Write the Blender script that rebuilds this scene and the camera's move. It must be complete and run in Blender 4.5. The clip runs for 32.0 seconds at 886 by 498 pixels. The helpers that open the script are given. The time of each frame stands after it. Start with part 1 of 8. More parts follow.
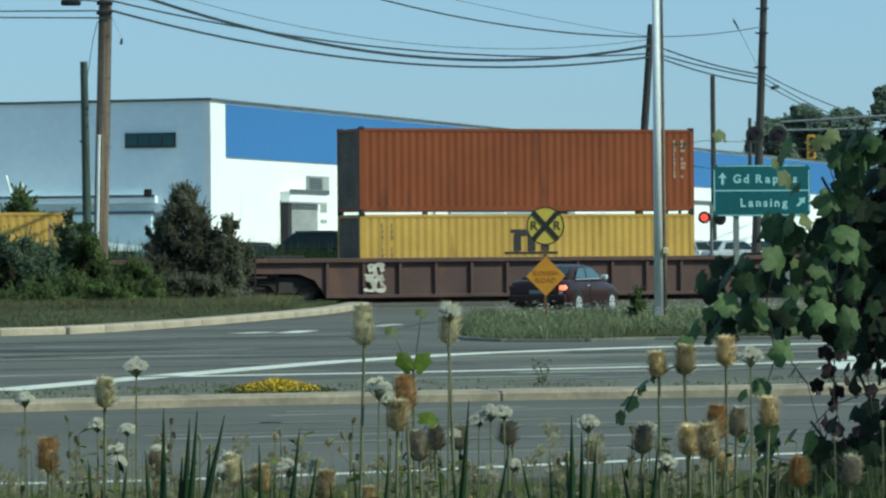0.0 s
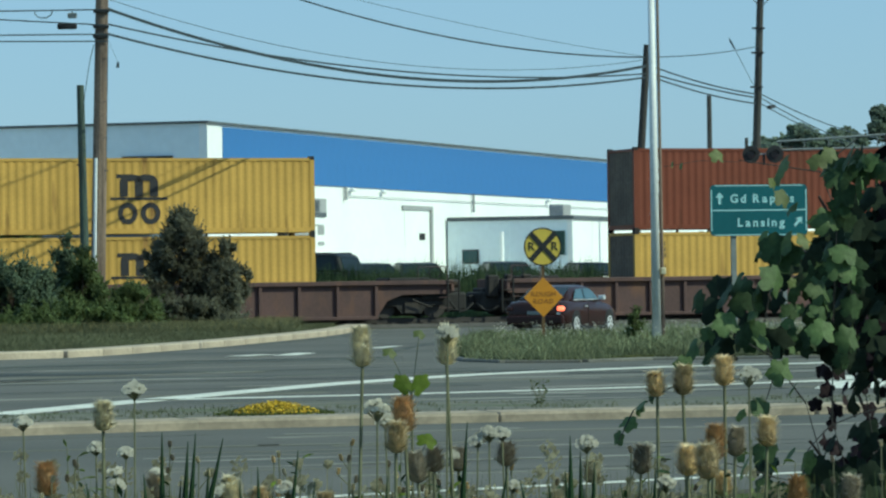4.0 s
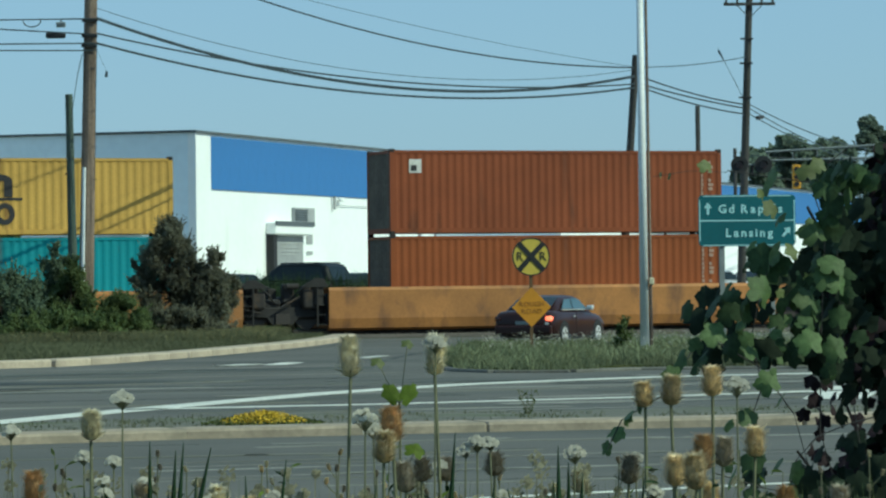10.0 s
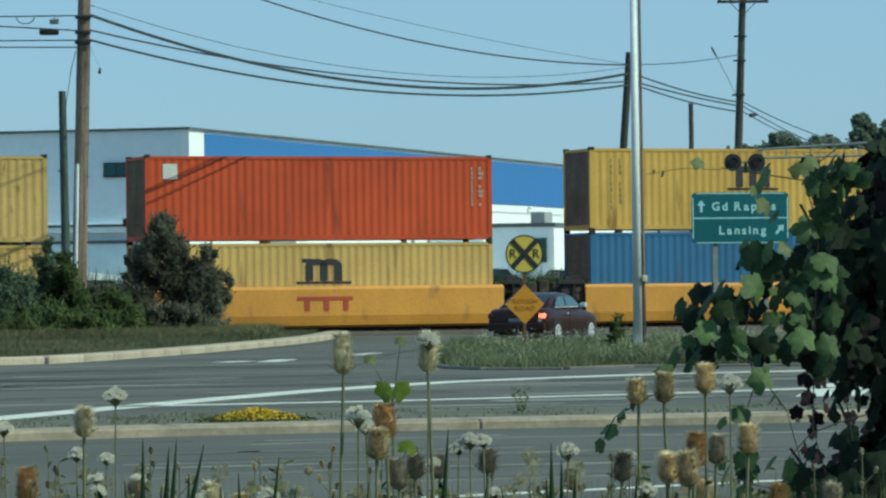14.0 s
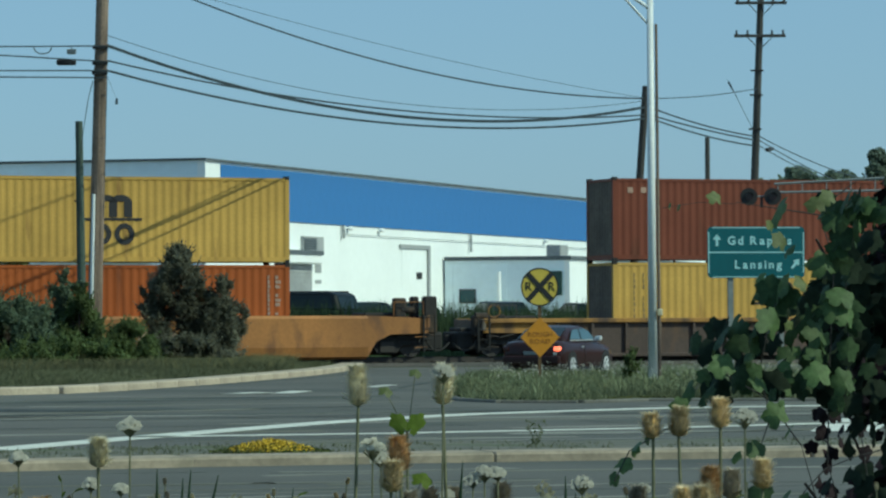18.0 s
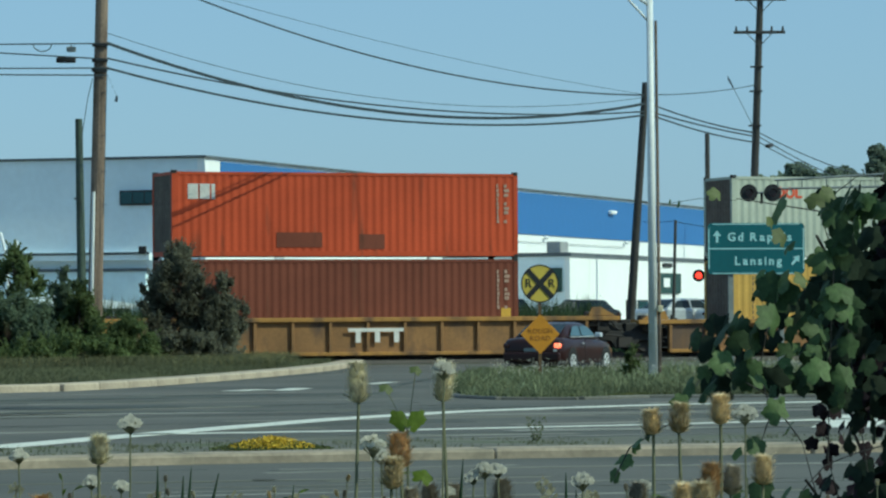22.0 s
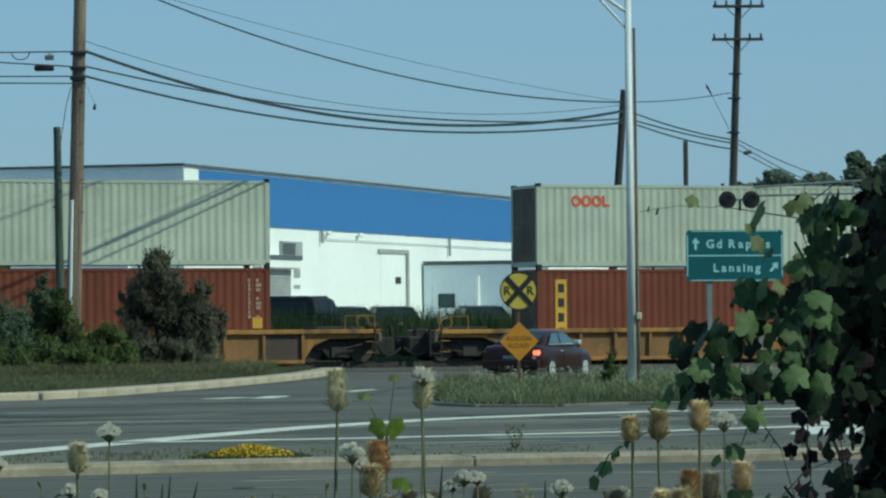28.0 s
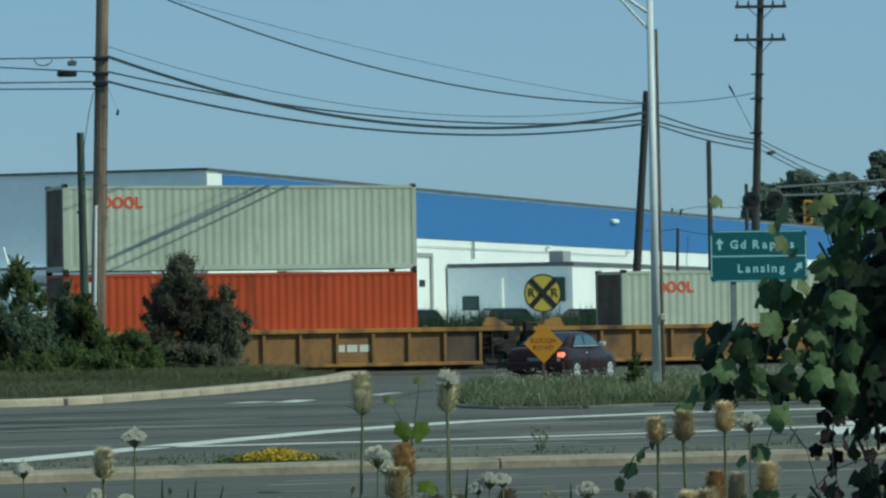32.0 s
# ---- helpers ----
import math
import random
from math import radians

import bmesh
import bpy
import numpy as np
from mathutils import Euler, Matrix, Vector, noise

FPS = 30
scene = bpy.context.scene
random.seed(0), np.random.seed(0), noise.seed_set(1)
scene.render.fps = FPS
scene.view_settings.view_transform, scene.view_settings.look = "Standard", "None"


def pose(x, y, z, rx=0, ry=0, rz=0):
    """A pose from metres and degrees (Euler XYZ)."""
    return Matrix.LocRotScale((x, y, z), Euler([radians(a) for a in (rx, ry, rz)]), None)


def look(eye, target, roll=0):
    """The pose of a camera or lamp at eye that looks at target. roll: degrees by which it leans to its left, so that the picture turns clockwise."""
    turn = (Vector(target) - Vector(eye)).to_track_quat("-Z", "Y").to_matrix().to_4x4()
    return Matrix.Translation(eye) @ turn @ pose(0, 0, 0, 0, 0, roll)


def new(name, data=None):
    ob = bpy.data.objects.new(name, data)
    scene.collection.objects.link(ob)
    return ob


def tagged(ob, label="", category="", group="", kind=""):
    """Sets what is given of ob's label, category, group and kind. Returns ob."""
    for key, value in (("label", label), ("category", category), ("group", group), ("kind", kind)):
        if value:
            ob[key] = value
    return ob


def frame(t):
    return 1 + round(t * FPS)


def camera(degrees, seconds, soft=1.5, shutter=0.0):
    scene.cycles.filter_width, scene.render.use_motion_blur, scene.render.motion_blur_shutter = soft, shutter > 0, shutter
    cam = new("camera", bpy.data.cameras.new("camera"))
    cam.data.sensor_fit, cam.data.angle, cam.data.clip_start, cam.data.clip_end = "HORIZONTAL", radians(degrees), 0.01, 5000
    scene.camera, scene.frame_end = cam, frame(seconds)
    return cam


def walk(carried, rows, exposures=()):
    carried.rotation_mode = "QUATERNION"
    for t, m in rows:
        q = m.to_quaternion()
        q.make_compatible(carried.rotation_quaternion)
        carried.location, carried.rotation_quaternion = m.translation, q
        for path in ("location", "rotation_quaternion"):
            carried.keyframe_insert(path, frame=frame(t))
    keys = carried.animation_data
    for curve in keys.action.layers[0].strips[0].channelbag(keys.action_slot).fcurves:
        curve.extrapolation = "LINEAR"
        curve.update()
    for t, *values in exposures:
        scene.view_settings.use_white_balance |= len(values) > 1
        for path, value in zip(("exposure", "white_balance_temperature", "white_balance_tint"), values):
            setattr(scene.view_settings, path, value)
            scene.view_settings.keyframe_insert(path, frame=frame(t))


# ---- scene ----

cam = camera(13.755, 32.0, soft=2.35)
EYE = (0.0, 0.0, 1.6)
SWAY = [  # seconds, tilt up, lean, turn to the left, in degrees
    (0.0, 0.123, 0.430, 0.000),
    (0.5, 0.273, 0.388, -0.015),
    (1.0, 0.428, 0.598, 0.023),
    (1.5, 0.437, 0.660, 0.080),
    (2.0, 0.435, 0.648, 0.039),
    (2.5, 0.431, 0.777, 0.070),
    (3.0, 0.493, 0.848, 0.045),
    (3.5, 0.471, 0.763, 0.014),
    (4.0, 0.457, 0.760, -0.038),
    (4.5, 0.537, 0.734, -0.148),
    (6.5, 0.431, 0.782, -0.173),
    (7.0, 0.601, 0.643, -0.046),
    (7.5, 0.710, 0.684, -0.068),
    (8.0, 0.689, 0.747, -0.119),
    (8.5, 0.660, 0.782, -0.078),
    (9.0, 0.633, 0.781, -0.119),
    (9.5, 0.629, 0.676, -0.177),
    (10.0, 0.608, 0.658, -0.221),
    (10.5, 0.642, 0.656, -0.179),
    (11.0, 0.734, 0.672, -0.082),
    (11.5, 0.648, 0.665, -0.106),
    (12.0, 0.563, 0.599, -0.127),
    (12.5, 0.482, 0.603, -0.313),
    (13.0, 0.540, 0.593, -0.301),
    (13.5, 0.573, 0.427, -0.296),
    (14.0, 0.563, 0.603, -0.327),
    (14.5, 0.638, 0.470, -0.363),
    (16.5, 1.218, 0.449, -0.070),
    (17.0, 1.110, 0.468, -0.052),
    (17.5, 1.100, 0.369, -0.071),
    (18.0, 1.070, 0.242, -0.089),
    (18.5, 1.090, 0.359, -0.069),
    (19.0, 1.158, 0.340, -0.045),
    (19.5, 1.258, 0.449, 0.052),
    (20.0, 1.137, 0.448, 0.065),
    (20.5, 1.060, 0.368, -0.031),
    (21.0, 0.952, 0.367, -0.045),
    (21.5, 0.968, 0.350, -0.071),
    (22.0, 1.022, 0.347, -0.086),
    (22.5, 0.968, 0.345, -0.166),
    (23.0, 0.861, 0.342, -0.234),
    (23.5, 0.853, 0.452, -0.232),
    (24.0, 0.793, 0.347, -0.261),
    (24.5, 0.830, 0.369, -0.301),
    (25.0, 0.901, 0.343, -0.302),
    (25.5, 1.075, 0.322, -0.338),
    (27.5, 1.285, 0.468, -0.565),
    (28.0, 1.137, 0.465, -0.416),
    (28.5, 1.100, 0.662, -0.248),
    (29.0, 1.241, 0.921, 0.016),
    (29.5, 1.352, 0.849, 0.112),
    (30.0, 1.278, 0.948, 0.087),
    (30.5, 1.292, 0.944, 0.047),
    (31.0, 1.227, 0.930, -0.008),
    (31.5, 1.235, 0.903, -0.022),
    (32.0, 1.184, 0.886, -0.036),
]
EXPOSURE = [(0, 0.02, 6200, -16), (1, 0.11, 6200, -16), (2, 0.00, 6200, -16), (4, 0.00, 6200, -16), (7, 0.02, 6200, -16), (8, -0.12, 6200, -17), (10, -0.10, 6200, -17), (11, 0.01, 6200, -16), (14, -0.04, 6150, -17), (17, -0.21, 6100, -17), (20, -0.32, 6100, -17), (21, -0.14, 6100, -16), (22, -0.12, 6100, -16), (23, -0.19, 6100, -16), (24, -0.22, 6100, -16), (26, -0.27, 6100, -17), (28, -0.32, 6100, -17), (29, -0.34, 6100, -17), (30, -0.46, 6100, -17), (32, -0.39, 6100, -17)]
walk(cam, [(t, pose(*EYE, 90 + tilt, lean, turn)) for t, tilt, lean, turn in SWAY], EXPOSURE)

# ---- light ----
SUN_AZ, SUN_EL = 111.0, 40.0      # degrees from +y towards +x, and above the horizon
world = bpy.data.worlds.new("sky")
scene.world = world
world.use_nodes = True
wn = world.node_tree.nodes
sky = wn.new("ShaderNodeTexSky")
sky.sky_type, sky.sun_disc = "NISHITA", False
sky.sun_elevation, sky.sun_rotation = radians(SUN_EL), radians(SUN_AZ)
sky.air_density, sky.dust_density, sky.ozone_density = 1.0, 0.6, 1.5
wn["Background"].inputs["Strength"].default_value = 0.105
haze = wn.new("ShaderNodeVectorMath")            # clear, slightly bluer air than the model's
haze.operation = "MULTIPLY"
haze.inputs[1].default_value = (0.82, 0.935, 1.33)
world.node_tree.links.new(sky.outputs["Color"], haze.inputs[0])
veil = wn.new("ShaderNodeMix")                    # thin even summer haze over the whole dome
veil.data_type = "RGBA"
veil.inputs["Factor"].default_value = 0.6
veil.inputs["B"].default_value = (3.4, 4.8, 6.85, 1)
world.node_tree.links.new(haze.outputs["Vector"], veil.inputs["A"])
world.node_tree.links.new(veil.outputs["Result"], wn["Background"].inputs["Color"])
sun = new("sun", bpy.data.lights.new("sun", "SUN"))
sun.data.energy, sun.data.angle, sun.data.color = 3.7, radians(0.6), (1.0, 0.945, 0.81)
az, el = radians(SUN_AZ), radians(SUN_EL)
sun.matrix_world = look((math.sin(az) * math.cos(el) * 300, math.cos(az) * math.cos(el) * 300, math.sin(el) * 300), (0, 0, 0))

# ---- materials ----
def mat(name, col, rough=0.6, metal=0.0, grain=(8.0, 0.10), stain=(0.7, 0.15), bump=0.15, dirt=None, spread=0.0, trans=0.0, emit=0.0, spec=0.5):
    """Two-scale procedural surface: fine grain and large stains, a shallow relief, and a little spread from object to object."""
    m = bpy.data.materials.new(name)
    m.use_nodes = True
    nt = m.node_tree
    n, l = nt.nodes, nt.links
    b = n["Principled BSDF"]
    b.inputs["Roughness"].default_value, b.inputs["Metallic"].default_value = rough, metal
    b.inputs["Specular IOR Level"].default_value = spec
    co = n.new("ShaderNodeTexCoord")
    fine, wide = n.new("ShaderNodeTexNoise"), n.new("ShaderNodeTexNoise")
    for node, (scale, _), detail in ((fine, grain, 6.0), (wide, stain, 4.0)):
        node.inputs["Scale"].default_value, node.inputs["Detail"].default_value = scale, detail
        l.new(co.outputs["Object"], node.inputs["Vector"])
    prev = None
    for node, (_, amount) in ((fine, grain), (wide, stain)):
        ramp = n.new("ShaderNodeMapRange")
        ramp.inputs["From Min"].default_value, ramp.inputs["From Max"].default_value = 0.3, 0.7
        ramp.inputs["To Min"].default_value, ramp.inputs["To Max"].default_value = 1 - amount, 1 + amount
        l.new(node.outputs["Fac"], ramp.inputs["Value"])
        if prev is None:
            prev = ramp.outputs["Result"]
        else:
            mul = n.new("ShaderNodeMath")
            mul.operation = "MULTIPLY"
            l.new(prev, mul.inputs[0])
            l.new(ramp.outputs["Result"], mul.inputs[1])
            prev = mul.outputs["Value"]
    if spread:
        info = n.new("ShaderNodeObjectInfo")
        rr = n.new("ShaderNodeMapRange")
        rr.inputs["To Min"].default_value, rr.inputs["To Max"].default_value = 1 - spread, 1 + spread
        l.new(info.outputs["Random"], rr.inputs["Value"])
        geo = n.new("ShaderNodeNewGeometry")
        ri = n.new("ShaderNodeMapRange")
        ri.inputs["To Min"].default_value, ri.inputs["To Max"].default_value = 1 - spread, 1 + spread
        l.new(geo.outputs["Random Per Island"], ri.inputs["Value"])
        for out in (rr.outputs["Result"], ri.outputs["Result"]):
            mul = n.new("ShaderNodeMath")
            mul.operation = "MULTIPLY"
            l.new(prev, mul.inputs[0])
            l.new(out, mul.inputs[1])
            prev = mul.outputs["Value"]
    tint = n.new("ShaderNodeVectorMath")
    tint.operation = "SCALE"
    tint.inputs[0].default_value = col
    l.new(prev, tint.inputs["Scale"])
    out = tint.outputs["Vector"]
    if dirt:
        dcol, dscale, lo, hi, stretch = dirt
        mp = n.new("ShaderNodeMapping")
        mp.inputs["Scale"].default_value = stretch
        l.new(co.outputs["Object"], mp.inputs["Vector"])
        dn = n.new("ShaderNodeTexNoise")
        dn.inputs["Scale"].default_value, dn.inputs["Detail"].default_value = dscale, 8.0
        l.new(mp.outputs["Vector"], dn.inputs["Vector"])
        dr = n.new("ShaderNodeMapRange")
        dr.inputs["From Min"].default_value, dr.inputs["From Max"].default_value = lo, hi
        l.new(dn.outputs["Fac"], dr.inputs["Value"])
        mix = n.new("ShaderNodeMix")
        mix.data_type = "RGBA"
        l.new(dr.outputs["Result"], mix.inputs["Factor"])
        l.new(out, mix.inputs["A"])
        mix.inputs["B"].default_value = (*dcol, 1)
        out = mix.outputs["Result"]
    l.new(out, b.inputs["Base Color"])
    if bump:
        bp = n.new("ShaderNodeBump")
        bp.inputs["Strength"].default_value, bp.inputs["Distance"].default_value = bump, 0.02
        l.new(fine.outputs["Fac"], bp.inputs["Height"])
        l.new(bp.outputs["Normal"], b.inputs["Normal"])
    if trans:
        tr = n.new("ShaderNodeBsdfTranslucent")
        l.new(out, tr.inputs["Color"])
        ms = n.new("ShaderNodeMixShader")
        ms.inputs["Fac"].default_value = trans
        l.new(b.outputs["BSDF"], ms.inputs[1])
        l.new(tr.outputs["BSDF"], ms.inputs[2])
        l.new(ms.outputs["Shader"], n["Material Output"].inputs["Surface"])
    if emit:
        l.new(out, b.inputs["Emission Color"])
        b.inputs["Emission Strength"].default_value = emit
    return m


RUST = (0.09, 0.035, 0.018)
STREAK = (1.0, 1.0, 0.15)          # vertical runs
def paint(name, col, rust=(0.62, 0.80), rough=0.55):
    return mat(name, col, rough, 0, (14, 0.06), (0.5, 0.13), 0.08, (RUST, 2.2, rust[0], rust[1], STREAK), spec=0.22)

BOX = {
    "yellow": paint("yellow_paint", (0.53, 0.325, 0.080)),
    "pale": paint("faded_yellow_paint", (0.53, 0.345, 0.115), (0.60, 0.80)),
    "rusty": mat("rust_streaked_yellow_paint", (0.49, 0.325, 0.105), 0.6, 0, (14, 0.06), (0.5, 0.13), 0.08, ((0.17, 0.085, 0.03), 5.0, 0.57, 0.75, (1, 1, 0.3))),
    "brown": paint("red_brown_paint", (0.220, 0.060, 0.023)),
    "rbrown": paint("dark_red_brown_paint", (0.165, 0.048, 0.027)),
    "orange": paint("orange_paint", (0.34, 0.086, 0.020)),
    "orbrown": paint("orange_brown_paint", (0.245, 0.068, 0.021)),
    "red": paint("orange_red_paint", (0.45, 0.068, 0.024)),
    "teal": paint("teal_paint", (0.030, 0.25, 0.285)),
    "blue": paint("steel_blue_paint", (0.045, 0.13, 0.25)),
    "green": paint("dark_green_paint", (0.020, 0.100, 0.082)),
    "grey": paint("pale_grey_green_paint", (0.46, 0.49, 0.40), (0.68, 0.9)),
    "white": paint("dirty_white_paint", (0.60, 0.61, 0.55), (0.66, 0.9)),
}
CARS = {
    "brown": mat("brown_car_steel", (0.085, 0.045, 0.040), 0.7, 0, (10, 0.12), (0.6, 0.25), 0.1, ((0.16, 0.075, 0.04), 1.4, 0.55, 0.75, (1, 1, 0.4))),
    "panel": mat("rusty_brown_panel_steel", (0.23, 0.115, 0.038), 0.7, 0, (10, 0.12), (0.6, 0.25), 0.1, ((0.085, 0.048, 0.028), 1.3, 0.52, 0.75, (1, 1, 0.5))),
    "umber": mat("umber_car_steel", (0.070, 0.046, 0.036), 0.7, 0, (10, 0.14), (0.6, 0.28), 0.1, ((0.17, 0.09, 0.035), 1.2, 0.55, 0.80, (1, 1, 0.4))),
    "rust": mat("rust_orange_car_steel", (0.34, 0.145, 0.038), 0.65, 0, (10, 0.10), (0.45, 0.28), 0.08, ((0.13, 0.060, 0.028), 1.5, 0.50, 0.72, (1, 1, 0.5))),
    "yellow": mat("yellow_car_steel", (0.56, 0.25, 0.035), 0.6, 0, (10, 0.07), (0.5, 0.14), 0.08, ((0.12, 0.06, 0.03), 1.6, 0.6, 0.82, (1, 1, 0.35))),
    "ochre": mat("weathered_yellow_car_steel", (0.34, 0.17, 0.035), 0.65, 0, (10, 0.1), (0.5, 0.22), 0.08, ((0.07, 0.04, 0.025), 1.3, 0.48, 0.7, (1, 1, 0.4))),
}
# All container ends get one dark colour with their shade in it.
M_ENDDARK = mat("sooty_container_end", (0.150, 0.122, 0.094), 0.75, 0, (10, 0.2), (0.8, 0.3), 0.08)
M_DARK = mat("grimy_dark_steel", (0.022, 0.020, 0.019), 0.75, 0.2, (12, 0.3), (1.0, 0.3))
M_GRIME = mat("oily_brown_grime", (0.026, 0.022, 0.020), 0.8, 0.1, (9, 0.35), (1.2, 0.35), 0.2, ((0.10, 0.060, 0.030), 2.0, 0.55, 0.75, (1, 1, 1)))
M_WHEEL = mat("worn_wheel_steel", (0.045, 0.038, 0.033), 0.6, 0.3)
M_INK = mat("dark_lettering_paint", (0.022, 0.020, 0.022), 0.6)
M_CHALK = mat("white_lettering_paint", (0.62, 0.60, 0.55), 0.6, grain=(20, 0.15))
M_FADED = mat("faded_pale_lettering", (0.40, 0.26, 0.19), 0.7, grain=(20, 0.25))
M_DIM = mat("faded_dark_lettering", (0.22, 0.15, 0.06), 0.7, grain=(12, 0.3))
M_TRUSS = mat("dull_grey_truss_steel", (0.20, 0.22, 0.215), 0.6)
M_OOR = mat("orange_red_lettering_paint", (0.65, 0.09, 0.035), 0.6)
M_YMARK = mat("yellow_marking_paint", (0.62, 0.36, 0.04), 0.6)
M_REDM = mat("dark_red_lettering_paint", (0.35, 0.05, 0.02), 0.6)
M_GRN = mat("green_marking_paint", (0.02, 0.11, 0.07), 0.6)
M_SPRAY = mat("grey_spray_paint", (0.50, 0.46, 0.39), 0.7, grain=(3, 0.35))
M_ASPH = mat("worn_asphalt", (0.118, 0.115, 0.102), 0.88, 0, (30, 0.12), (0.16, 0.14), 0.3, ((0.078, 0.081, 0.074), 0.16, 0.50, 0.72, (0.45, 1.2, 1)), spec=0.2)
M_TAR = mat("dark_tar_seam", (0.045, 0.050, 0.048), 0.8, 0, (20, 0.2), (1, 0.2), 0.1, ((0.12, 0.124, 0.10), 0.6, 0.45, 0.62, (0.3, 1, 1)), spec=0.2)
M_PATCH = mat("darker_asphalt_patch", (0.088, 0.090, 0.078), 0.88, 0, (30, 0.12), (0.5, 0.15), 0.3, spec=0.2)
M_LINE = mat("worn_white_road_paint", (0.62, 0.62, 0.54), 0.7, 0, (5, 0.12), (0.8, 0.1), 0.1, ((0.2, 0.2, 0.2), 3.0, 0.60, 0.75, (1, 1, 1)))
M_KERB = mat("weathered_concrete", (0.40, 0.335, 0.25), 0.9, 0, (12, 0.15), (0.9, 0.15), 0.3, spread=0.06)
M_GRASS = mat("rough_grass", (0.060, 0.072, 0.024), 0.9, 0, (6, 0.35), (0.25, 0.25), 0.5, ((0.11, 0.10, 0.042), 0.7, 0.5, 0.75, (1, 1, 1)), spec=0.1)
M_BLADE = mat("grass_blades", (0.135, 0.160, 0.050), 0.7, 0, (4, 0.15), (0.4, 0.2), 0, spread=0.3, trans=0.3, spec=0.3)
M_DRYBL = mat("dry_grass_blades", (0.24, 0.21, 0.09), 0.8, 0, (4, 0.15), (0.4, 0.2), 0, spread=0.3, trans=0.25, spec=0.3)
M_SEDGE = mat("dark_sword_leaves", (0.022, 0.050, 0.018), 0.6, 0, (6, 0.12), (0.9, 0.2), 0, trans=0.2, spread=0.15, spec=0.2)
M_BANK = mat("dark_green_weeds", (0.085, 0.125, 0.062), 0.8, 0, (4, 0.15), (0.5, 0.3), 0, spread=0.25, trans=0.3, spec=0.1)
M_LAWNB = mat("dull_verge_grass_blades", (0.138, 0.142, 0.080), 0.8, 0, (4, 0.15), (0.35, 0.3), 0, spread=0.15, trans=0.35, spec=0.1)
M_MEDB = mat("pale_median_grass_blades", (0.205, 0.225, 0.125), 0.8, 0, (4, 0.15), (0.35, 0.3), 0, spread=0.25, trans=0.35, spec=0.1)
M_SPROUT = mat("bright_green_leaves", (0.125, 0.175, 0.022), 0.6, 0, (30, 0.12), (3, 0.2), 0.1, spread=0.15, trans=0.4, spec=0.2)
M_LEAF = mat("vine_leaves", (0.104, 0.160, 0.055), 0.5, 0, (30, 0.15), (5, 0.25), 0.2, spread=0.24, trans=0.28, spec=0.25)
# Darker copy of the vine green: shade inside the growth put into the colour.
M_VINESH = mat("shaded_vine_leaves", (0.050, 0.082, 0.032), 0.6, 0, (30, 0.15), (5, 0.25), 0.2, spread=0.3, trans=0.10, spec=0.15)
M_LEAFY = mat("yellowing_vine_leaves", (0.135, 0.165, 0.050), 0.6, 0, (30, 0.12), (3, 0.2), 0.1, spread=0.2, trans=0.4)
# The dark shrub's green, also put on vine leaves that lie in shade.
M_LEAFD = mat("shrub_and_shaded_vine_leaves", (0.027, 0.038, 0.024), 0.75, 0, (30, 0.12), (3, 0.2), 0.1, spread=0.3, trans=0.1, spec=0.06)
M_PURP = mat("dull_purple_leaves", (0.032, 0.022, 0.026), 0.75, 0, (30, 0.12), (3, 0.2), 0.1, spread=0.3, spec=0.1)
M_BUSH = mat("bush_leaves", (0.150, 0.195, 0.080), 0.75, 0, (8, 0.15), (0.6, 0.3), 0, spread=0.2, trans=0.55, spec=0.1)
M_JUNI = mat("juniper_needles", (0.215, 0.215, 0.155), 0.8, 0, (8, 0.15), (0.6, 0.3), 0, spread=0.2, trans=0.6, spec=0.1)
M_TREE = mat("dark_bush_leaves", (0.150, 0.195, 0.125), 0.8, 0, (4, 0.15), (0.3, 0.3), 0, spread=0.25, trans=0.5, spec=0.1)
# Leaves of the skyline trees, paled by distance haze put into the colour.
M_SKYT = mat("haze_paled_tree_leaves", (0.165, 0.205, 0.155), 0.8, 0, (4, 0.15), (0.3, 0.3), 0, spread=0.25, trans=0.5, spec=0.1)
M_BARK = mat("grey_brown_bark", (0.075, 0.055, 0.040), 0.9, 0, (14, 0.3), (1.0, 0.2), 0.5)
M_STEM = mat("dry_stems", (0.145, 0.145, 0.080), 0.8, 0, (30, 0.2), (4, 0.2), 0.2)
M_TEAS = [mat("teasel_tan", (0.70, 0.58, 0.37), 0.85, 0, (60, 0.25), (8, 0.2), 0.4, spread=0.20, trans=0.25, spec=0.02),
          mat("teasel_green", (0.70, 0.64, 0.47), 0.85, 0, (60, 0.25), (8, 0.2), 0.4, spread=0.20, trans=0.25, spec=0.02),
          mat("teasel_brown", (0.50, 0.33, 0.17), 0.85, 0, (60, 0.25), (8, 0.2), 0.4, spread=0.20, trans=0.25, spec=0.02),
          mat("teasel_grey", (0.42, 0.37, 0.29), 0.85, 0, (60, 0.25), (8, 0.2), 0.4, spread=0.20, trans=0.25, spec=0.02)]
M_LACE = mat("white_umbel_petals", (0.52, 0.49, 0.40), 0.85, 0, (60, 0.2), (8, 0.15), 0.2, spread=0.15, trans=0.3)
M_FLOWER = mat("yellow_petals", (0.56, 0.38, 0.03), 0.8, 0, (20, 0.2), (3, 0.2), 0.1, spread=0.25)
M_WOODP = mat("weathered_pole_wood", (0.21, 0.155, 0.115), 0.9, 0, (18, 0.25), (0.8, 0.2), 0.4, ((0.05, 0.035, 0.03), 2.5, 0.52, 0.7, (3, 3, 0.15)))
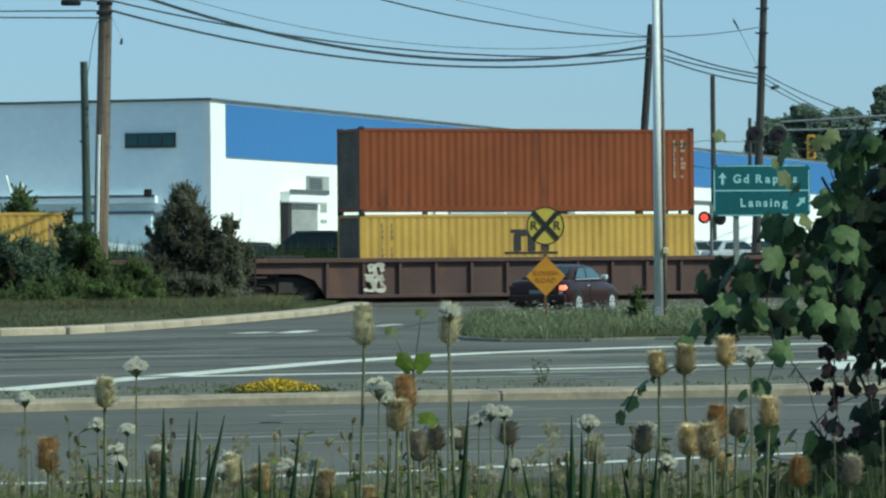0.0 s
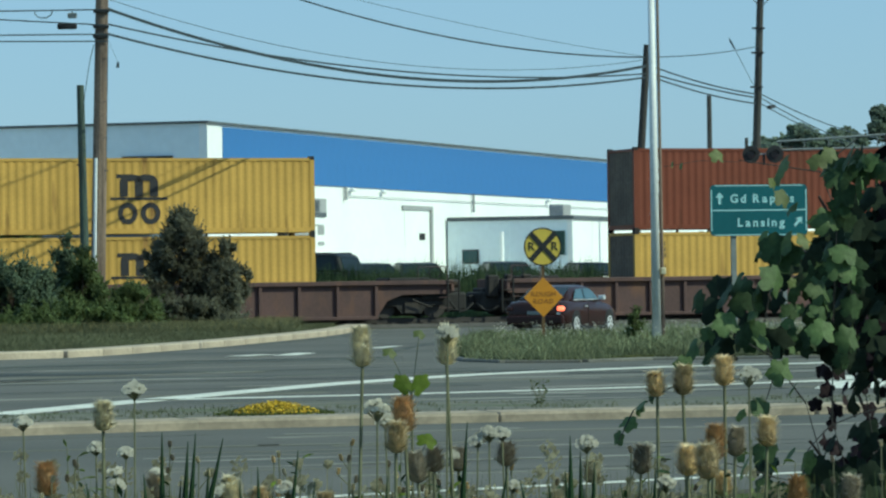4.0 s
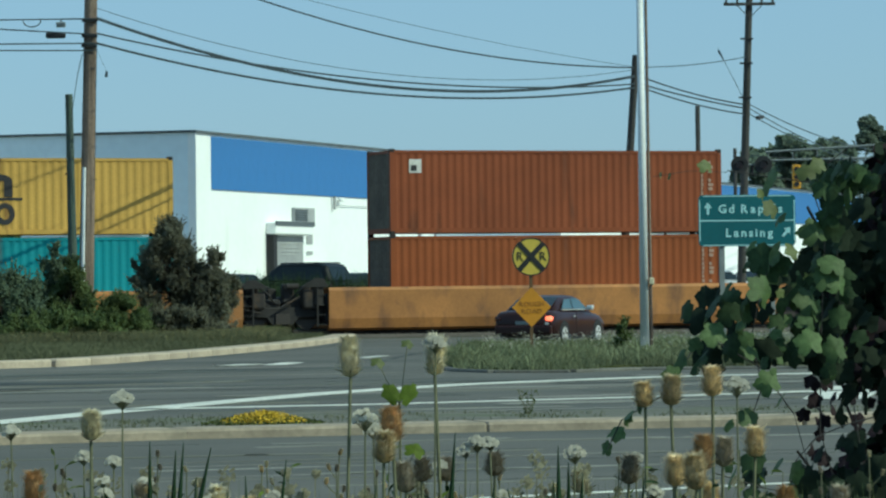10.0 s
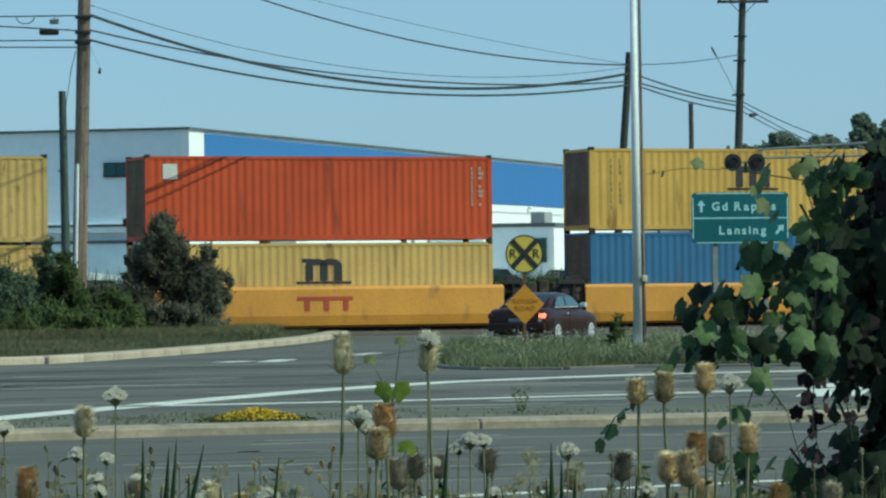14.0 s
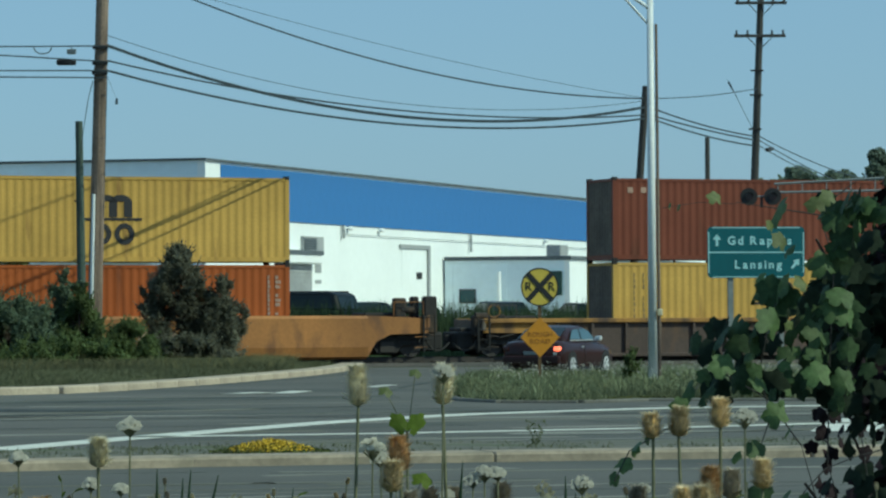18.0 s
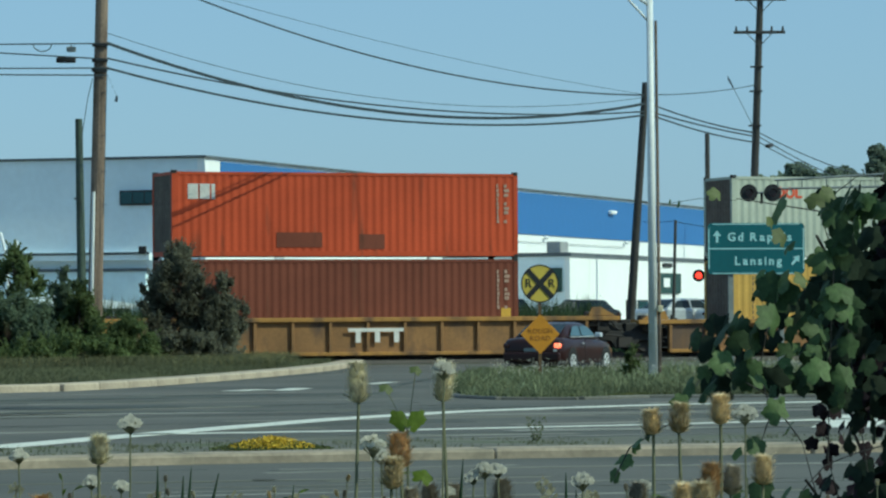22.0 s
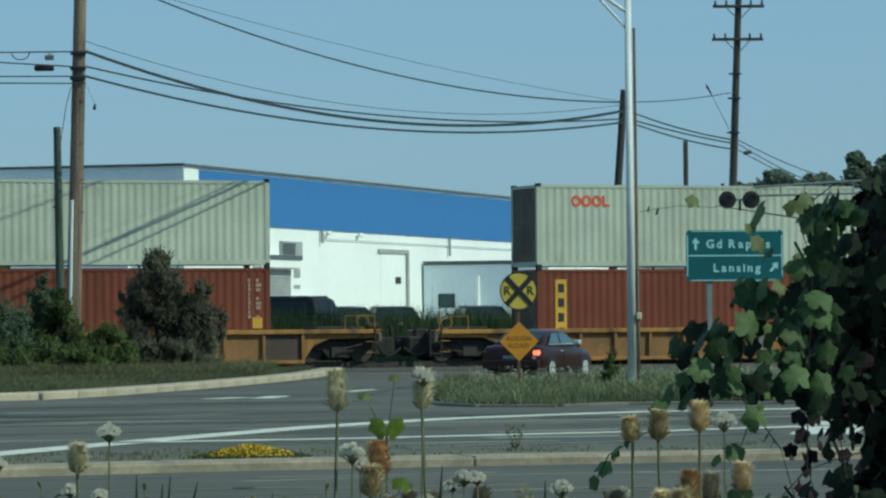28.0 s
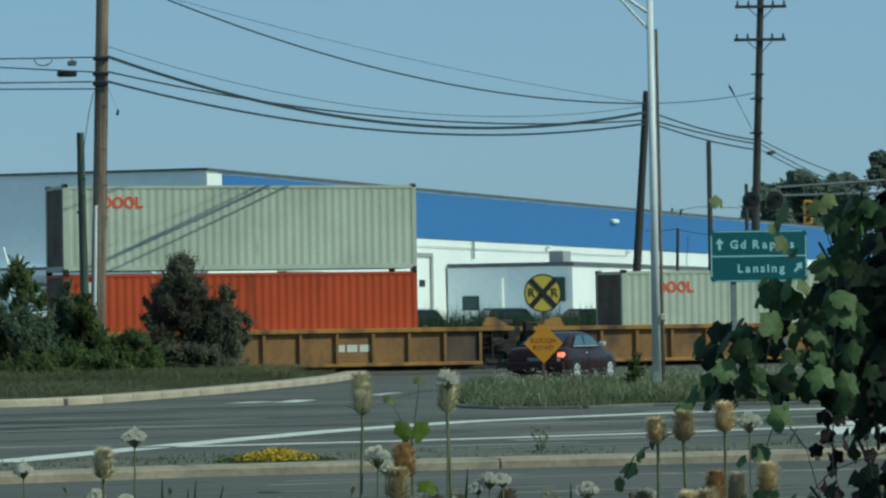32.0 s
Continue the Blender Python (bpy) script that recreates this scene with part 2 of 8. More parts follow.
M_WOODG = mat("green_treated_pole_wood", (0.060, 0.085, 0.068), 0.9, 0, (18, 0.25), (0.8, 0.2), 0.4, ((0.03, 0.035, 0.03), 2.5, 0.52, 0.7, (3, 3, 0.15)))
M_WOODD = mat("dark_pole_wood", (0.050, 0.048, 0.045), 0.9, 0, (18, 0.25), (0.8, 0.2), 0.4)
M_GALV = mat("galvanised_steel", (0.68, 0.70, 0.69), 0.5, 0.0, (20, 0.1), (0.8, 0.12), 0.1)
# Cable black with a touch of teal: the sky's reflection put into it.
M_WIRE = mat("sky_tinged_cable", (0.018, 0.030, 0.038), 0.6)
M_SIGNG = mat("green_sign_sheeting", (0.004, 0.095, 0.112), 0.5, 0, (10, 0.05), (1, 0.10), 0)
M_SIGNW = mat("white_sign_sheeting", (0.38, 0.64, 0.65), 0.5, 0, (10, 0.05), (1, 0.08), 0)
M_SIGNY = mat("yellow_sign_sheeting", (0.55, 0.41, 0.060), 0.5, 0, (10, 0.05), (1, 0.08), 0)
M_SIGNO = mat("amber_sign_sheeting", (0.52, 0.22, 0.010), 0.5, 0, (10, 0.05), (1, 0.08), 0)
M_SIGNK = mat("black_sign_paint", (0.012, 0.012, 0.012), 0.5)
M_WALLW = mat("white_metal_cladding", (0.87, 0.89, 0.87), 0.55, 0, (3, 0.02), (0.25, 0.04), 0.02, ((0.70, 0.71, 0.69), 0.5, 0.68, 0.88, (1, 1, 0.2)))
# Walls away from the sun: white cladding, bluish shade put into its colour.
M_WALLG = mat("shade_tinted_cladding", (0.79, 0.88, 0.91), 0.6, 0, (3, 0.03), (0.2, 0.05), 0.03)
M_WALLB = mat("blue_metal_cladding", (0.045, 0.165, 0.42), 0.5, 0, (3, 0.04), (0.2, 0.06), 0.03)
M_LBLUE = mat("light_blue_cladding", (0.66, 0.80, 0.84), 0.6, 0, (3, 0.04), (0.3, 0.06), 0.03)
M_TRIM = mat("dark_roof_trim", (0.10, 0.115, 0.125), 0.6)
M_ROOF = mat("grey_roofing", (0.22, 0.23, 0.23), 0.85)
M_DOOR = mat("grey_roller_door", (0.33, 0.34, 0.34), 0.6)
M_GLASS = mat("dark_tinted_glass", (0.012, 0.060, 0.070), 0.15, 0, (2, 0.1), (0.5, 0.1), 0)
M_GSIGN = mat("dark_green_board", (0.015, 0.055, 0.045), 0.5)
M_BALL = mat("crushed_stone", (0.085, 0.077, 0.066), 0.95, 0, (9, 0.35), (0.6, 0.2), 0.8)
# Car park surface made pale so it throws sunlight onto the shaded walls.
M_YARD = mat("light_reflecting_yard", (0.40, 0.39, 0.34), 0.9, 0, (6, 0.12), (0.3, 0.15), 0.2, ((0.22, 0.21, 0.19), 0.5, 0.55, 0.75, (1, 1, 1)), spec=0.2)
M_TIE = mat("creosoted_timber", (0.045, 0.035, 0.028), 0.9)
M_CARP = mat("maroon_car_paint", (0.026, 0.0095, 0.009), 0.28, 0.0, (4, 0.05), (0.7, 0.06), 0, spec=0.28)
M_CHROME = mat("bright_trim_metal", (0.72, 0.74, 0.75), 0.3, 0.4)
M_TYRE = mat("black_rubber", (0.018, 0.018, 0.018), 0.85)
M_RIM = mat("silver_wheel_rim", (0.30, 0.30, 0.30), 0.3, 0.8)
# Glass of the waiting car: the sky's reflection is put into its colour.
M_SGLASS = mat("sky_tinted_car_glass", (0.065, 0.125, 0.160), 0.3, 0, (2, 0.1), (0.5, 0.1), 0, spec=0.5)
M_STREAK = mat("pale_worn_asphalt", (0.24, 0.235, 0.20), 0.9, 0, (20, 0.15), (0.5, 0.2), 0.1, ((0.140, 0.137, 0.100), 0.5, 0.42, 0.60, (0.3, 1.2, 1)), spec=0.2)
M_CGLASS = mat("car_window_glass", (0.014, 0.022, 0.024), 0.15, 0, (2, 0.1), (0.5, 0.1), 0, spec=0.3)
M_BRAKE = mat("lit_brake_lamp", (1.0, 0.17, 0.09), 0.3, emit=2.2)
M_LAMPR = mat("lit_red_signal", (1.0, 0.045, 0.03), 0.3, emit=2.5)
M_LAMPD = mat("unlit_red_lens", (0.035, 0.010, 0.010), 0.2)
M_SIGNALY = mat("yellow_signal_housing", (0.60, 0.30, 0.02), 0.5)
M_BLACK = mat("matt_black_steel", (0.016, 0.016, 0.017), 0.7)
M_CREAM = mat("cream_box", (0.62, 0.55, 0.36), 0.6)
DCAR = [mat("dark_car_paint", (0.014, 0.016, 0.016), 0.4, 0, spec=0.25), mat("black_green_car_paint", (0.020, 0.028, 0.022), 0.4, 0, spec=0.25), mat("silver_car_paint", (0.45, 0.48, 0.50), 0.3, 0.3)]

# ---- small builders ----
def mesh_of(bm, name, material, smooth=False):
    me = bpy.data.meshes.new(name)
    bm.normal_update()
    bm.to_mesh(me)
    bm.free()
    me.materials.append(material)
    if smooth:
        me.shade_smooth()
    return me


def hang(name, me, parent, label="", m=None):
    ob = new(name, me)
    ob.parent = parent
    if m is not None:
        ob.matrix_basis = m
    if label:
        ob["label"] = label
    return ob


def part(name, bm, material, parent, label="", m=None, smooth=False):
    """One mesh a part; a list of bmeshes makes as many parts."""
    if isinstance(bm, list):
        return [part(name, b, material, parent, label, m, smooth) for b in bm][0]
    return hang(name, mesh_of(bm, name, material, smooth), parent, label, m)


def thing(name, m, label, category, group="", kind=""):
    ob = new(name)
    ob.matrix_basis = m
    return tagged(ob, label, category, group, kind)


def box(bm, x0, x1, y0, y1, z0, z1, m=None):
    vs = [bm.verts.new((x, y, z)) for x in (x0, x1) for y in (y0, y1) for z in (z0, z1)]
    for f in ((0, 1, 3, 2), (4, 6, 7, 5), (0, 4, 5, 1), (2, 3, 7, 6), (0, 2, 6, 4), (1, 5, 7, 3)):
        bm.faces.new([vs[i] for i in f])
    if m is not None:
        for v in vs:
            v.co = m @ v.co
    return vs


def bx(*dims, m=None):
    bm = bmesh.new()
    box(bm, *dims, m=m)
    return bm


def bevel(bm, r, seg=1):
    bmesh.ops.bevel(bm, geom=bm.edges[:], offset=r, segments=seg, affect="EDGES", profile=0.5)
    return bm


def rod(bm, a, b, r0, r1=None, n=10):
    """A tapered round bar from a to b."""
    a, b = Vector(a), Vector(b)
    r1 = r0 if r1 is None else r1
    d = (b - a).normalized()
    s = d.cross(Vector((0, 0, 1)) if abs(d.z) < 0.9 else Vector((1, 0, 0))).normalized()
    t = d.cross(s)
    rings = []
    for p, r in ((a, r0), (b, r1)):
        rings.append([bm.verts.new(p + r * (math.cos(2 * math.pi * i / n) * s + math.sin(2 * math.pi * i / n) * t)) for i in range(n)])
    for i in range(n):
        j = (i + 1) % n
        bm.faces.new((rings[0][i], rings[0][j], rings[1][j], rings[1][i]))
    bm.faces.new(rings[0][::-1])
    bm.faces.new(rings[1])
    return bm


def rb(*args, **kw):
    return rod(bmesh.new(), *args, **kw)


def prism(pts, z0, z1):
    """An upright prism over a plan outline."""
    bm = bmesh.new()
    lo = [bm.verts.new((x, y, z0)) for x, y in pts]
    hi = [bm.verts.new((x, y, z1)) for x, y in pts]
    n = len(pts)
    for i in range(n):
        j = (i + 1) % n
        bm.faces.new((lo[i], lo[j], hi[j], hi[i]))
    bm.faces.new(hi)
    bm.faces.new(lo[::-1])
    bmesh.ops.recalc_face_normals(bm, faces=bm.faces[:])
    return bm


def outline(pts, y0, y1):
    """A plate: outline in x, z, from y0 to y1."""
    bm = prism(pts, y0, y1)
    for v in bm.verts:
        v.co = Vector((v.co.x, v.co.z, v.co.y))
    bmesh.ops.recalc_face_normals(bm, faces=bm.faces[:])
    return bm


def lettering(text, size, depth=0.004, pitch=1.0, bold=0.0):
    """Words as a mesh in the built-in font, centred, in the x z plane, facing -y."""
    cu = bpy.data.curves.new("words", "FONT")
    cu.body, cu.size, cu.extrude, cu.align_x, cu.align_y = text, size, depth, "CENTER", "CENTER"
    cu.resolution_u, cu.space_character, cu.offset = 3, pitch, bold * size
    ob = bpy.data.objects.new("words", cu)
    me = bpy.data.meshes.new_from_object(ob)
    bpy.data.objects.remove(ob)
    me.transform(Matrix.Rotation(radians(90), 4, "X"))
    return me


def letters(text, size, gap, bold=0.0):
    """Single letters of a word with their places along it, centred."""
    row, x = [], 0.0
    for ch in text:
        if ch == " ":
            x += size * 0.38
            continue
        me = lettering(ch, size, 0.003, 1.0, bold)
        xs = [v.co.x for v in me.vertices]
        row.append((me, x - min(xs)))
        x += max(xs) - min(xs) + gap
    return [(me, p - (x - gap) / 2) for me, p in row]


def rounded(pts, times=3):
    """The line with its corners cut."""
    for _ in range(times):
        pts = [pts[0]] + [tuple(Vector(a).lerp(Vector(b), k)) for a, b in zip(pts, pts[1:]) for k in (0.25, 0.75)] + [pts[-1]]
    return pts


def smooth01(a, b, x):
    k = min(max((x - a) / (b - a), 0), 1)
    return k * k * (3 - 2 * k)


# ---- plan: the track line ----
ALPHA = 19.7
U = Vector((math.cos(radians(ALPHA)), math.sin(radians(ALPHA)), 0))
NRM = Vector((-U.y, U.x, 0))
TRACK0 = Vector((0, 124, 0)) + NRM * 1.22

def behind(x, y):
    return (Vector((x, y, 0)) - TRACK0).dot(NRM)

def ground_z(x, y):
    return 0.75 * smooth01(3.5, 12.0, behind(x, y))

# ---- ground, roads, track ----
def ground_sheet():
    bm = bmesh.new()
    xs = [-3000, -900, -300, -120, -60, -30, -15, -8, -4, 0, 4, 8, 15, 30, 60, 120, 300, 900, 3000]
    ys = [-400, -60, -10, 0, 5, 12, 20, 27] + list(range(34, 200, 6)) + [220, 260, 330, 450, 700, 1200, 2200, 4000]
    grid = [[bm.verts.new((x, y, ground_z(x, y) - 0.03)) for x in xs] for y in ys]
    for i in range(len(ys) - 1):
        for j in range(len(xs) - 1):
            bm.faces.new((grid[i][j], grid[i][j + 1], grid[i + 1][j + 1], grid[i + 1][j]))
    ob = new("ground", mesh_of(bm, "ground", M_GRASS, True))
    return tagged(ob, "rough mown grass and bare soil ground", "ground", kind="structure")


ground_sheet()
LEFT_KERB = [(-70, 66), (-30, 71.5), (-15, 75.6), (-9.6, 77.6), (-8.5, 78.4), (-7.55, 81.0), (-6.6, 85.3), (-5.6, 90.2), (-4.55, 97.3), (-3.85, 102), (-3.05, 110), (-2.75, 118.6)]
road = thing("road", pose(0, 0, 0), "worn grey asphalt road with dark tyre streaks", "road", kind="structure")
part("asphalt", prism([(-70, 23.6), (-4, 24.6), (1, 26.7), (6, 29.2), (60, 43), (60, 138.5), (-2.6, 118.2), (-70, 95)], -0.3, 0.0), M_ASPH, road)


def strip(pts, width, z=0.004, thick=0.004):
    """A flat painted band along a plan line."""
    bm = bmesh.new()
    prev = None
    for i, p in enumerate(pts):
        a, b = Vector(pts[max(i - 1, 0)]), Vector(pts[min(i + 1, len(pts) - 1)])
        d = (b - a).normalized()
        s = Vector((-d.y, d.x)) * width / 2
        row = [bm.verts.new((p[0] + k * s.x, p[1] + k * s.y, zz)) for k, zz in ((-1, z), (1, z), (1, z + thick), (-1, z + thick))]
        if prev:
            for q in range(4):
                bm.faces.new((prev[q], prev[(q + 1) % 4], row[(q + 1) % 4], row[q]))
        prev = row
    bmesh.ops.recalc_face_normals(bm, faces=bm.faces[:])
    return bm


for nm, pts, w in [
        ("edge_line", [(-9.0, 36.5), (-5.43, 45.1), (-4.35, 48.5), (-3.07, 52.3), (-1.59, 56.5), (-0.2, 59.3), (0.64, 60.8), (2.09, 62.4), (4.0, 64.2), (9, 66.5)], 0.60),
        ("lane_line", [(-4.15, 49.7), (-2.64, 50.15), (-0.64, 50.8), (0.93, 51.6), (3.4, 52.9), (5.9, 54.7), (12, 58)], 0.42),
        ("near_edge_line", [(-6, 25.4), (-2.0, 26.5), (-0.6, 27.2), (0.95, 28.2), (2.6, 29.3), (8, 32)], 0.16),
        ("lane_dash", [(-4.4, 78.1), (-3.8, 79.3)], 0.5),
        ("lane_dash", [(-3.32, 78.1), (-3.0, 80.6)], 0.5),
        ("lane_dash", [(-1.58, 84.9), (-1.09, 87.4)], 0.3),
        ("lane_line", [(-15, 60), (-7.42, 61.7), (-5.6, 62.9), (-3.2, 64.6)], 0.45),
        ("stop_line", [(5.6, 50.8), (6.6, 57.0)], 0.9)]:
    part(nm, strip(pts, w), M_STREAK if pts[0][0] == -15 else M_LINE, road, "worn white paint")


for pts, w in [([(-12, 60.6), (-3, 61.5), (3, 64.0)], 0.8), ([(-14, 63.5), (-6, 63.9), (-2.5, 65.8)], 0.7), ([(-16, 70.5), (-7.5, 71.0), (-4, 73.0), (-1.0, 74.0)], 1.6), ([(-9, 57.4), (-1.5, 60.0), (6, 65.6)], 0.3),
               ([(2.0, 60.6), (8, 62.6), (15, 64)], 0.5), ([(-6.5, 83), (-4.6, 92), (-2.6, 104)], 0.25), ([(-1.2, 80), (0.2, 96), (1.5, 106)], 0.2)]:
    part("tar_seam", strip(pts, w, 0.002, 0.003), M_TAR, road, "dark tar seam")
wear = random.Random(5)
for k in range(54):
    y0, x0, ln = wear.uniform(47, 78), wear.uniform(-11, 5), wear.uniform(2.5, 9)
    if x0 + ln > 0 and y0 > 66:
        continue
    line = [(x0 + ln * q / 4, y0 + ln * q / 4 * 0.42 + 0.25 * math.sin(q + k)) for q in range(5)]
    if k % 2:
        part("worn_streak", strip(line, wear.uniform(0.15, 0.6), 0.001, 0.0015), M_STREAK, road, "pale worn streak")
    else:
        part("tar_seam", strip(line, wear.uniform(0.06, 0.25), 0.001, 0.0025), M_TAR, road, "dark tar seam")
for k in range(30):
    y0, x0, ln = wear.uniform(29.5, 39), wear.uniform(-5.5, 4.5), wear.uniform(1.2, 4.5)
    line = [(x0 + ln * q / 4, y0 + ln * q / 4 * 0.30 + 0.08 * math.sin(q + k)) for q in range(5)]
    if line[-1][1] > 39.6 + 0.27 * max(0, line[-1][0]) - 0.2:
        continue
    part("worn_streak" if k % 3 else "tar_seam", strip(line, wear.uniform(0.08, 0.30) if k % 3 else wear.uniform(0.03, 0.08), 0.001, 0.0015), M_STREAK if k % 3 else M_TAR, road, "pale worn streak" if k % 3 else "dark tar seam")
part("tar_seam", strip([(-12, 63.6), (-7.7, 65.0), (-5.9, 64.9), (-4.6, 65.6)], 1.5, 0.0015, 0.003), M_TAR, road, "dark tar seam")
for pts in ([(-11, 67.6), (-5.2, 68.4), (-4.9, 70.0), (-11, 69.4)], [(2.6, 55.6), (8, 57.4), (8, 59.4), (2.2, 57.0)], [(-3.6, 51.8), (0.6, 54.6), (0.2, 56.2), (-3.2, 53.6)]):
    part("asphalt_patch", prism(pts, -0.01, 0.0025), M_PATCH, road, "darker asphalt patch")


def kerb_run(parent, pts, width, height, step=3.0, mat_=None):
    """Kerb stones along a plan line, with open joints; the line is rounded first."""
    pts = rounded(pts)
    cuts, run = [Vector(pts[0])], 0.0
    for a, b in zip(pts, pts[1:]):
        run += (Vector(b) - Vector(a)).length
        if run >= step:
            cuts.append(Vector(b))
            run = 0.0
    cuts.append(Vector(pts[-1]))
    for p, q in zip(cuts, cuts[1:]):
        d = (q - p).normalized()
        mid, half = (p + q) / 2, (q - p).length / 2 - 0.004
        ang = math.degrees(math.atan2(d.y, d.x))
        part("kerb_stone", bevel(bx(-half, half, -width / 2, width / 2, -0.2, height), 0.03), mat_ or M_KERB, parent, m=pose(mid.x, mid.y, 0, 0, 0, ang))


# lawn beside the side road
lawn = thing("lawn", pose(0, 0, 0), "shaggy verge of grass behind a pale concrete kerb", "verge", kind="structure")
part("turf", prism([(x - 0.15, y + 0.1) for x, y in rounded(LEFT_KERB)] + [(-8, 117.4), (-30, 111), (-70, 98)], -0.25, 0.13), M_GRASS, lawn)
kerb_run(lawn, [p for p in LEFT_KERB if p[0] > -20], 0.70, 0.16, 1.7)

# narrow island between the carriageways
island = thing("traffic_island", pose(0, 0, 0), "narrow weedy traffic island with a pale concrete kerb", "traffic island", kind="structure")
FRONT = [(-12, 37.5), (-4.8, 40.1), (-2.9, 41.4), (-0.92, 42.0), (0.73, 42.5), (4.6, 43.5), (14, 46.5)]
part("turf", prism([(x, y - 1.4) for x, y in rounded(FRONT)] + [(14, 48.6), (5.0, 46.4), (0.9, 45.2), (-2.4, 45.0), (-4.8, 43.2), (-12, 39.5)], -0.25, 0.07), mat("bare_weedy_soil", (0.115, 0.112, 0.085), 0.95, 0, (9, 0.25), (1.1, 0.25), 0.5, ((0.07, 0.085, 0.03), 1.2, 0.5, 0.68, (0.4, 1, 1))), island)
kerb_run(island, [(x, y - 1.4) for x, y in FRONT], 0.74, 0.11, 3.2, mat("stained_tan_concrete", (0.315, 0.262, 0.190), 0.9, 0, (12, 0.18), (0.9, 0.2), 0.3, ((0.17, 0.15, 0.11), 1.6, 0.55, 0.75, (0.5, 1, 1)), spread=0.06))

# median with the signs
median = thing("median", pose(0, 0, 0), "grassy median with a weathered kerb, its shadow line in the dark colour", "median", kind="structure")
MED = [(1.35, 97.5), (0.3, 84), (0.1, 72.4), (0.75, 69.4), (1.8, 68.2), (2.8, 68.6), (4.1, 70.2), (7.5, 69.0), (20, 72)]
part("turf", prism([(x + 0.10, y + 0.22) for x, y in rounded(MED)] + [(30, 98), (9, 96)], -0.25, 0.09), M_GRASS, median)
# kerb colour darkened to carry the broken shadow line along the grass
kerb_run(median, MED, 0.30, 0.055, 1.6, mat("shade_dark_concrete", (0.125, 0.122, 0.105), 0.9, 0, (12, 0.2), (0.9, 0.2), 0.3))

# railway
track = thing("railway_track", pose(*TRACK0, 0, 0, ALPHA), "single railway track on crushed stone", "railway", kind="structure")
bed = bmesh.new()
prev = None
for y, z in ((-3.0, -0.02), (-2.2, 0.08), (2.2, 0.08), (3.5, 0.02), (6.0, 0.16), (8.5, 0.44), (12.3, 0.77)):
    row = (bed.verts.new((-620, y, z)), bed.verts.new((620, y, z)))
    if prev:
        bed.faces.new((prev[0], prev[1], row[1], row[0]))
    prev = row
part("ballast", bed, M_BALL, track)
for y in (-0.72, 0.72):
    part("rail", bx(-620, 620, y - 0.035, y + 0.035, 0.08, 0.27), M_WHEEL, track)
tie = mesh_of(bevel(bx(-0.11, 0.11, -1.25, 1.25, 0.02, 0.115), 0.01), "tie", M_TIE)
for i in range(110):
    hang("tie", tie, track, m=pose(-22 + i * 0.55, 0, 0))
lot = thing("car_park", pose(0, 0, 0), "car park behind the railway, paled to reflect light", "car park", kind="structure")
a0 = TRACK0 + NRM * 12.1
q = [a0 - U * 60, a0 + U * 90, a0 + U * 90 + NRM * 90, a0 - U * 60 + NRM * 90]
part("slab", prism([(p.x, p.y) for p in q], 0.3, 0.76), M_YARD, lot)

# ---- buildings ----
BL = 71.5                             # heading of the long wall, degrees from +x
main = thing("warehouse", pose(-8.98, 142, 0.6, 0, 0, BL), "long white metal warehouse with a broad blue band", "warehouse")
H = 7.12
# local x runs along the long wall, local -y faces the road
part("long_wall", bx(0, 150, 0, 0.3, 0, H), M_WALLW, main, "white metal cladding")
part("end_wall", bx(0, 0.3, 0.3, 70, 0, H), M_WALLG, main, "pale cladding with its bluish shade painted in")
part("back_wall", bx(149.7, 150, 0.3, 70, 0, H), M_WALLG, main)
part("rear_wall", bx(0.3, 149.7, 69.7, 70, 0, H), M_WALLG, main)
part("roof", bx(-0.06, 150.1, -0.06, 70.1, H, H + 0.08), M_ROOF, main)
part("roof_edge", bx(-0.12, 150.1, -0.12, -0.06, H + 0.01, H + 0.09), M_TRIM, main, "dark roof flashing")
part("roof_edge", bx(-0.12, -0.06, -0.06, 70.1, H + 0.02, H + 0.10), M_TRIM, main, "dark roof flashing")
part("corner_trim", bx(-0.05, 1.5, -0.05, -0.004, 0, H - 0.1), M_WALLW, main, "white corner cladding")
# blue cladding sheets
sheet = mesh_of(bx(0, 0.998, -0.06, -0.004, 4.96, H - 0.1), "blue_panel", M_WALLB)
for i in range(148):
    hang("blue_panel", sheet, main, "blue metal cladding panel" if i == 0 else "", pose(1.52 + i, 0, 0))
# window ribbon, ledge, lean-to on the grey end
win = part("ribbon_window", bx(-0.10, 0.02, 1.41, 3.53, 5.33, 5.90), M_BLACK, main, "dark ribbon window")
for i in range(4):
    part("pane", bx(-0.115, -0.102, 1.47 + i * 0.51, 1.94 + i * 0.51, 5.39, 5.84), M_GLASS, win)
part("ledge", bx(-0.30, 0, 2.2, 40, 3.18, 3.45), M_WALLG, main, "grey canopy ledge")
part("ledge_edge", bx(-0.34, -0.30, 2.2, 40, 3.40, 3.50), M_TRIM, main)
part("lean_to", bx(-0.2, 0, 2.4, 40, 0, 2.75), M_LBLUE, main, "light blue lower wall")
part("lean_to_edge", bx(-0.26, 0, 2.3, 40, 2.75, 2.87), M_TRIM, main)
part("wall_lamp", bevel(bx(-0.45, -0.3, 2.3, 2.6, 3.4, 3.72), 0.03), M_BLACK, main)
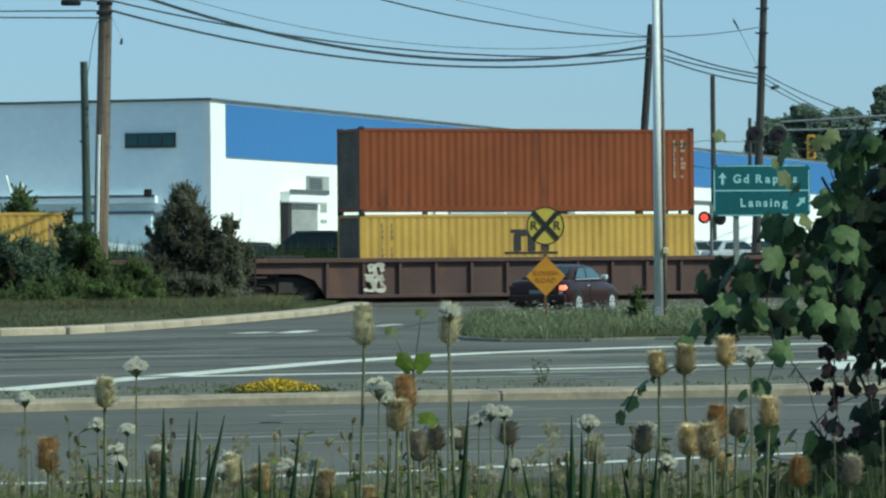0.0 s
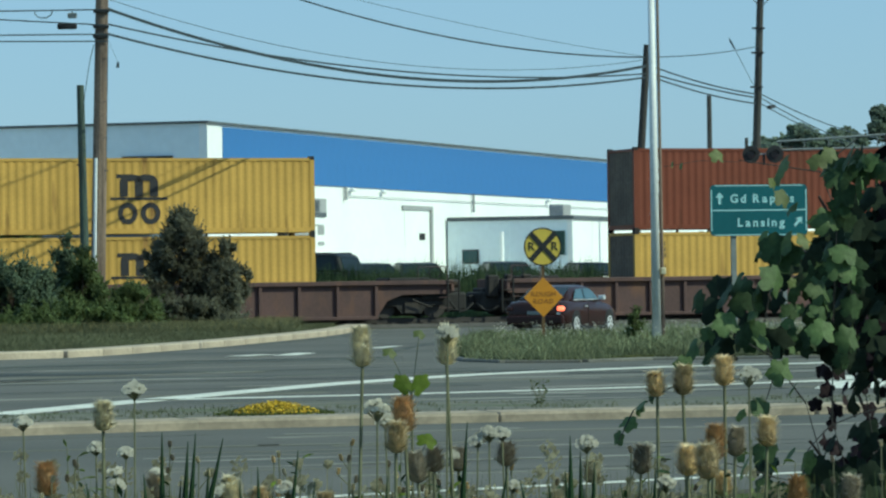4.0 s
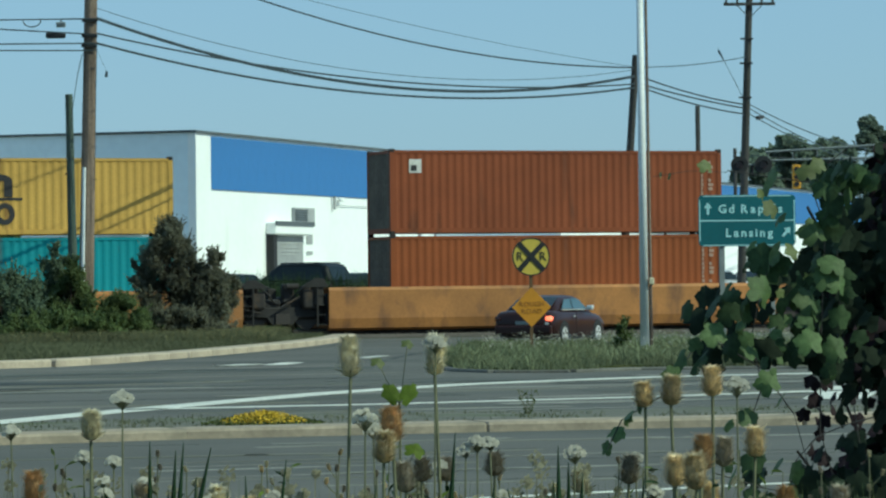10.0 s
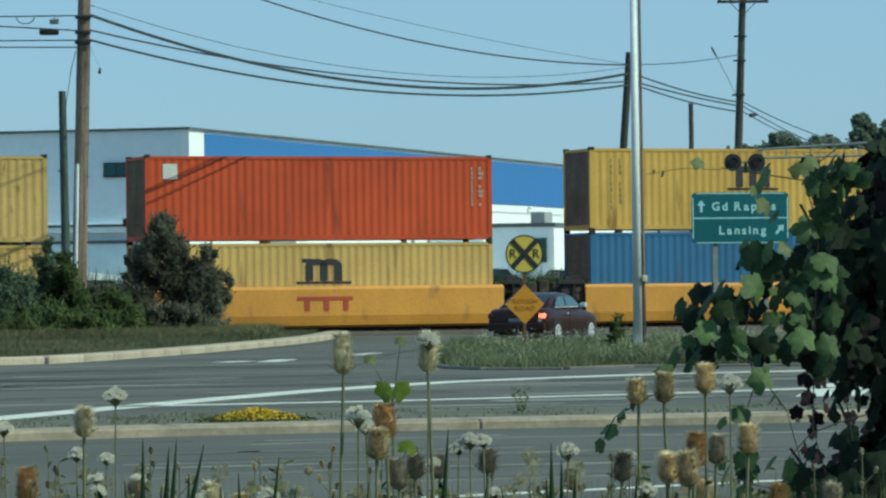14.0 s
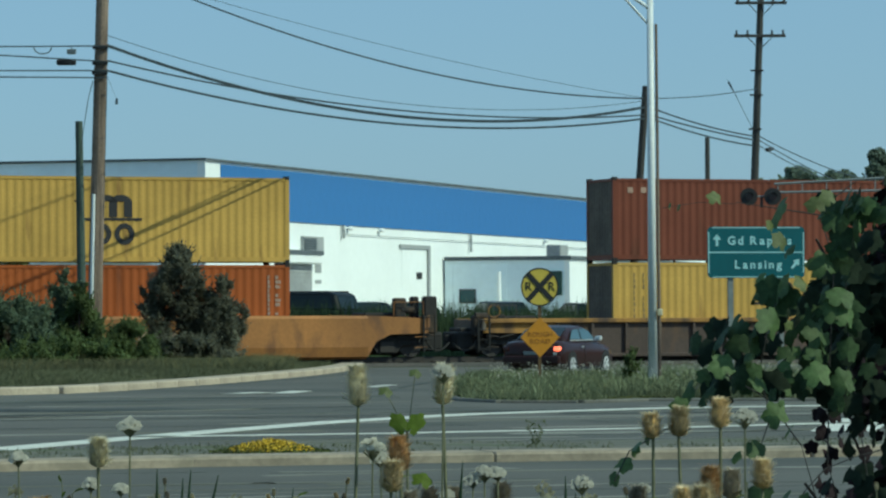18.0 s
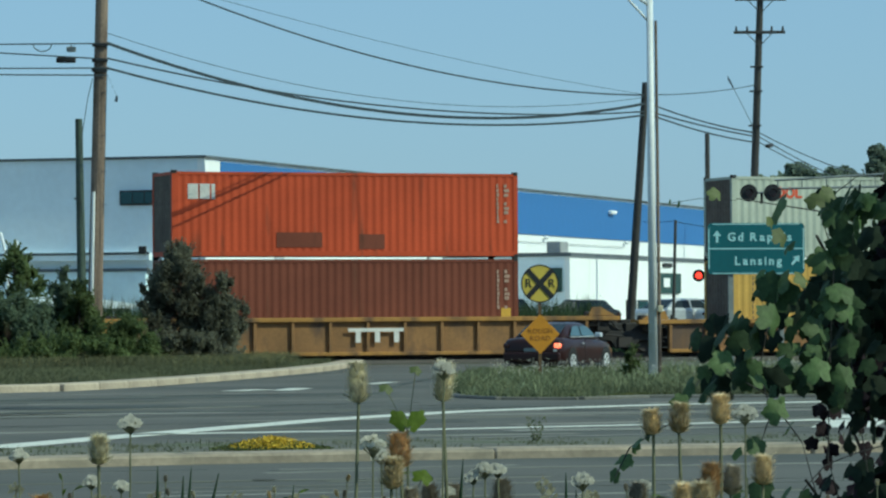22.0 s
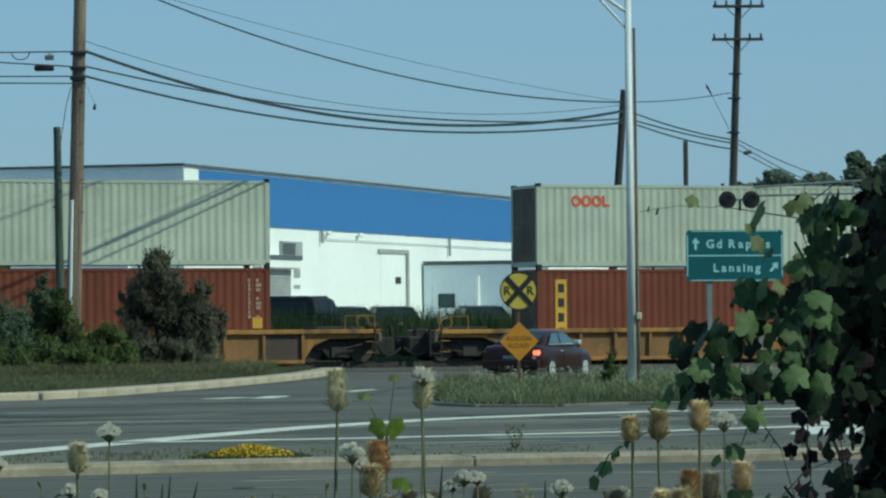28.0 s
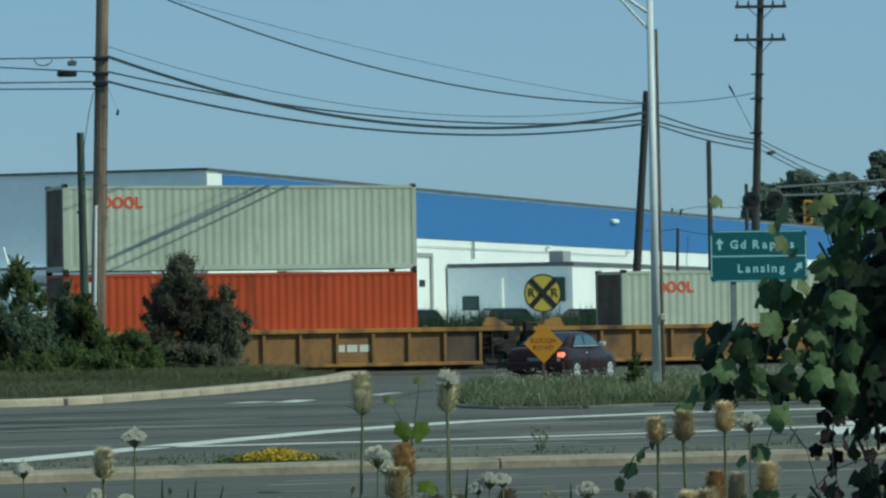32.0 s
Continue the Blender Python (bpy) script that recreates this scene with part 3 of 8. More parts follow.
for a, b in (((-1.2, 8.8, 3.6), (-1.2, 8.8, 4.9)), ((-1.2, 7.8, 3.2), (-1.2, 8.1, 4.3)), ((-1.2, 7.5, 3.2), (-1.2, 7.4, 4.0)), ((-1.2, 9.6, 3.9), (-1.2, 8.8, 3.9)), ((-1.2, 8.8, 2.0), (-1.2, 8.8, 3.6)), ((-1.2, 7.8, 2.0), (-1.2, 7.8, 3.2))):
    part("hand_rail", rb(a, b, 0.06, n=6), M_WALLW, main, "white hand rail")
# roller door and canopy
door = part("roller_door", bx(7.9, 11.7, -0.05, 0.0, 0, 3.2), M_DOOR, main, "grey roller door")
for i in range(20):
    part("slat", bx(7.95, 11.65, -0.075, -0.05, 0.02 + i * 0.158, 0.15 + i * 0.158), M_DOOR, door)
part("door_canopy", bevel(bx(7.5, 11.9, -0.45, 0, 3.25, 3.75), 0.05), M_WALLW, main, "pale door canopy")
part("canopy_fascia", bx(7.45, 11.95, -0.50, -0.45, 3.62, 3.80), M_TRIM, main, "dark canopy edge")
part("door_jamb", bx(7.5, 7.9, -0.35, -0.02, 0, 3.25), M_BLACK, main, "dark door jamb")
lv = part("louvre", bx(10.5, 12.9, -0.14, 0, 3.82, 4.40), M_DOOR, main, "grey wall louvre")
for i in range(5):
    part("blade", bx(10.55, 12.0, -0.18, -0.14, 3.86 + i * 0.1, 3.92 + i * 0.1), M_TRIM, lv)
part("notice", bx(12.2, 12.9, -0.03, 0, 2.9, 3.3), M_DOOR, main)
part("notice", bx(12.2, 12.9, -0.03, 0, 2.45, 2.6), M_DOOR, main)
dd = part("side_door", bx(23.3, 26.7, -0.02, 0, 0.0, 4.1), M_WALLW, main, "white side door")
part("frame", bx(22.9, 27.1, -0.09, -0.02, 4.1, 4.28), M_DOOR, dd)
part("frame", bx(26.8, 27.1, -0.09, -0.02, 0, 4.1), M_DOOR, dd)
part("vent", bx(25.3, 26.0, -0.06, -0.02, 2.75, 3.05), M_BLACK, dd)
part("downpipe", rb((15.4, -0.12, 4.95), (15.4, -0.12, 4.4), 0.07), M_DOOR, main)
part("downpipe", rb((33.0, -0.12, 4.95), (33.0, -0.12, 4.1), 0.06), M_DOOR, main)
for lam in (16.0, 20.0, 45.0, 60.0):
    part("wall_light", bevel(bx(lam, lam + 0.35, -0.26, -0.06, 4.75, 4.92), 0.05), M_WALLW, main, "white wall light")
part("conduit", rb((15.5, -0.08, 4.58), (60, -0.08, 4.58), 0.015, n=6), M_DOOR, main)
part("blue_band_lamp", bevel(bx(56.9, 57.9, -0.3, -0.06, 6.3, 6.5), 0.05), M_WALLW, main, "white flood light")

annex = thing("office_annex", pose(6.05, 167.7, 0.6, 0, 0, BL), "low white office annex with a green sign board", "office building")
AH = 3.70
part("long_wall", bx(0, 46, 0, 0.25, 0, AH), M_WALLW, annex, "white wall")
part("end_wall", bx(0, 0.25, 0.25, 6.0, 0, AH), M_WALLG, annex, "pale wall with its bluish shade painted in")
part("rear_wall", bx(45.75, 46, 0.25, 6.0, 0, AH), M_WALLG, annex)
part("roof", bx(0.01, 46, 0.01, 6.0, AH, AH + 0.06), M_ROOF, annex)
part("roof_edge", bx(-0.08, 46, -0.08, 0, AH - 0.08, AH + 0.10), M_TRIM, annex)
part("roof_edge", bx(-0.08, -0.0, 0, 6.0, AH - 0.08, AH + 0.10), M_TRIM, annex)
part("sign_board", bx(-0.12, -0.001, 0.35, 1.0, 2.0, 3.1), M_GSIGN, annex, "dark green wall sign board")
part("down_pipe", rb((-0.08, 3.35, 0), (-0.08, 3.35, AH - 0.6), 0.09), M_WALLW, annex)
w = part("end_window", bx(-0.04, 0, 4.5, 5.3, 1.65, 2.30), M_BLACK, annex)
part("pane", bx(-0.05, -0.041, 4.56, 5.24, 1.71, 2.24), M_GLASS, w)
part("roof_unit", bevel(bx(0.3, 1.5, 0.5, 1.2, AH + 0.06, AH + 0.62), 0.04), M_DOOR, annex, "grey rooftop unit")
b = part("wall_board", bx(15.6, 19.6, -0.10, 0, 2.0, 3.0), M_GSIGN, annex, "dark green wall board")
part("board_mark", bx(16.2, 17.4, -0.112, -0.10, 2.3, 2.75), M_WALLW, b)
part("wall_vent", bx(16.3, 18.0, -0.08, 0, 3.3, 3.5), M_BLACK, annex)
for i in range(9):
    w = part("window", bx(9.5 + i * 2.1, 11.3 + i * 2.1, -0.05, 0, 0.35, 1.65), M_BLACK, annex)
    part("pane", bx(9.58 + i * 2.1, 10.36 + i * 2.1, -0.06, -0.051, 0.43, 1.57), M_GLASS, w)
    part("pane", bx(10.44 + i * 2.1, 11.22 + i * 2.1, -0.06, -0.051, 0.43, 1.57), M_GLASS, w)
for y in (3.0, 5.6):
    part("wall_seam", bx(-0.02, -0.001, y, y + 0.03, 0, AH - 0.1), M_WALLG, annex)

shed = thing("gate_shed", pose(-13.6, 132, 0.3, 0, 0, 12), "small white gate shed with a low pale roof", "shed")
part("wall", bx(-2.4, 2.6, 0, 2.5, 0, 1.6), M_WALLW, shed)
bm = outline([(-2.8, 1.6), (2.9, 1.6), (2.9, 1.72), (0.2, 2.1), (-2.8, 1.75)], -0.3, 2.8)
part("roof", bm, M_WALLG, shed)
part("window", bx(1.3, 2.0, -0.03, 0, 0.8, 1.3), M_GLASS, shed)


# ---- poles and cables ----
def pole(name, base, top, r0, r1, material, label, n=12):
    th = thing(name, pose(*base), label, "pole")
    d = Vector(top) - Vector(base)
    part("shaft", rb((0, 0, -0.3), tuple(d), r0, r1, n=n), material, th, smooth=False)
    return th


WP_B, WP_T = (-10.49, 112, 0.1), (-10.14, 112, 13.1)
wp = pole("utility_pole", WP_B, WP_T, 0.235, 0.185, M_WOODP, "weathered brown wooden utility pole with a white conduit")
part("conduit", rb((-0.06, -0.27, 0.4), (0.05, -0.27, 5.3), 0.055), M_GALV, wp, "pale conduit pipe")
for a_, b_ in (((0.02, -0.15, 8.75), (-0.12, -0.15, 8.2)), ((-0.12, -0.15, 8.2), (-0.28, -0.15, 7.2)), ((-0.28, -0.15, 7.2), (-0.40, -0.15, 6.1)), ((-0.40, -0.15, 6.1), (-0.30, -0.15, 4.2))):
    part("drop_wire", rb(a_, b_, 0.012, n=5), M_WIRE, wp, "slack drop wire")
part("ground_wire", rb((0.46, -0.2, 8.9), (0.34, -0.2, 4.6), 0.010, n=5), M_WIRE, wp, "thin ground wire")
for z_ in (8.3, 7.0, 5.9, 4.9):
    part("staple", bx(0.30, 0.42, -0.21, -0.19, z_, z_ + 0.025), M_WIRE, wp)
part("guy_insulator", rb((0.74, -0.2, 8.04), (0.76, -0.2, 8.22), 0.05, 0.03, n=8), M_WIRE, wp, "small dark strain insulator")
part("guy_strand", rb((0.33, -0.2, 9.2), (0.76, -0.2, 8.2), 0.004, n=4), M_WIRE, wp)
for z_ in (8.95, 9.25, 9.72):
    part("cable_clamp", bevel(bx(-0.24 + 0.027 * z_, 0.24 + 0.027 * z_, -0.27, -0.19, z_, z_ + 0.10), 0.01), M_BLACK, wp)
cc = thing("cable_closure", pose(-11.25, 111.6, 9.41), "black cable closure hanging on the cables", "cable closure")
part("case", bevel(bx(-0.30, 0.30, -0.1, 0.1, -0.09, 0.09), 0.05, 2), M_BLACK, cc)
c2 = thing("cable_closure", pose(-11.10, 111.7, 9.74), "small grey cable closure hanging on the cables", "cable closure")
part("case", bevel(bx(-0.14, 0.14, -0.07, 0.07, -0.08, 0.08), 0.03, 2), M_TRUSS, c2)
part("strap", bx(-0.02, 0.02, -0.01, 0.01, 0.081, 0.13), M_BLACK, c2)
sl = thing("slack_loop", pose(-11.98, 111.7, 9.88), "loop of slack black cable under the line", "cable")
for q in range(10):
    a_, b_ = math.pi * q / 10, math.pi * (q + 1) / 10
    part("cable_piece", rb((0.27 * math.cos(a_), 0, -0.20 * math.sin(a_)), (0.27 * math.cos(b_), 0, -0.20 * math.sin(b_)), 0.018, n=6), M_WIRE, sl)
spl = thing("cable_closure", pose(14.04, 154.8, 8.64, 0, -4, 78), "black splice closure on a cable", "cable closure")
part("case", bevel(bx(-0.9, 0.9, -0.08, 0.08, -0.075, 0.075), 0.04, 2), M_BLACK, spl)
gp = pole("utility_pole", (-11.19, 116, 0.1), (-11.30, 116, 7.85), 0.155, 0.115, M_WOODG, "slim green-grey treated pole")
part("hook", bx(-0.25, -0.05, -0.1, -0.06, 5.2, 5.26), M_BLACK, gp)
pole("utility_pole", (7.04, 136, 0.2), (7.77, 136, 10.15), 0.17, 0.13, M_WOODD, "leaning dark wooden utility pole")
rp = pole("utility_pole", (12.72, 150, 0.4), (13.32, 150, 15.6), 0.19, 0.13, M_WOODD, "tall dark utility pole with two crossarms")
for z in (13.05, 14.4):
    xo = (z - 0.4) * 0.0395
    part("crossarm", bevel(bx(xo - 1.05, xo + 1.05, -0.24, -0.14, z - 0.4 - 0.06, z - 0.4 + 0.06), 0.01), M_WOODD, rp)
    for k in (-0.95, -0.5, 0.5, 0.95):
        if abs(k) < 0.6:
            part("arm_brace", rb((xo + k, -0.2, z - 0.46), (xo + 0.1 * k, -0.2, z - 0.92), 0.018, n=5), M_BLACK, rp)
        part("insulator", rb((xo + k, -0.19, z - 0.34), (xo + k, -0.19, z - 0.16), 0.05, 0.035, n=8), M_BLACK, rp)
for z in (9.2, 10.6, 11.6):
    xo = (z - 0.4) * 0.0395
    part("clamp", bx(xo - 0.32, xo + 0.2, -0.2, -0.12, z - 0.4, z - 0.33), M_BLACK, rp)
pole("utility_pole", (12.56, 170, 0.6), (12.54, 170, 9.9), 0.13, 0.11, M_WOODD, "distant dark wooden pole")
pole("utility_pole", (17.6, 210, 0.6), (17.6, 210, 9.4), 0.12, 0.1, M_WOODD, "distant wooden pole beyond the warehouse")
pole("utility_pole", (9.6, 150, 0.6), (9.75, 150, 5.4), 0.07, 0.06, M_WOODD, "thin dark post before the warehouse")

lp = thing("street_lamp", pose(4.93, 84, 0.1), "tall galvanised street lamp with a braced mast arm", "street lamp")
part("pole", rb((0, 0, 0), (-0.03, 0, 9.0), 0.108, 0.074, n=18), M_GALV, lp, smooth=True)
part("cable_pipe", rb((0.150, -0.02, 0), (0.105, -0.02, 8.2), 0.042, 0.032), M_WOODP, lp, "slim cable pipe")
part("base_flange", bevel(bx(-0.22, 0.22, -0.22, 0.22, -0.05, 0.06), 0.02), M_GALV, lp)
part("mast_arm", rb((-0.03, 0, 8.55), (-1.6, -0.3, 9.6), 0.045, 0.035), M_GALV, lp)
part("brace", rb((-0.03, 0, 8.15), (-0.9, -0.15, 9.1), 0.03), M_GALV, lp)
part("lamp_head", bevel(bx(-2.2, -1.5, -0.45, -0.2, 9.52, 9.68), 0.05), M_GALV, lp)
part("junction_box", bevel(bx(0.10, 0.22, -0.14, -0.02, 1.52, 1.68), 0.02), M_CREAM, lp, "small cream junction box")


def cable(a, b, sag, r=0.02, label="black overhead cable between poles"):
    a, b = Vector(a), Vector(b)
    bm = bmesh.new()
    n, ring = 28, []
    for i in range(n + 1):
        k = i / n
        p = a.lerp(b, k) - Vector((0, 0, 4 * sag * k * (1 - k)))
        row = [bm.verts.new(p + Vector((0, r * math.cos(j * 2.0944), r * math.sin(j * 2.0944)))) for j in range(3)]
        if ring:
            for j in range(3):
                bm.faces.new((ring[j], ring[(j + 1) % 3], row[(j + 1) % 3], row[j]))
        ring = row
    ob = new("overhead_cable", mesh_of(bm, "overhead_cable", M_WIRE))
    return tagged(ob, label, "cable", "overhead cables")


WA = (-10.02, 111.8)
DPX = (7.72, 135.9)
cable((*WA, 9.93), (*DPX, 9.36), 1.26, 0.058)
cable((*WA, 9.47), (*DPX, 9.07), 0.68, 0.032)
cable((*WA, 9.17), (*DPX, 8.94), 0.93, 0.042)
cable((*WA, 12.45), (*DPX, 9.68), 0.99, 0.032)
cable((*WA, 10.24), (*DPX, 9.60), 1.10, 0.012, "thin overhead wire between poles")
cable((*WA, 12.3), (*DPX, 9.70), 0.35, 0.010, "thin overhead wire between poles")
cable((*DPX, 9.69), (13.1, 149.8, 10.9), 0.115, 0.02)
for za, zm, zb, sag in ((9.43, 8.95, 9.83, 0.13), (9.13, 8.80, 8.85, 0.07), (9.03, 8.56, 8.79, 0.13)):
    cable((*DPX, za), (12.95, 149.8, zm), sag, 0.036)
    cable((12.95, 149.8, zm + 0.12), (30, 230, zb), 0.6, 0.03)
for za, zb in ((9.92, 9.55), (9.44, 11.15), (9.17, 9.0), (8.95, 9.05)):
    cable((*WA, za), (-40, 104, zb), 0.08, 0.024)
guy = thing("guy_wire", pose(11.95, 150.4, 10.95, 0, 0, 0), "slack guy wire with a dark strain insulator", "cable")
part("wire", rb((0, 0, 0.35), (1.0, -0.4, -1.75), 0.012, n=5), M_WIRE, guy)
part("strain_insulator", rb((0.03, 0, 0.25), (0.22, -0.08, -0.12), 0.045, 0.03, n=8), M_WIRE, guy)


# ---- signs and signals ----
M_WORN = mat("worn_black_lettering", (0.27, 0.105, 0.008), 0.6)
M_RUSTP = mat("rusty_post_steel", (0.11, 0.065, 0.028), 0.8)


def crossing_sign():
    th = thing("crossing_sign", pose(2.44, 87.4, 0.1, 0, 0, 10), "round yellow railway crossing sign over an amber diamond board", "road sign")
    part("post", bx(-0.035, 0.035, 0.02, 0.07, -0.2, 2.6), M_RUSTP, th, "rusty steel post")
    z = 2.22
    disc = rb((0, -0.005, z), (0, 0.012, z), 0.457, n=48)
    disc = part("disc", disc, M_SIGNY, th, "yellow disc")
    ring = bmesh.new()
    n = 48
    vs = []
    for i in range(n):
        a = 2 * math.pi * i / n
        vs.append([ring.verts.new((r * math.cos(a), y, z + r * math.sin(a))) for r, y in ((0.425, -0.010), (0.457, -0.010))])
    for i in range(n):
        ring.faces.new((vs[i][0], vs[i][1], vs[(i + 1) % n][1], vs[(i + 1) % n][0]))
    part("border", ring, M_SIGNK, disc)
    for k in (-1, 1):
        part("cross_bar", bx(-0.43, 0.43, -0.016 - 0.003 * (k + 1), -0.012 - 0.003 * (k + 1), -0.062, 0.062, m=pose(0, 0, z, 0, 45 * k + 2 * k, 0)), M_SIGNK, disc, "black cross bar")
    for x in (-0.28, 0.28):
        me = lettering("R", 0.30)
        me.materials.append(M_SIGNK)
        hang("letter", me, disc, "", pose(x, -0.016, z))
    z2 = 1.02
    dia = part("diamond_board", bevel(bx(-0.335, 0.335, -0.008, 0.008, -0.335, 0.335, m=pose(0, 0, z2, 0, 45, 0)), 0.003), M_SIGNO, th, "amber diamond board")
    for text, dz in (("ROUGH", 0.07), ("ROAD", -0.10)):
        for me, x in letters(text, 0.165, 0.022):
            me.materials.append(M_WORN)
            hang("letter", me, dia, "", pose(x, -0.014, z2 + dz))
    return th


crossing_sign()


def guide_sign():
    th = thing("guide_sign", pose(7.82, 90, -0.08, 0, 0, 8) @ Matrix.Scale(1.065, 4), "green road guide sign with white arrows and lettering", "road sign")
    part("post", bx(-0.65, -0.53, 0.03, 0.12, -0.2, 3.55), M_TRUSS, th, "grey steel post")
    part("post", bx(0.53, 0.65, 0.03, 0.12, -0.2, 3.55), M_TRUSS, th, "grey steel post")
    corner = [(sx * 1.04 + 0.10 * math.cos(a), sz * 0.49 + 0.10 * math.sin(a) + 3.05) for sx, sz, a0 in ((1, 1, 0), (-1, 1, 1), (-1, -1, 2), (1, -1, 3)) for a in [1.5708 * (a0 + k / 5) for k in range(6)]]
    bd = part("board", outline(corner, -0.01, 0.02), M_SIGNG, th, "green board")
    for a in ((-1.03, 1.03, -0.016, -0.011, 3.605, 3.628), (-1.03, 1.03, -0.016, -0.011, 2.472, 2.495), (-1.125, -1.10, -0.016, -0.011, 2.58, 3.52), (1.10, 1.125, -0.016, -0.011, 2.58, 3.52), (-1.1, 1.1, -0.016, -0.011, 3.035, 3.065)):
        part("border", bx(*a), M_SIGNW, bd)
    for text, x, z in (("Gd Rapids", 0.08, 3.31), ("Lansing", 0.05, 2.76)):
        for me, lx in letters(text, 0.27, 0.058, 0.03):
            me.materials.append(M_SIGNW)
            hang("letter", me, bd, "", pose(x + lx, -0.018, z))
    for x, z, ang in ((-0.92, 3.32, 0), (0.92, 2.78, 40)):
        bm = outline([(-0.03, -0.13), (0.03, -0.13), (0.03, 0.02), (0.10, 0.02), (0, 0.15), (-0.10, 0.02), (-0.03, 0.02)], -0.019, -0.012)
        part("arrow", bm, M_SIGNW, bd, "white arrow", pose(x, 0, z, 0, ang, 0))
    return th


guide_sign()


def flasher(parent, x, z, lit, y=0.0, r=0.22):
    hood = part("signal_disc", rb((x, y, z), (x, y + 0.03, z), r, n=24), M_BLACK, parent, "black backing disc")
    bm = bmesh.new()
    for i in range(13):
        a = math.pi * (i / 12)
        bm.verts.new((x + 0.13 * math.cos(a), y - 0.22, z + 0.13 * math.sin(a)))
        bm.verts.new((x + 0.13 * math.cos(a), y, z + 0.13 * math.sin(a)))
    bm.verts.ensure_lookup_table()
    for i in range(12):
        bm.faces.new((bm.verts[2 * i], bm.verts[2 * i + 1], bm.verts[2 * i + 3], bm.verts[2 * i + 2]))
    part("visor", bm, M_BLACK, hood)
    part("lens", rb((x, y - 0.03, z), (x, y, z), 0.12, n=20), M_LAMPR if lit else M_LAMPD, hood, "lit red lens" if lit else "dark red lens")


cant = thing("crossing_cantilever", pose(16.5, 113, 0.1), "steel railway crossing cantilever with flashing light heads", "crossing signal")
part("mast", rb((0, 0, 0), (0, 0, 6.3), 0.15, n=14), M_TRUSS, cant)
for z, rise in ((5.31, 0.09), (5.57, 0.32)):
    part("chord", rb((-6.1, 0, z), (0, 0, z + rise), 0.035, n=8), M_TRUSS, cant)
for i in range(9):
    x = -6.0 + i * 0.75
    part("upright", rb((x, 0, 5.31 + 0.015 * (x + 6.1)), (x, 0, 5.57 + 0.052 * (x + 6.1)), 0.02, n=6), M_TRUSS, cant)
part("arm_end", rb((-6.1, 0, 5.2), (-6.9, 0, 5.18), 0.03, n=8), M_TRUSS, cant)
flasher(cant, -6.90, 5.18, False, -0.1, 0.27)
flasher(cant, -6.17, 5.18, False, -0.1, 0.27)
part("light_hanger", rb((-6.5, 0, 5.18), (-6.5, 0, 4.85), 0.04, n=8), M_BLACK, cant)
fl = thing("crossing_flasher", pose(9.62, 131.5, 0.3), "railway crossing flasher with one red light burning", "crossing signal")
part("mast", rb((0, 0, 0), (0, 0, 3.1), 0.06, n=10), M_TRUSS, fl)
part("light_bar", rb((-0.42, -0.02, 2.6), (0.42, -0.02, 2.6), 0.03, n=8), M_BLACK, fl)
flasher(fl, -0.26, 2.64, True, -0.08)
flasher(fl, 0.30, 2.58, False, -0.08)
for i, (x, z, col) in enumerate(((15.27, 6.03, M_SIGNALY), (17.04, 5.52, M_BLACK), (17.52, 5.43, M_BLACK))):
    th = thing("traffic_light", pose(x, 152, z), ("yellow" if i == 0 else "dark") + " traffic light hanging on a span wire" + (", red lens lit" if i else ""), "traffic light", "traffic lights")
    hb = part("housing", bevel(bx(-0.17, 0.17, -0.15, 0.1, -0.5, 0.5), 0.03), col, th, "yellow housing" if i == 0 else "dark housing")
    for k, zz in enumerate((0.31, 0.0, -0.31)):
        part("lens", rb((0, -0.19, zz), (0, -0.15, zz), 0.11, n=16), M_LAMPR if (k == 0 and i) else M_TRUSS if i else M_BLACK, hb)
    part("hanger", rb((0, 0, 0.5), (0, 0, 6.72 - z), 0.02, n=6), M_BLACK, th)
cable((13.0, 150, 6.9), (24, 154, 7.0), 0.25, 0.015, "black span wire over the road")
cable((9.7, 150, 5.35), (13.0, 150, 5.0), 0.1, 0.015, "black span wire over the road")
cable((8.4, 150, 5.35), (9.7, 150, 5.38), 0.05, 0.015, "black span wire over the road")


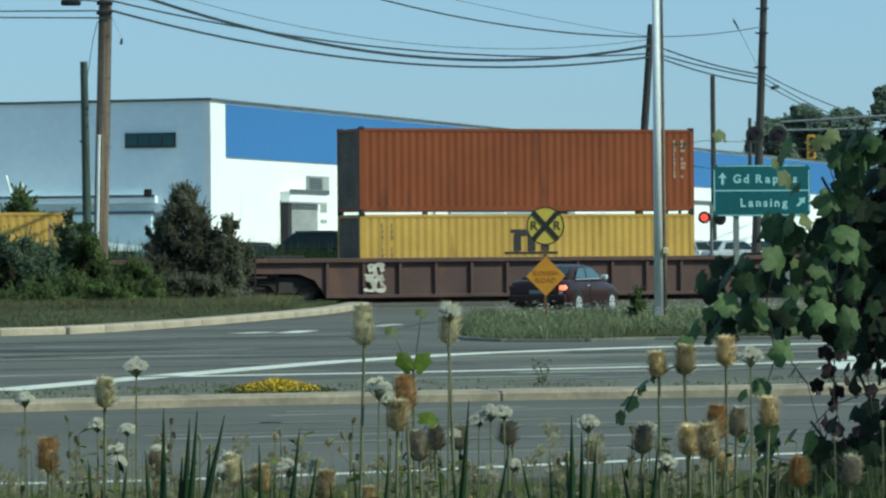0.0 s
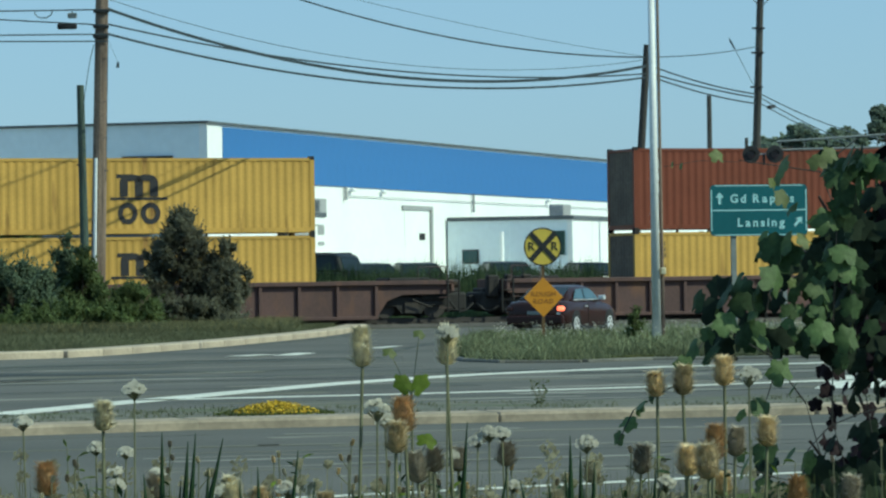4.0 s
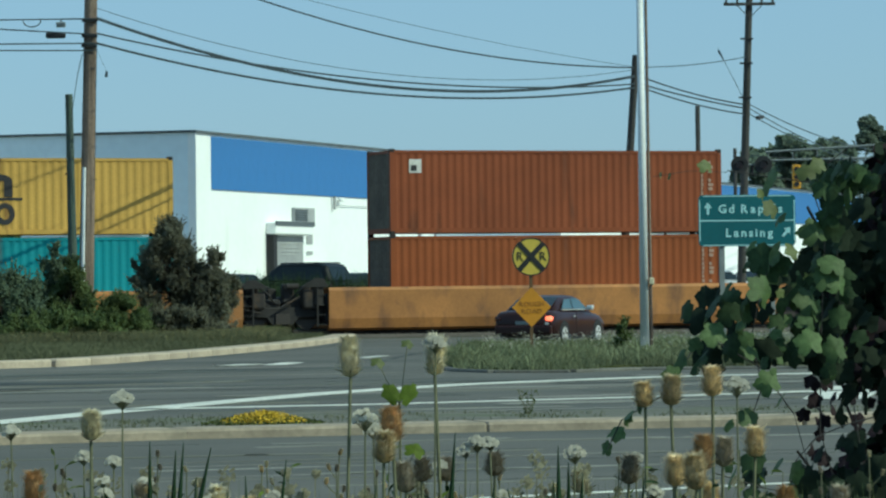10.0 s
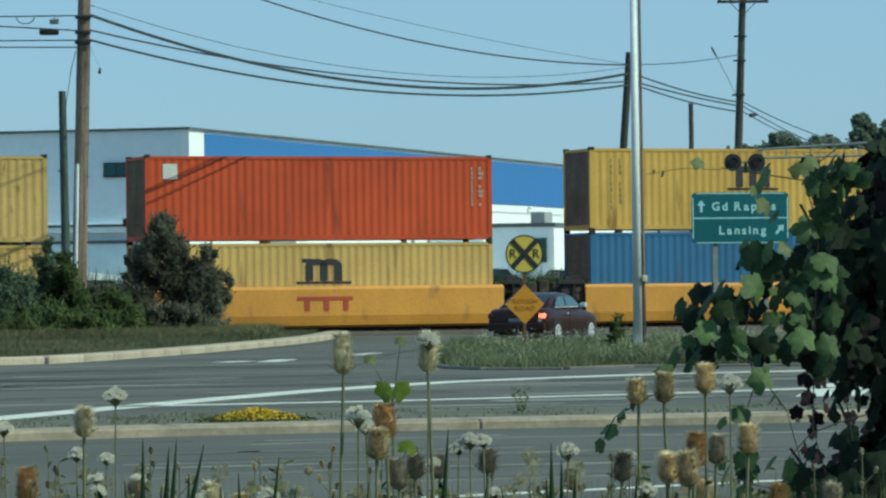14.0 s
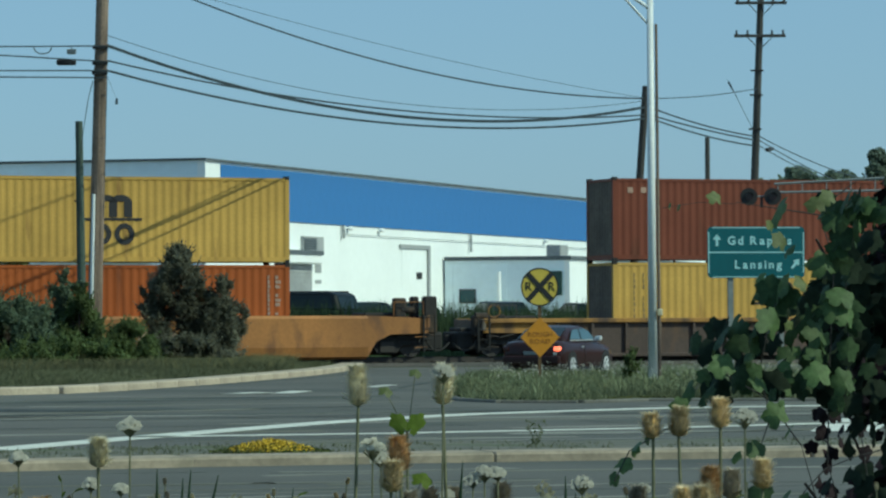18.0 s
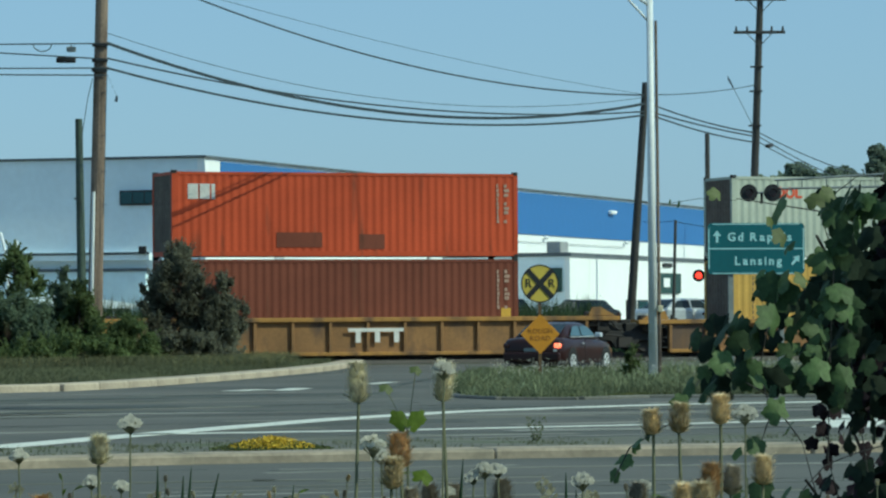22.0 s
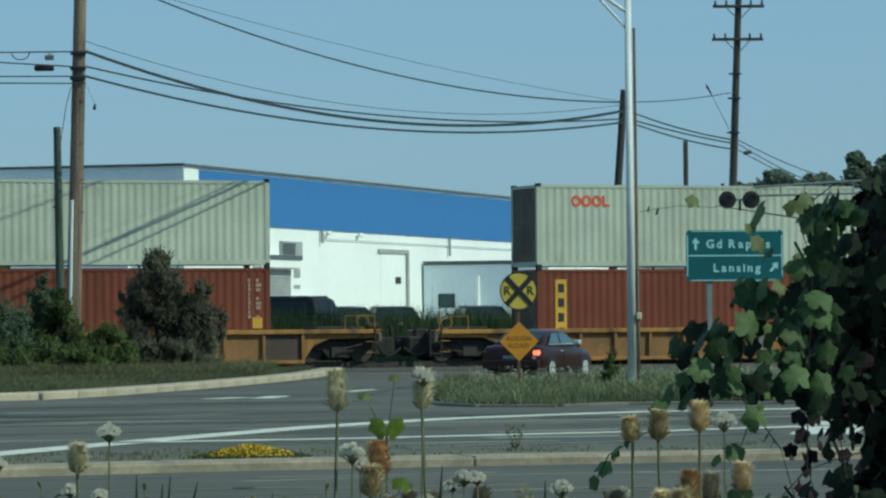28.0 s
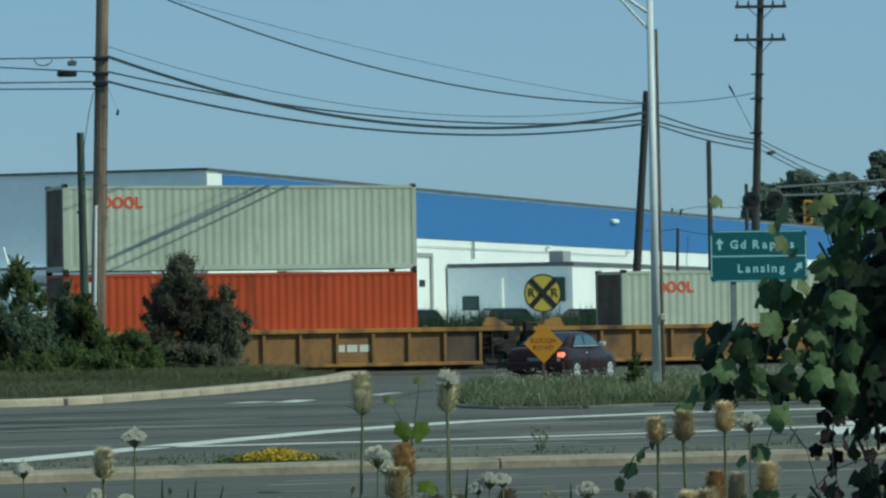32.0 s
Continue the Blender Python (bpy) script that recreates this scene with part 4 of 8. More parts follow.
# ---- cars ----
def sedan(name, m, paint_, label, cat="car", group=""):
    th = thing(name, m, label, cat, group)
    L, W = 4.6, 1.78
    prof = [(-2.3, 0.45), (-2.28, 0.85), (-2.1, 0.98), (-1.55, 1.02), (1.05, 0.98), (2.0, 0.86), (2.28, 0.68), (2.3, 0.4), (1.9, 0.24), (-2.0, 0.26)]
    bm = outline(prof, -W / 2, W / 2)
    part("body", bevel(bm, 0.06, 2), paint_, th, smooth=False)
    cab = [(-1.75, 1.0), (-1.15, 1.40), (0.15, 1.44), (1.05, 0.98)]
    bm = outline(cab, -W / 2 + 0.06, W / 2 - 0.06)
    for v in bm.verts:
        if v.co.z > 1.2:
            v.co.y *= 0.80
    part("cabin", bevel(bm, 0.04, 2), paint_, th)
    for s in (-1, 1):
        def side_glass(pts):
            b2 = bmesh.new()
            vs = [b2.verts.new((x, s * ((W / 2 - 0.06) * (1 - 0.20 * (z - 1.0) / 0.42) + 0.012), z)) for x, z in pts]
            b2.faces.new(vs)
            return b2
        part("side_window", side_glass([(-1.38, 1.06), (-0.40, 1.05), (-0.40, 1.36), (-1.08, 1.34)]), M_CGLASS, th)
        part("side_window", side_glass([(-0.33, 1.05), (0.82, 1.03), (0.20, 1.37), (-0.33, 1.36)]), M_CGLASS, th)
        part("mirror", bevel(bx(0.55, 0.75, min(s * 0.86, s * 1.02), max(s * 0.86, s * 1.02), 1.0, 1.14), 0.03), paint_, th)
        tl_ = bx(-2.33, -2.2, min(s * 0.70, s * 0.86), max(s * 0.70, s * 0.86), 0.74, 0.86)
        part("tail_light", bevel(tl_, 0.02), M_LAMPD, th)
        part("door_line", bx(-0.365, -0.355, min(s * 0.885, s * 0.895), max(s * 0.885, s * 0.895), 0.35, 1.0), M_BLACK, th)
        part("door_handle", bx(-0.62, -0.48, min(s * 0.885, s * 0.91), max(s * 0.885, s * 0.91), 0.84, 0.87), M_RIM, th)
        for x in (-1.38, 1.42):
            wh = part("wheel", rb((x, s * (W / 2 - 0.19), 0.32), (x, s * (W / 2 + 0.012), 0.32), 0.32, n=24), M_TYRE, th, "black tyre")
            part("rim", rb((x, s * (W / 2 + 0.0), 0.32), (x, s * (W / 2 + 0.022), 0.32), 0.20, n=16), M_RIM, wh, "silver rim")
    b2 = bmesh.new()
    b2.faces.new([b2.verts.new(p) for p in ((-1.72, -0.72, 1.04), (-1.72, 0.72, 1.04), (-1.19, 0.60, 1.385), (-1.19, -0.60, 1.385))])
    part("rear_window", b2, M_CGLASS, th)
    part("bumper", bevel(bx(-2.38, -2.2, -0.86, 0.86, 0.32, 0.56), 0.05, 2), paint_, th)
    part("number_plate", bx(-2.345, -2.30, -0.26, 0.26, 0.70, 0.84), M_CHALK, th)
    return th


CAR_AT = pose(3.33, 100.0, 0.0, 0, 0, 68) @ Matrix.Scale(0.96, 4)


def waiting_car(m):
    """A low saloon seen from its tail; x runs towards the bonnet."""
    th = thing("car", m, "maroon sedan with a lit brake light waiting at the crossing", "car")
    W = 1.78

    def sections(rows):
        """A skin over cross sections: each row is x, then half width and height from the sill up."""
        bm = bmesh.new()
        prev = None
        for x, pts in rows:
            ring = [bm.verts.new((x, sy * w, z)) for sy, seq in ((-1, pts), (1, pts[::-1])) for w, z in seq]
            if prev:
                for i in range(len(ring)):
                    j = (i + 1) % len(ring)
                    bm.faces.new((prev[i], ring[i], ring[j], prev[j]))
            else:
                bm.faces.new(ring)
            prev = ring
        bm.faces.new(prev[::-1])
        bmesh.ops.recalc_face_normals(bm, faces=bm.faces[:])
        return bm

    def hull(x, w, lo, mid, hi):
        return (x, [(w * 0.90, lo), (w, lo + 0.10), (w * 1.0, mid), (w * 0.97, hi - 0.10), (w * 0.90, hi - 0.02), (w * 0.55, hi + 0.015)])
    body = [hull(-2.30, 0.78, 0.42, 0.62, 0.86), hull(-2.22, 0.85, 0.32, 0.66, 0.95), hull(-1.95, 0.885, 0.25, 0.70, 1.0), hull(-1.3, 0.89, 0.22, 0.70, 1.0), hull(0.0, 0.89, 0.21, 0.68, 0.98),
            hull(1.0, 0.89, 0.22, 0.66, 0.95), hull(1.75, 0.87, 0.24, 0.62, 0.86), hull(2.15, 0.82, 0.28, 0.56, 0.76), hull(2.32, 0.70, 0.36, 0.52, 0.64)]
    part("body", sections(body), M_CARP, th, "glossy maroon body", smooth=True)

    def roof(x, w, z):
        return (x, [(w + 0.06, 0.94), (w, z - 0.10), (w - 0.05, z - 0.03), (w - 0.16, z), (w * 0.4, z + 0.02)])
    cabin = [roof(-1.80, 0.74, 1.03), roof(-1.35, 0.71, 1.20), roof(-0.92, 0.67, 1.36), roof(-0.45, 0.66, 1.41), roof(0.15, 0.66, 1.41), roof(0.48, 0.68, 1.33), roof(1.15, 0.76, 1.03)]
    part("cabin", sections(cabin), M_CARP, th, smooth=True)

    def pane(pts, material, name):
        b2 = bmesh.new()
        b2.faces.new([b2.verts.new(p) for p in pts])
        part(name, b2, material, th)
    pane([(-1.78, -0.62, 1.075), (-1.78, 0.62, 1.075), (-1.00, 0.55, 1.372), (-1.00, -0.55, 1.372)], M_CGLASS, "rear_window")
    for s in (-1, 1):
        side = lambda x, z: (x, s * (0.80 - 0.30 * (z - 0.98)), z)
        pane([side(-1.30, 1.05), side(-0.42, 1.04), side(-0.42, 1.33), side(-0.92, 1.31)], M_SGLASS, "side_window")
        pane([side(-0.34, 1.04), side(0.78, 1.02), side(0.36, 1.28), side(0.10, 1.33), side(-0.34, 1.33)], M_SGLASS, "side_window")
        part("window_trim", bx(-1.4, 0.85, min(s * 0.795, s * 0.825), max(s * 0.795, s * 0.825), 1.005, 1.03), M_CHROME, th, "bright window trim")
        part("mirror", bevel(bx(0.52, 0.70, min(s * 0.86, s * 1.04), max(s * 0.86, s * 1.04), 1.0, 1.13), 0.03, 2), M_CHROME, th, "bright door mirror")
        lamp = part("tail_light", bevel(bx(-2.33, -2.10, min(s * 0.66, s * 0.84), max(s * 0.66, s * 0.84), 0.72, 0.85), 0.035, 2), M_BRAKE if s < 0 else M_LAMPD, th, "lit brake light" if s < 0 else "unlit tail light")
        if s < 0:
            part("reverse_lens", bx(-2.345, -2.33, -0.76, -0.66, 0.62, 0.69), M_CHALK, lamp)
        part("door_line", bx(-0.385, -0.375, min(s * 0.885, s * 0.896), max(s * 0.885, s * 0.896), 0.35, 0.95), M_BLACK, th)
        part("door_handle", bx(-0.66, -0.48, min(s * 0.88, s * 0.915), max(s * 0.88, s * 0.915), 0.82, 0.85), M_CHROME, th)
        part("sill_trim", bx(-1.0, 1.0, min(s * 0.80, s * 0.895), max(s * 0.80, s * 0.895), 0.20, 0.28), M_BLACK, th)
        for x in (-1.38, 1.40):
            part("wheel_arch", rb((x, s * 0.70, 0.34), (x, s * 0.893, 0.34), 0.385, n=24), M_BLACK, th, "dark wheel arch")
            wh = part("wheel", rb((x, s * 0.72, 0.32), (x, s * 0.90, 0.32), 0.32, n=24), M_TYRE, th, "black tyre")
            part("rim", rb((x, s * 0.89, 0.32), (x, s * 0.912, 0.32), 0.225, n=16), M_CHROME, wh, "silver rim")
            for k in range(5):
                a = 1.2566 * k + 0.3
                part("spoke_gap", rb((x + 0.13 * math.cos(a), s * 0.912, 0.32 + 0.13 * math.sin(a)), (x + 0.13 * math.cos(a), s * 0.918, 0.32 + 0.13 * math.sin(a)), 0.045, n=8), M_BLACK, wh)
    part("bumper", bevel(bx(-2.37, -2.15, -0.84, 0.84, 0.34, 0.60), 0.06, 3), M_CARP, th)
    part("number_plate", bx(-2.385, -2.37, -0.20, 0.20, 0.62, 0.72), M_TRUSS, th)
    part("exhaust", rb((-2.36, -0.5, 0.27), (-2.1, -0.5, 0.27), 0.035, n=8), M_BLACK, th)
    return th


waiting_car(CAR_AT)


def suv(m, paint_, label):
    """A tall parked car seen from its tail; x runs towards the bonnet."""
    th = thing("parked_car", m, label, "car", "parked cars")
    W = 1.84
    body = [(-2.25, 0.40), (-2.28, 1.0), (-2.2, 1.12), (1.0, 1.12), (2.05, 1.0), (2.25, 0.8), (2.25, 0.38), (1.9, 0.28), (-2.0, 0.28)]
    part("body", bevel(outline(body, -W / 2, W / 2), 0.07, 2), paint_, th)
    bm = outline([(-2.2, 1.10), (-1.95, 1.72), (-1.75, 1.78), (0.1, 1.78), (0.95, 1.12)], -W / 2 + 0.05, W / 2 - 0.05)
    for v in bm.verts:
        if v.co.z > 1.4:
            v.co.y *= 0.84
    part("cabin", bevel(bm, 0.12, 3), paint_, th)
    b2 = bmesh.new()
    b2.faces.new([b2.verts.new(p) for p in ((-2.21, -0.74, 1.16), (-2.21, 0.74, 1.16), (-1.99, 0.64, 1.66), (-1.99, -0.64, 1.66))])
    part("rear_window", b2, M_CGLASS, th)
    for s in (-1, 1):
        b2 = bmesh.new()
        yy = lambda z: s * ((W / 2 - 0.05) * (1 - 0.16 * (z - 1.1) / 0.68) + 0.014)
        b2.faces.new([b2.verts.new((x, yy(z), z)) for x, z in ((-1.95, 1.18), (0.70, 1.18), (0.05, 1.66), (-1.75, 1.66))])
        part("side_window", b2, M_CGLASS, th)
        part("tail_light", bevel(bx(-2.32, -2.2, min(s * 0.68, s * 0.86), max(s * 0.68, s * 0.86), 0.85, 1.15), 0.02), M_LAMPD, th)
        for x in (-1.38, 1.38):
            wh = part("wheel", rb((x, s * (W / 2 - 0.2), 0.36), (x, s * (W / 2 + 0.01), 0.36), 0.36, n=20), M_TYRE, th)
            part("rim", rb((x, s * W / 2, 0.36), (x, s * (W / 2 + 0.02), 0.36), 0.22, n=14), M_RIM, wh)
    part("bumper", bevel(bx(-2.36, -2.2, -0.88, 0.88, 0.35, 0.62), 0.05, 2), M_BLACK, th)
    part("roof_rail", bx(-1.7, 0.0, -0.72, -0.68, 1.78, 1.83), M_BLACK, th)
    part("roof_rail", bx(-1.7, 0.0, 0.68, 0.72, 1.78, 1.83), M_BLACK, th)
    return th


for i, (x, dy, c, turn, low) in enumerate(((-7.4, 0.4, 0, 4, True), (-5.1, 0.2, 0, 42, False), (-2.9, 0.4, 1, 3, True), (-1.0, 0.1, 0, -8, True), (2.3, 0.5, 1, -5, True))):
    y = 137.4 + 0.358 * x + dy
    lab = ("dark parked car", "black-green parked car")[c] + " in the lot behind the railway"
    if low:
        sedan("parked_car", pose(x, y, ground_z(x, y) + 0.02, 0, 0, ALPHA + 90 + turn), DCAR[c], lab, group="parked cars")
    else:
        suv(pose(x, y, ground_z(x, y) + 0.02, 0, 0, ALPHA + 90 + turn), DCAR[c], lab)
for x, y, c, turn in ((6.15, 158, 0, 112), (10.2, 152, 2, 40), (11.9, 153, 2, 48), (14.6, 158, 0, 40)):
    sedan("parked_car", pose(x, y, ground_z(x, y) + 0.02, 0, 0, turn), DCAR[c], ("dark parked car", "", "silver parked car")[c] + " in the lot behind the railway", group="parked cars")

# ---- the train ----
CONT_L, CONT_W = 12.19, 2.44
_cache = {}

def cached(key, build, material, smooth=False):
    k = (key, material.name)
    if k not in _cache:
        if key in _cache:
            me = _cache[key].copy()
            me.materials.clear()
            me.materials.append(material)
        else:
            me = mesh_of(build(), key.split("|")[0], material, smooth)
            _cache[key] = me
        _cache[k] = me
    return _cache[k]


def corrugated(length, z0, z1, y, depth, pitch):
    """Trapezoid-fluted steel sheet in the x z plane."""
    bm = bmesh.new()
    n = round(length / pitch)
    p = length / n
    xs = []
    for i in range(n):
        x = -length / 2 + i * p
        xs += [(x, 0), (x + 0.26 * p, 0), (x + 0.5 * p, 1), (x + 0.76 * p, 1)]
    xs.append((length / 2, 0))
    prev = None
    for x, k in xs:
        row = (bm.verts.new((x, y + k * depth, z0)), bm.verts.new((x, y + k * depth, z1)))
        if prev:
            bm.faces.new((prev[0], row[0], row[1], prev[1]))
        prev = row
    return bm


def mark_boxes(rects, y):
    """Plates of paint, one by one."""
    return [bx(x0, x1, y - 0.006, y, z0, z1) for x0, x1, z0, z1 in rects]


def flat_ring(bm, cx, cz, rx, rz, w, y, a0=0.0, a1=360.0, n=24):
    """A raised band of paint along an ellipse in the x z plane."""
    rows = []
    for i in range(n + 1):
        a = radians(a0 + (a1 - a0) * i / n)
        ca, sa = math.cos(a), math.sin(a)
        rows.append([bm.verts.new((cx + (rx - k) * ca, yy, cz + (rz - k) * sa)) for k, yy in ((0, y), (0, y - 0.006), (w, y - 0.006), (w, y))])
    for p, q in zip(rows, rows[1:]):
        for i in range(3):
            bm.faces.new((p[i], p[i + 1], q[i + 1], q[i]))
    return bm


def m_emblem(cx, zt, y, k=1.0):
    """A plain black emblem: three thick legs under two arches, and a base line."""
    bm = bmesh.new()
    for a in (-0.60, -0.13, 0.34):
        box(bm, cx + k * a, cx + k * (a + 0.26), y - 0.006, y, zt - 0.68 * k, zt - 0.20 * k)
    box(bm, cx - 0.70 * k, cx - 0.34 * k, y - 0.006, y, zt - 0.12 * k, zt)
    for a in (-0.235, 0.235):
        flat_ring(bm, cx + k * a, zt - 0.24 * k, 0.365 * k, 0.24 * k, 0.20 * k, y - 0.0005, 0, 180, 16)
    box(bm, cx - 0.90 * k, cx + 0.90 * k, y - 0.006, y, zt - 0.78 * k, zt - 0.705 * k)
    return bm


def ring_pair(cx, zt, y, k=1.0, part_=1.0):
    """Two plain rings under the emblem; part_ below 1 shows their tops only."""
    out = []
    for a in (-0.36, 0.36):
        bm = bmesh.new()
        flat_ring(bm, cx + k * a, zt - 0.33 * k, 0.31 * k, 0.33 * k, 0.155 * k, y, 0 if part_ == 1 else 25, 360 if part_ == 1 else 155)
        out.append(bm)
    return out


def add_marks(cont, marks, L, h, y):
    x0 = -L / 2
    for kind in marks:
        if kind in ("m", "mblocks", "mlow", "msmall"):
            zt = h * (0.78 if L < 8 else 0.66 if kind == "mlow" else 0.70 if kind == "msmall" else 0.775)
            k_ = 0.6 if L < 8 else 0.70 if kind in ("mlow", "msmall") else 1.08
            part("emblem", m_emblem(0.05, zt, y, k_), M_INK, cont, "dark painted emblem")
            if kind in ("mblocks", "msmall"):
                part("emblem", ring_pair(0.05, zt - 0.86 * k_, y, k_), M_INK, cont, "dark painted ring")
            elif kind == "m" and L > 8:
                part("emblem", ring_pair(0.05, zt - 0.95, y, k_, 0.5), M_INK, cont, "dark painted arc")
        elif kind == "vert":                     # white vertical row of letter-size bars
            r = []
            for i in range(6):
                z = h * 0.82 - i * 0.29
                r += [(x0 + 0.63, x0 + 0.93, z - 0.085, z), (x0 + 0.65, x0 + 0.74, z - 0.25, z - 0.088), (x0 + (0.80, 0.76, 0.84, 0.78, 0.83, 0.80)[i], x0 + 0.91, z - 0.25, z - 0.088 - 0.04 * (i % 3))]
            part("lettering_bar", mark_boxes(r, y), M_CHALK, cont, "white block of worn lettering")
        elif kind == "vertthree":
            r = [(x0 + 0.66, x0 + 0.98, h * 0.85 - i * 0.42 - 0.33, h * 0.85 - i * 0.42) for i in range(3)]
            part("lettering_bar", mark_boxes(r, y), M_CHALK, cont, "white block of lettering")
        elif kind == "id":                       # number columns near the right end
            r = []
            for i in range(9):
                z = h * 0.86 - i * 0.15
                r.append((-x0 - 0.77, -x0 - 0.71 + 0.015 * (i % 3), z - 0.12, z))
                if i % 4 != 3:
                    r.append((-x0 - 0.50, -x0 - 0.40 + 0.03 * (i * 7 % 4), z - 0.12, z - 0.01 * (i % 3)))
            part("lettering_bar", mark_boxes(r, y), M_FADED, cont, "small faded bar of lettering")
        elif kind == "idy":
            r = []
            for i in range(9):
                z = h * 0.86 - i * 0.2
                r.append((x0 + 0.75, x0 + 0.80 + 0.012 * (i % 3), z - 0.15, z))
                if i % 5 != 3:
                    r.append((x0 + 1.1, x0 + 1.14 + 0.012 * (i * 5 % 4), z - 0.15, z))
            part("lettering_bar", mark_boxes(r, y), M_DIM, cont, "small dark bar of lettering")
        elif kind == "tag":
            part("sticker", mark_boxes([(-x0 - 0.62, -x0 - 0.28, h * 0.30, h * 0.30 + 0.36)], y), M_YMARK, cont, "orange sticker")
        elif kind == "tl":
            part("lettering_bar", mark_boxes([(x0 + a, x0 + a + 0.2, h - 0.55, h - 0.36) for a in (0.55, 1.05, 1.35)], y), M_FADED, cont, "small pale bar of lettering")
        elif kind == "sq":
            part("panel_mark", mark_boxes([(x0 + 0.6, x0 + 1.1, h * 0.72, h * 0.72 + 0.5)], y), M_CHALK, cont, "white square mark")
        elif kind == "topthree":
            r = [(x0 + 0.55, x0 + 0.90, h - 0.95, h - 0.45), (x0 + 0.96, x0 + 1.30, h - 0.95, h - 0.45), (x0 + 1.36, x0 + 1.48, h - 0.95, h - 0.45)]
            part("lettering_bar", mark_boxes(r, y), M_CHALK, cont, "white block of lettering")
        elif kind == "oo":
            for i in range(3):
                part("emblem", flat_ring(bmesh.new(), x0 + 1.46 + i * 0.385, h - 0.61, 0.185, 0.20, 0.09, y), M_OOR, cont, "orange-red painted ring")
            part("emblem", mark_boxes([(x0 + 2.43, x0 + 2.52, h - 0.80, h - 0.42), (x0 + 2.525, x0 + 2.70, h - 0.80, h - 0.72)], y), M_OOR, cont, "orange-red painted bar")
        elif kind == "cap":
            r = []
            for i, w in enumerate((0.34, 0.32, 0.30, 0.14, 0.30, 0.34, 0.30)):
                a = -1.1 + sum((0.34, 0.32, 0.30, 0.14, 0.30, 0.34, 0.30)[:i]) + i * 0.05
                r.append((a, a + w, h * 0.72 - 0.40, h * 0.72))
            part("lettering_bar", mark_boxes(r, y), M_CHALK, cont, "white block of lettering")
        elif kind == "vpanel":
            p_ = part("panel_mark", mark_boxes([(x0 + 0.68, x0 + 1.22, h * 0.22, h * 0.92)], y), M_CHALK, cont, "white upright panel")
            part("lettering_bar", mark_boxes([(x0 + 0.82, x0 + 1.08, h * 0.30 + i * 0.4, h * 0.30 + i * 0.4 + 0.26) for i in range(4)], y - 0.007), BOX["teal"], p_)
        elif kind == "ypanel":
            p_ = part("panel_mark", mark_boxes([(x0 + 0.66, x0 + 1.08, h * 0.13, h * 0.86)], y), M_YMARK, cont, "yellow upright panel")
            part("lettering_bar", mark_boxes([(x0 + 0.76, x0 + 0.98, h * 0.18 + i * 0.5, h * 0.18 + i * 0.5 + 0.30) for i in range(4)], y - 0.007), M_INK, p_)
        elif kind == "flag":
            z = h * 0.72
            part("panel_mark", outline([(x0 + 0.98, z + 0.26), (x0 + 1.66, z + 0.26), (x0 + 1.66, z - 0.02), (x0 + 1.40, z + 0.08), (x0 + 1.02, z + 0.14)], y - 0.006, y), M_YMARK, cont, "yellow label band")
            part("panel_mark", outline([(x0 + 1.05, z + 0.20), (x0 + 1.66, z + 0.14), (x0 + 1.66, z + 0.06), (x0 + 1.40, z + 0.11)], y - 0.012, y - 0.007), M_INK, cont, "black slash")
            part("lettering_bar", mark_boxes([(x0 + 0.64, x0 + 0.78, z - 0.24, z + 0.26), (x0 + 0.785, x0 + 0.95, z - 0.24, z - 0.12), (x0 + 0.98, x0 + 1.18, z - 0.24, z + 0.02), (x0 + 1.22, x0 + 1.40, z - 0.24, z - 0.02), (x0 + 1.44, x0 + 1.62, z - 0.24, z - 0.06)], y), M_CHALK, cont)
        elif kind == "logo":
            part("panel_mark", mark_boxes([(x0 + 0.68, x0 + 1.12, h * 0.72, h * 0.72 + 0.46)], y), M_CHALK, cont, "pale emblem")
            part("lettering_bar", mark_boxes([(x0 + 0.74, x0 + 0.95, h * 0.72 + 0.06, h * 0.72 + 0.26)], y - 0.007), M_INK, cont)
        elif kind == "patch":
            for a, z, w in ((2.2, 0.25, 1.1), (4.2, 0.5, 0.7), (7.2, 0.2, 0.6)):
                part("repair_patch", mark_boxes([(x0 + a, x0 + a + w, h * z, h * z + 0.55)], y), BOX["white"], cont, "paler repainted patch")
        elif kind == "fade":
            for a, z, w in ((3.6, 0.12, 1.6), (6.5, 0.10, 0.9)):
                part("repair_patch", mark_boxes([(x0 + a, x0 + a + w, h * z, h * z + 0.5)], y), BOX["rbrown"], cont, "darker rubbed patch")


COLOURS = {"yellow": "mustard yellow", "pale": "faded yellow", "rusty": "rust-streaked faded yellow", "brown": "red-brown", "rbrown": "dark red-brown", "orange": "orange",
           "orbrown": "orange-brown", "red": "orange-red", "teal": "teal", "blue": "steel blue", "green": "dark green", "grey": "pale grey-green", "white": "dirty white"}


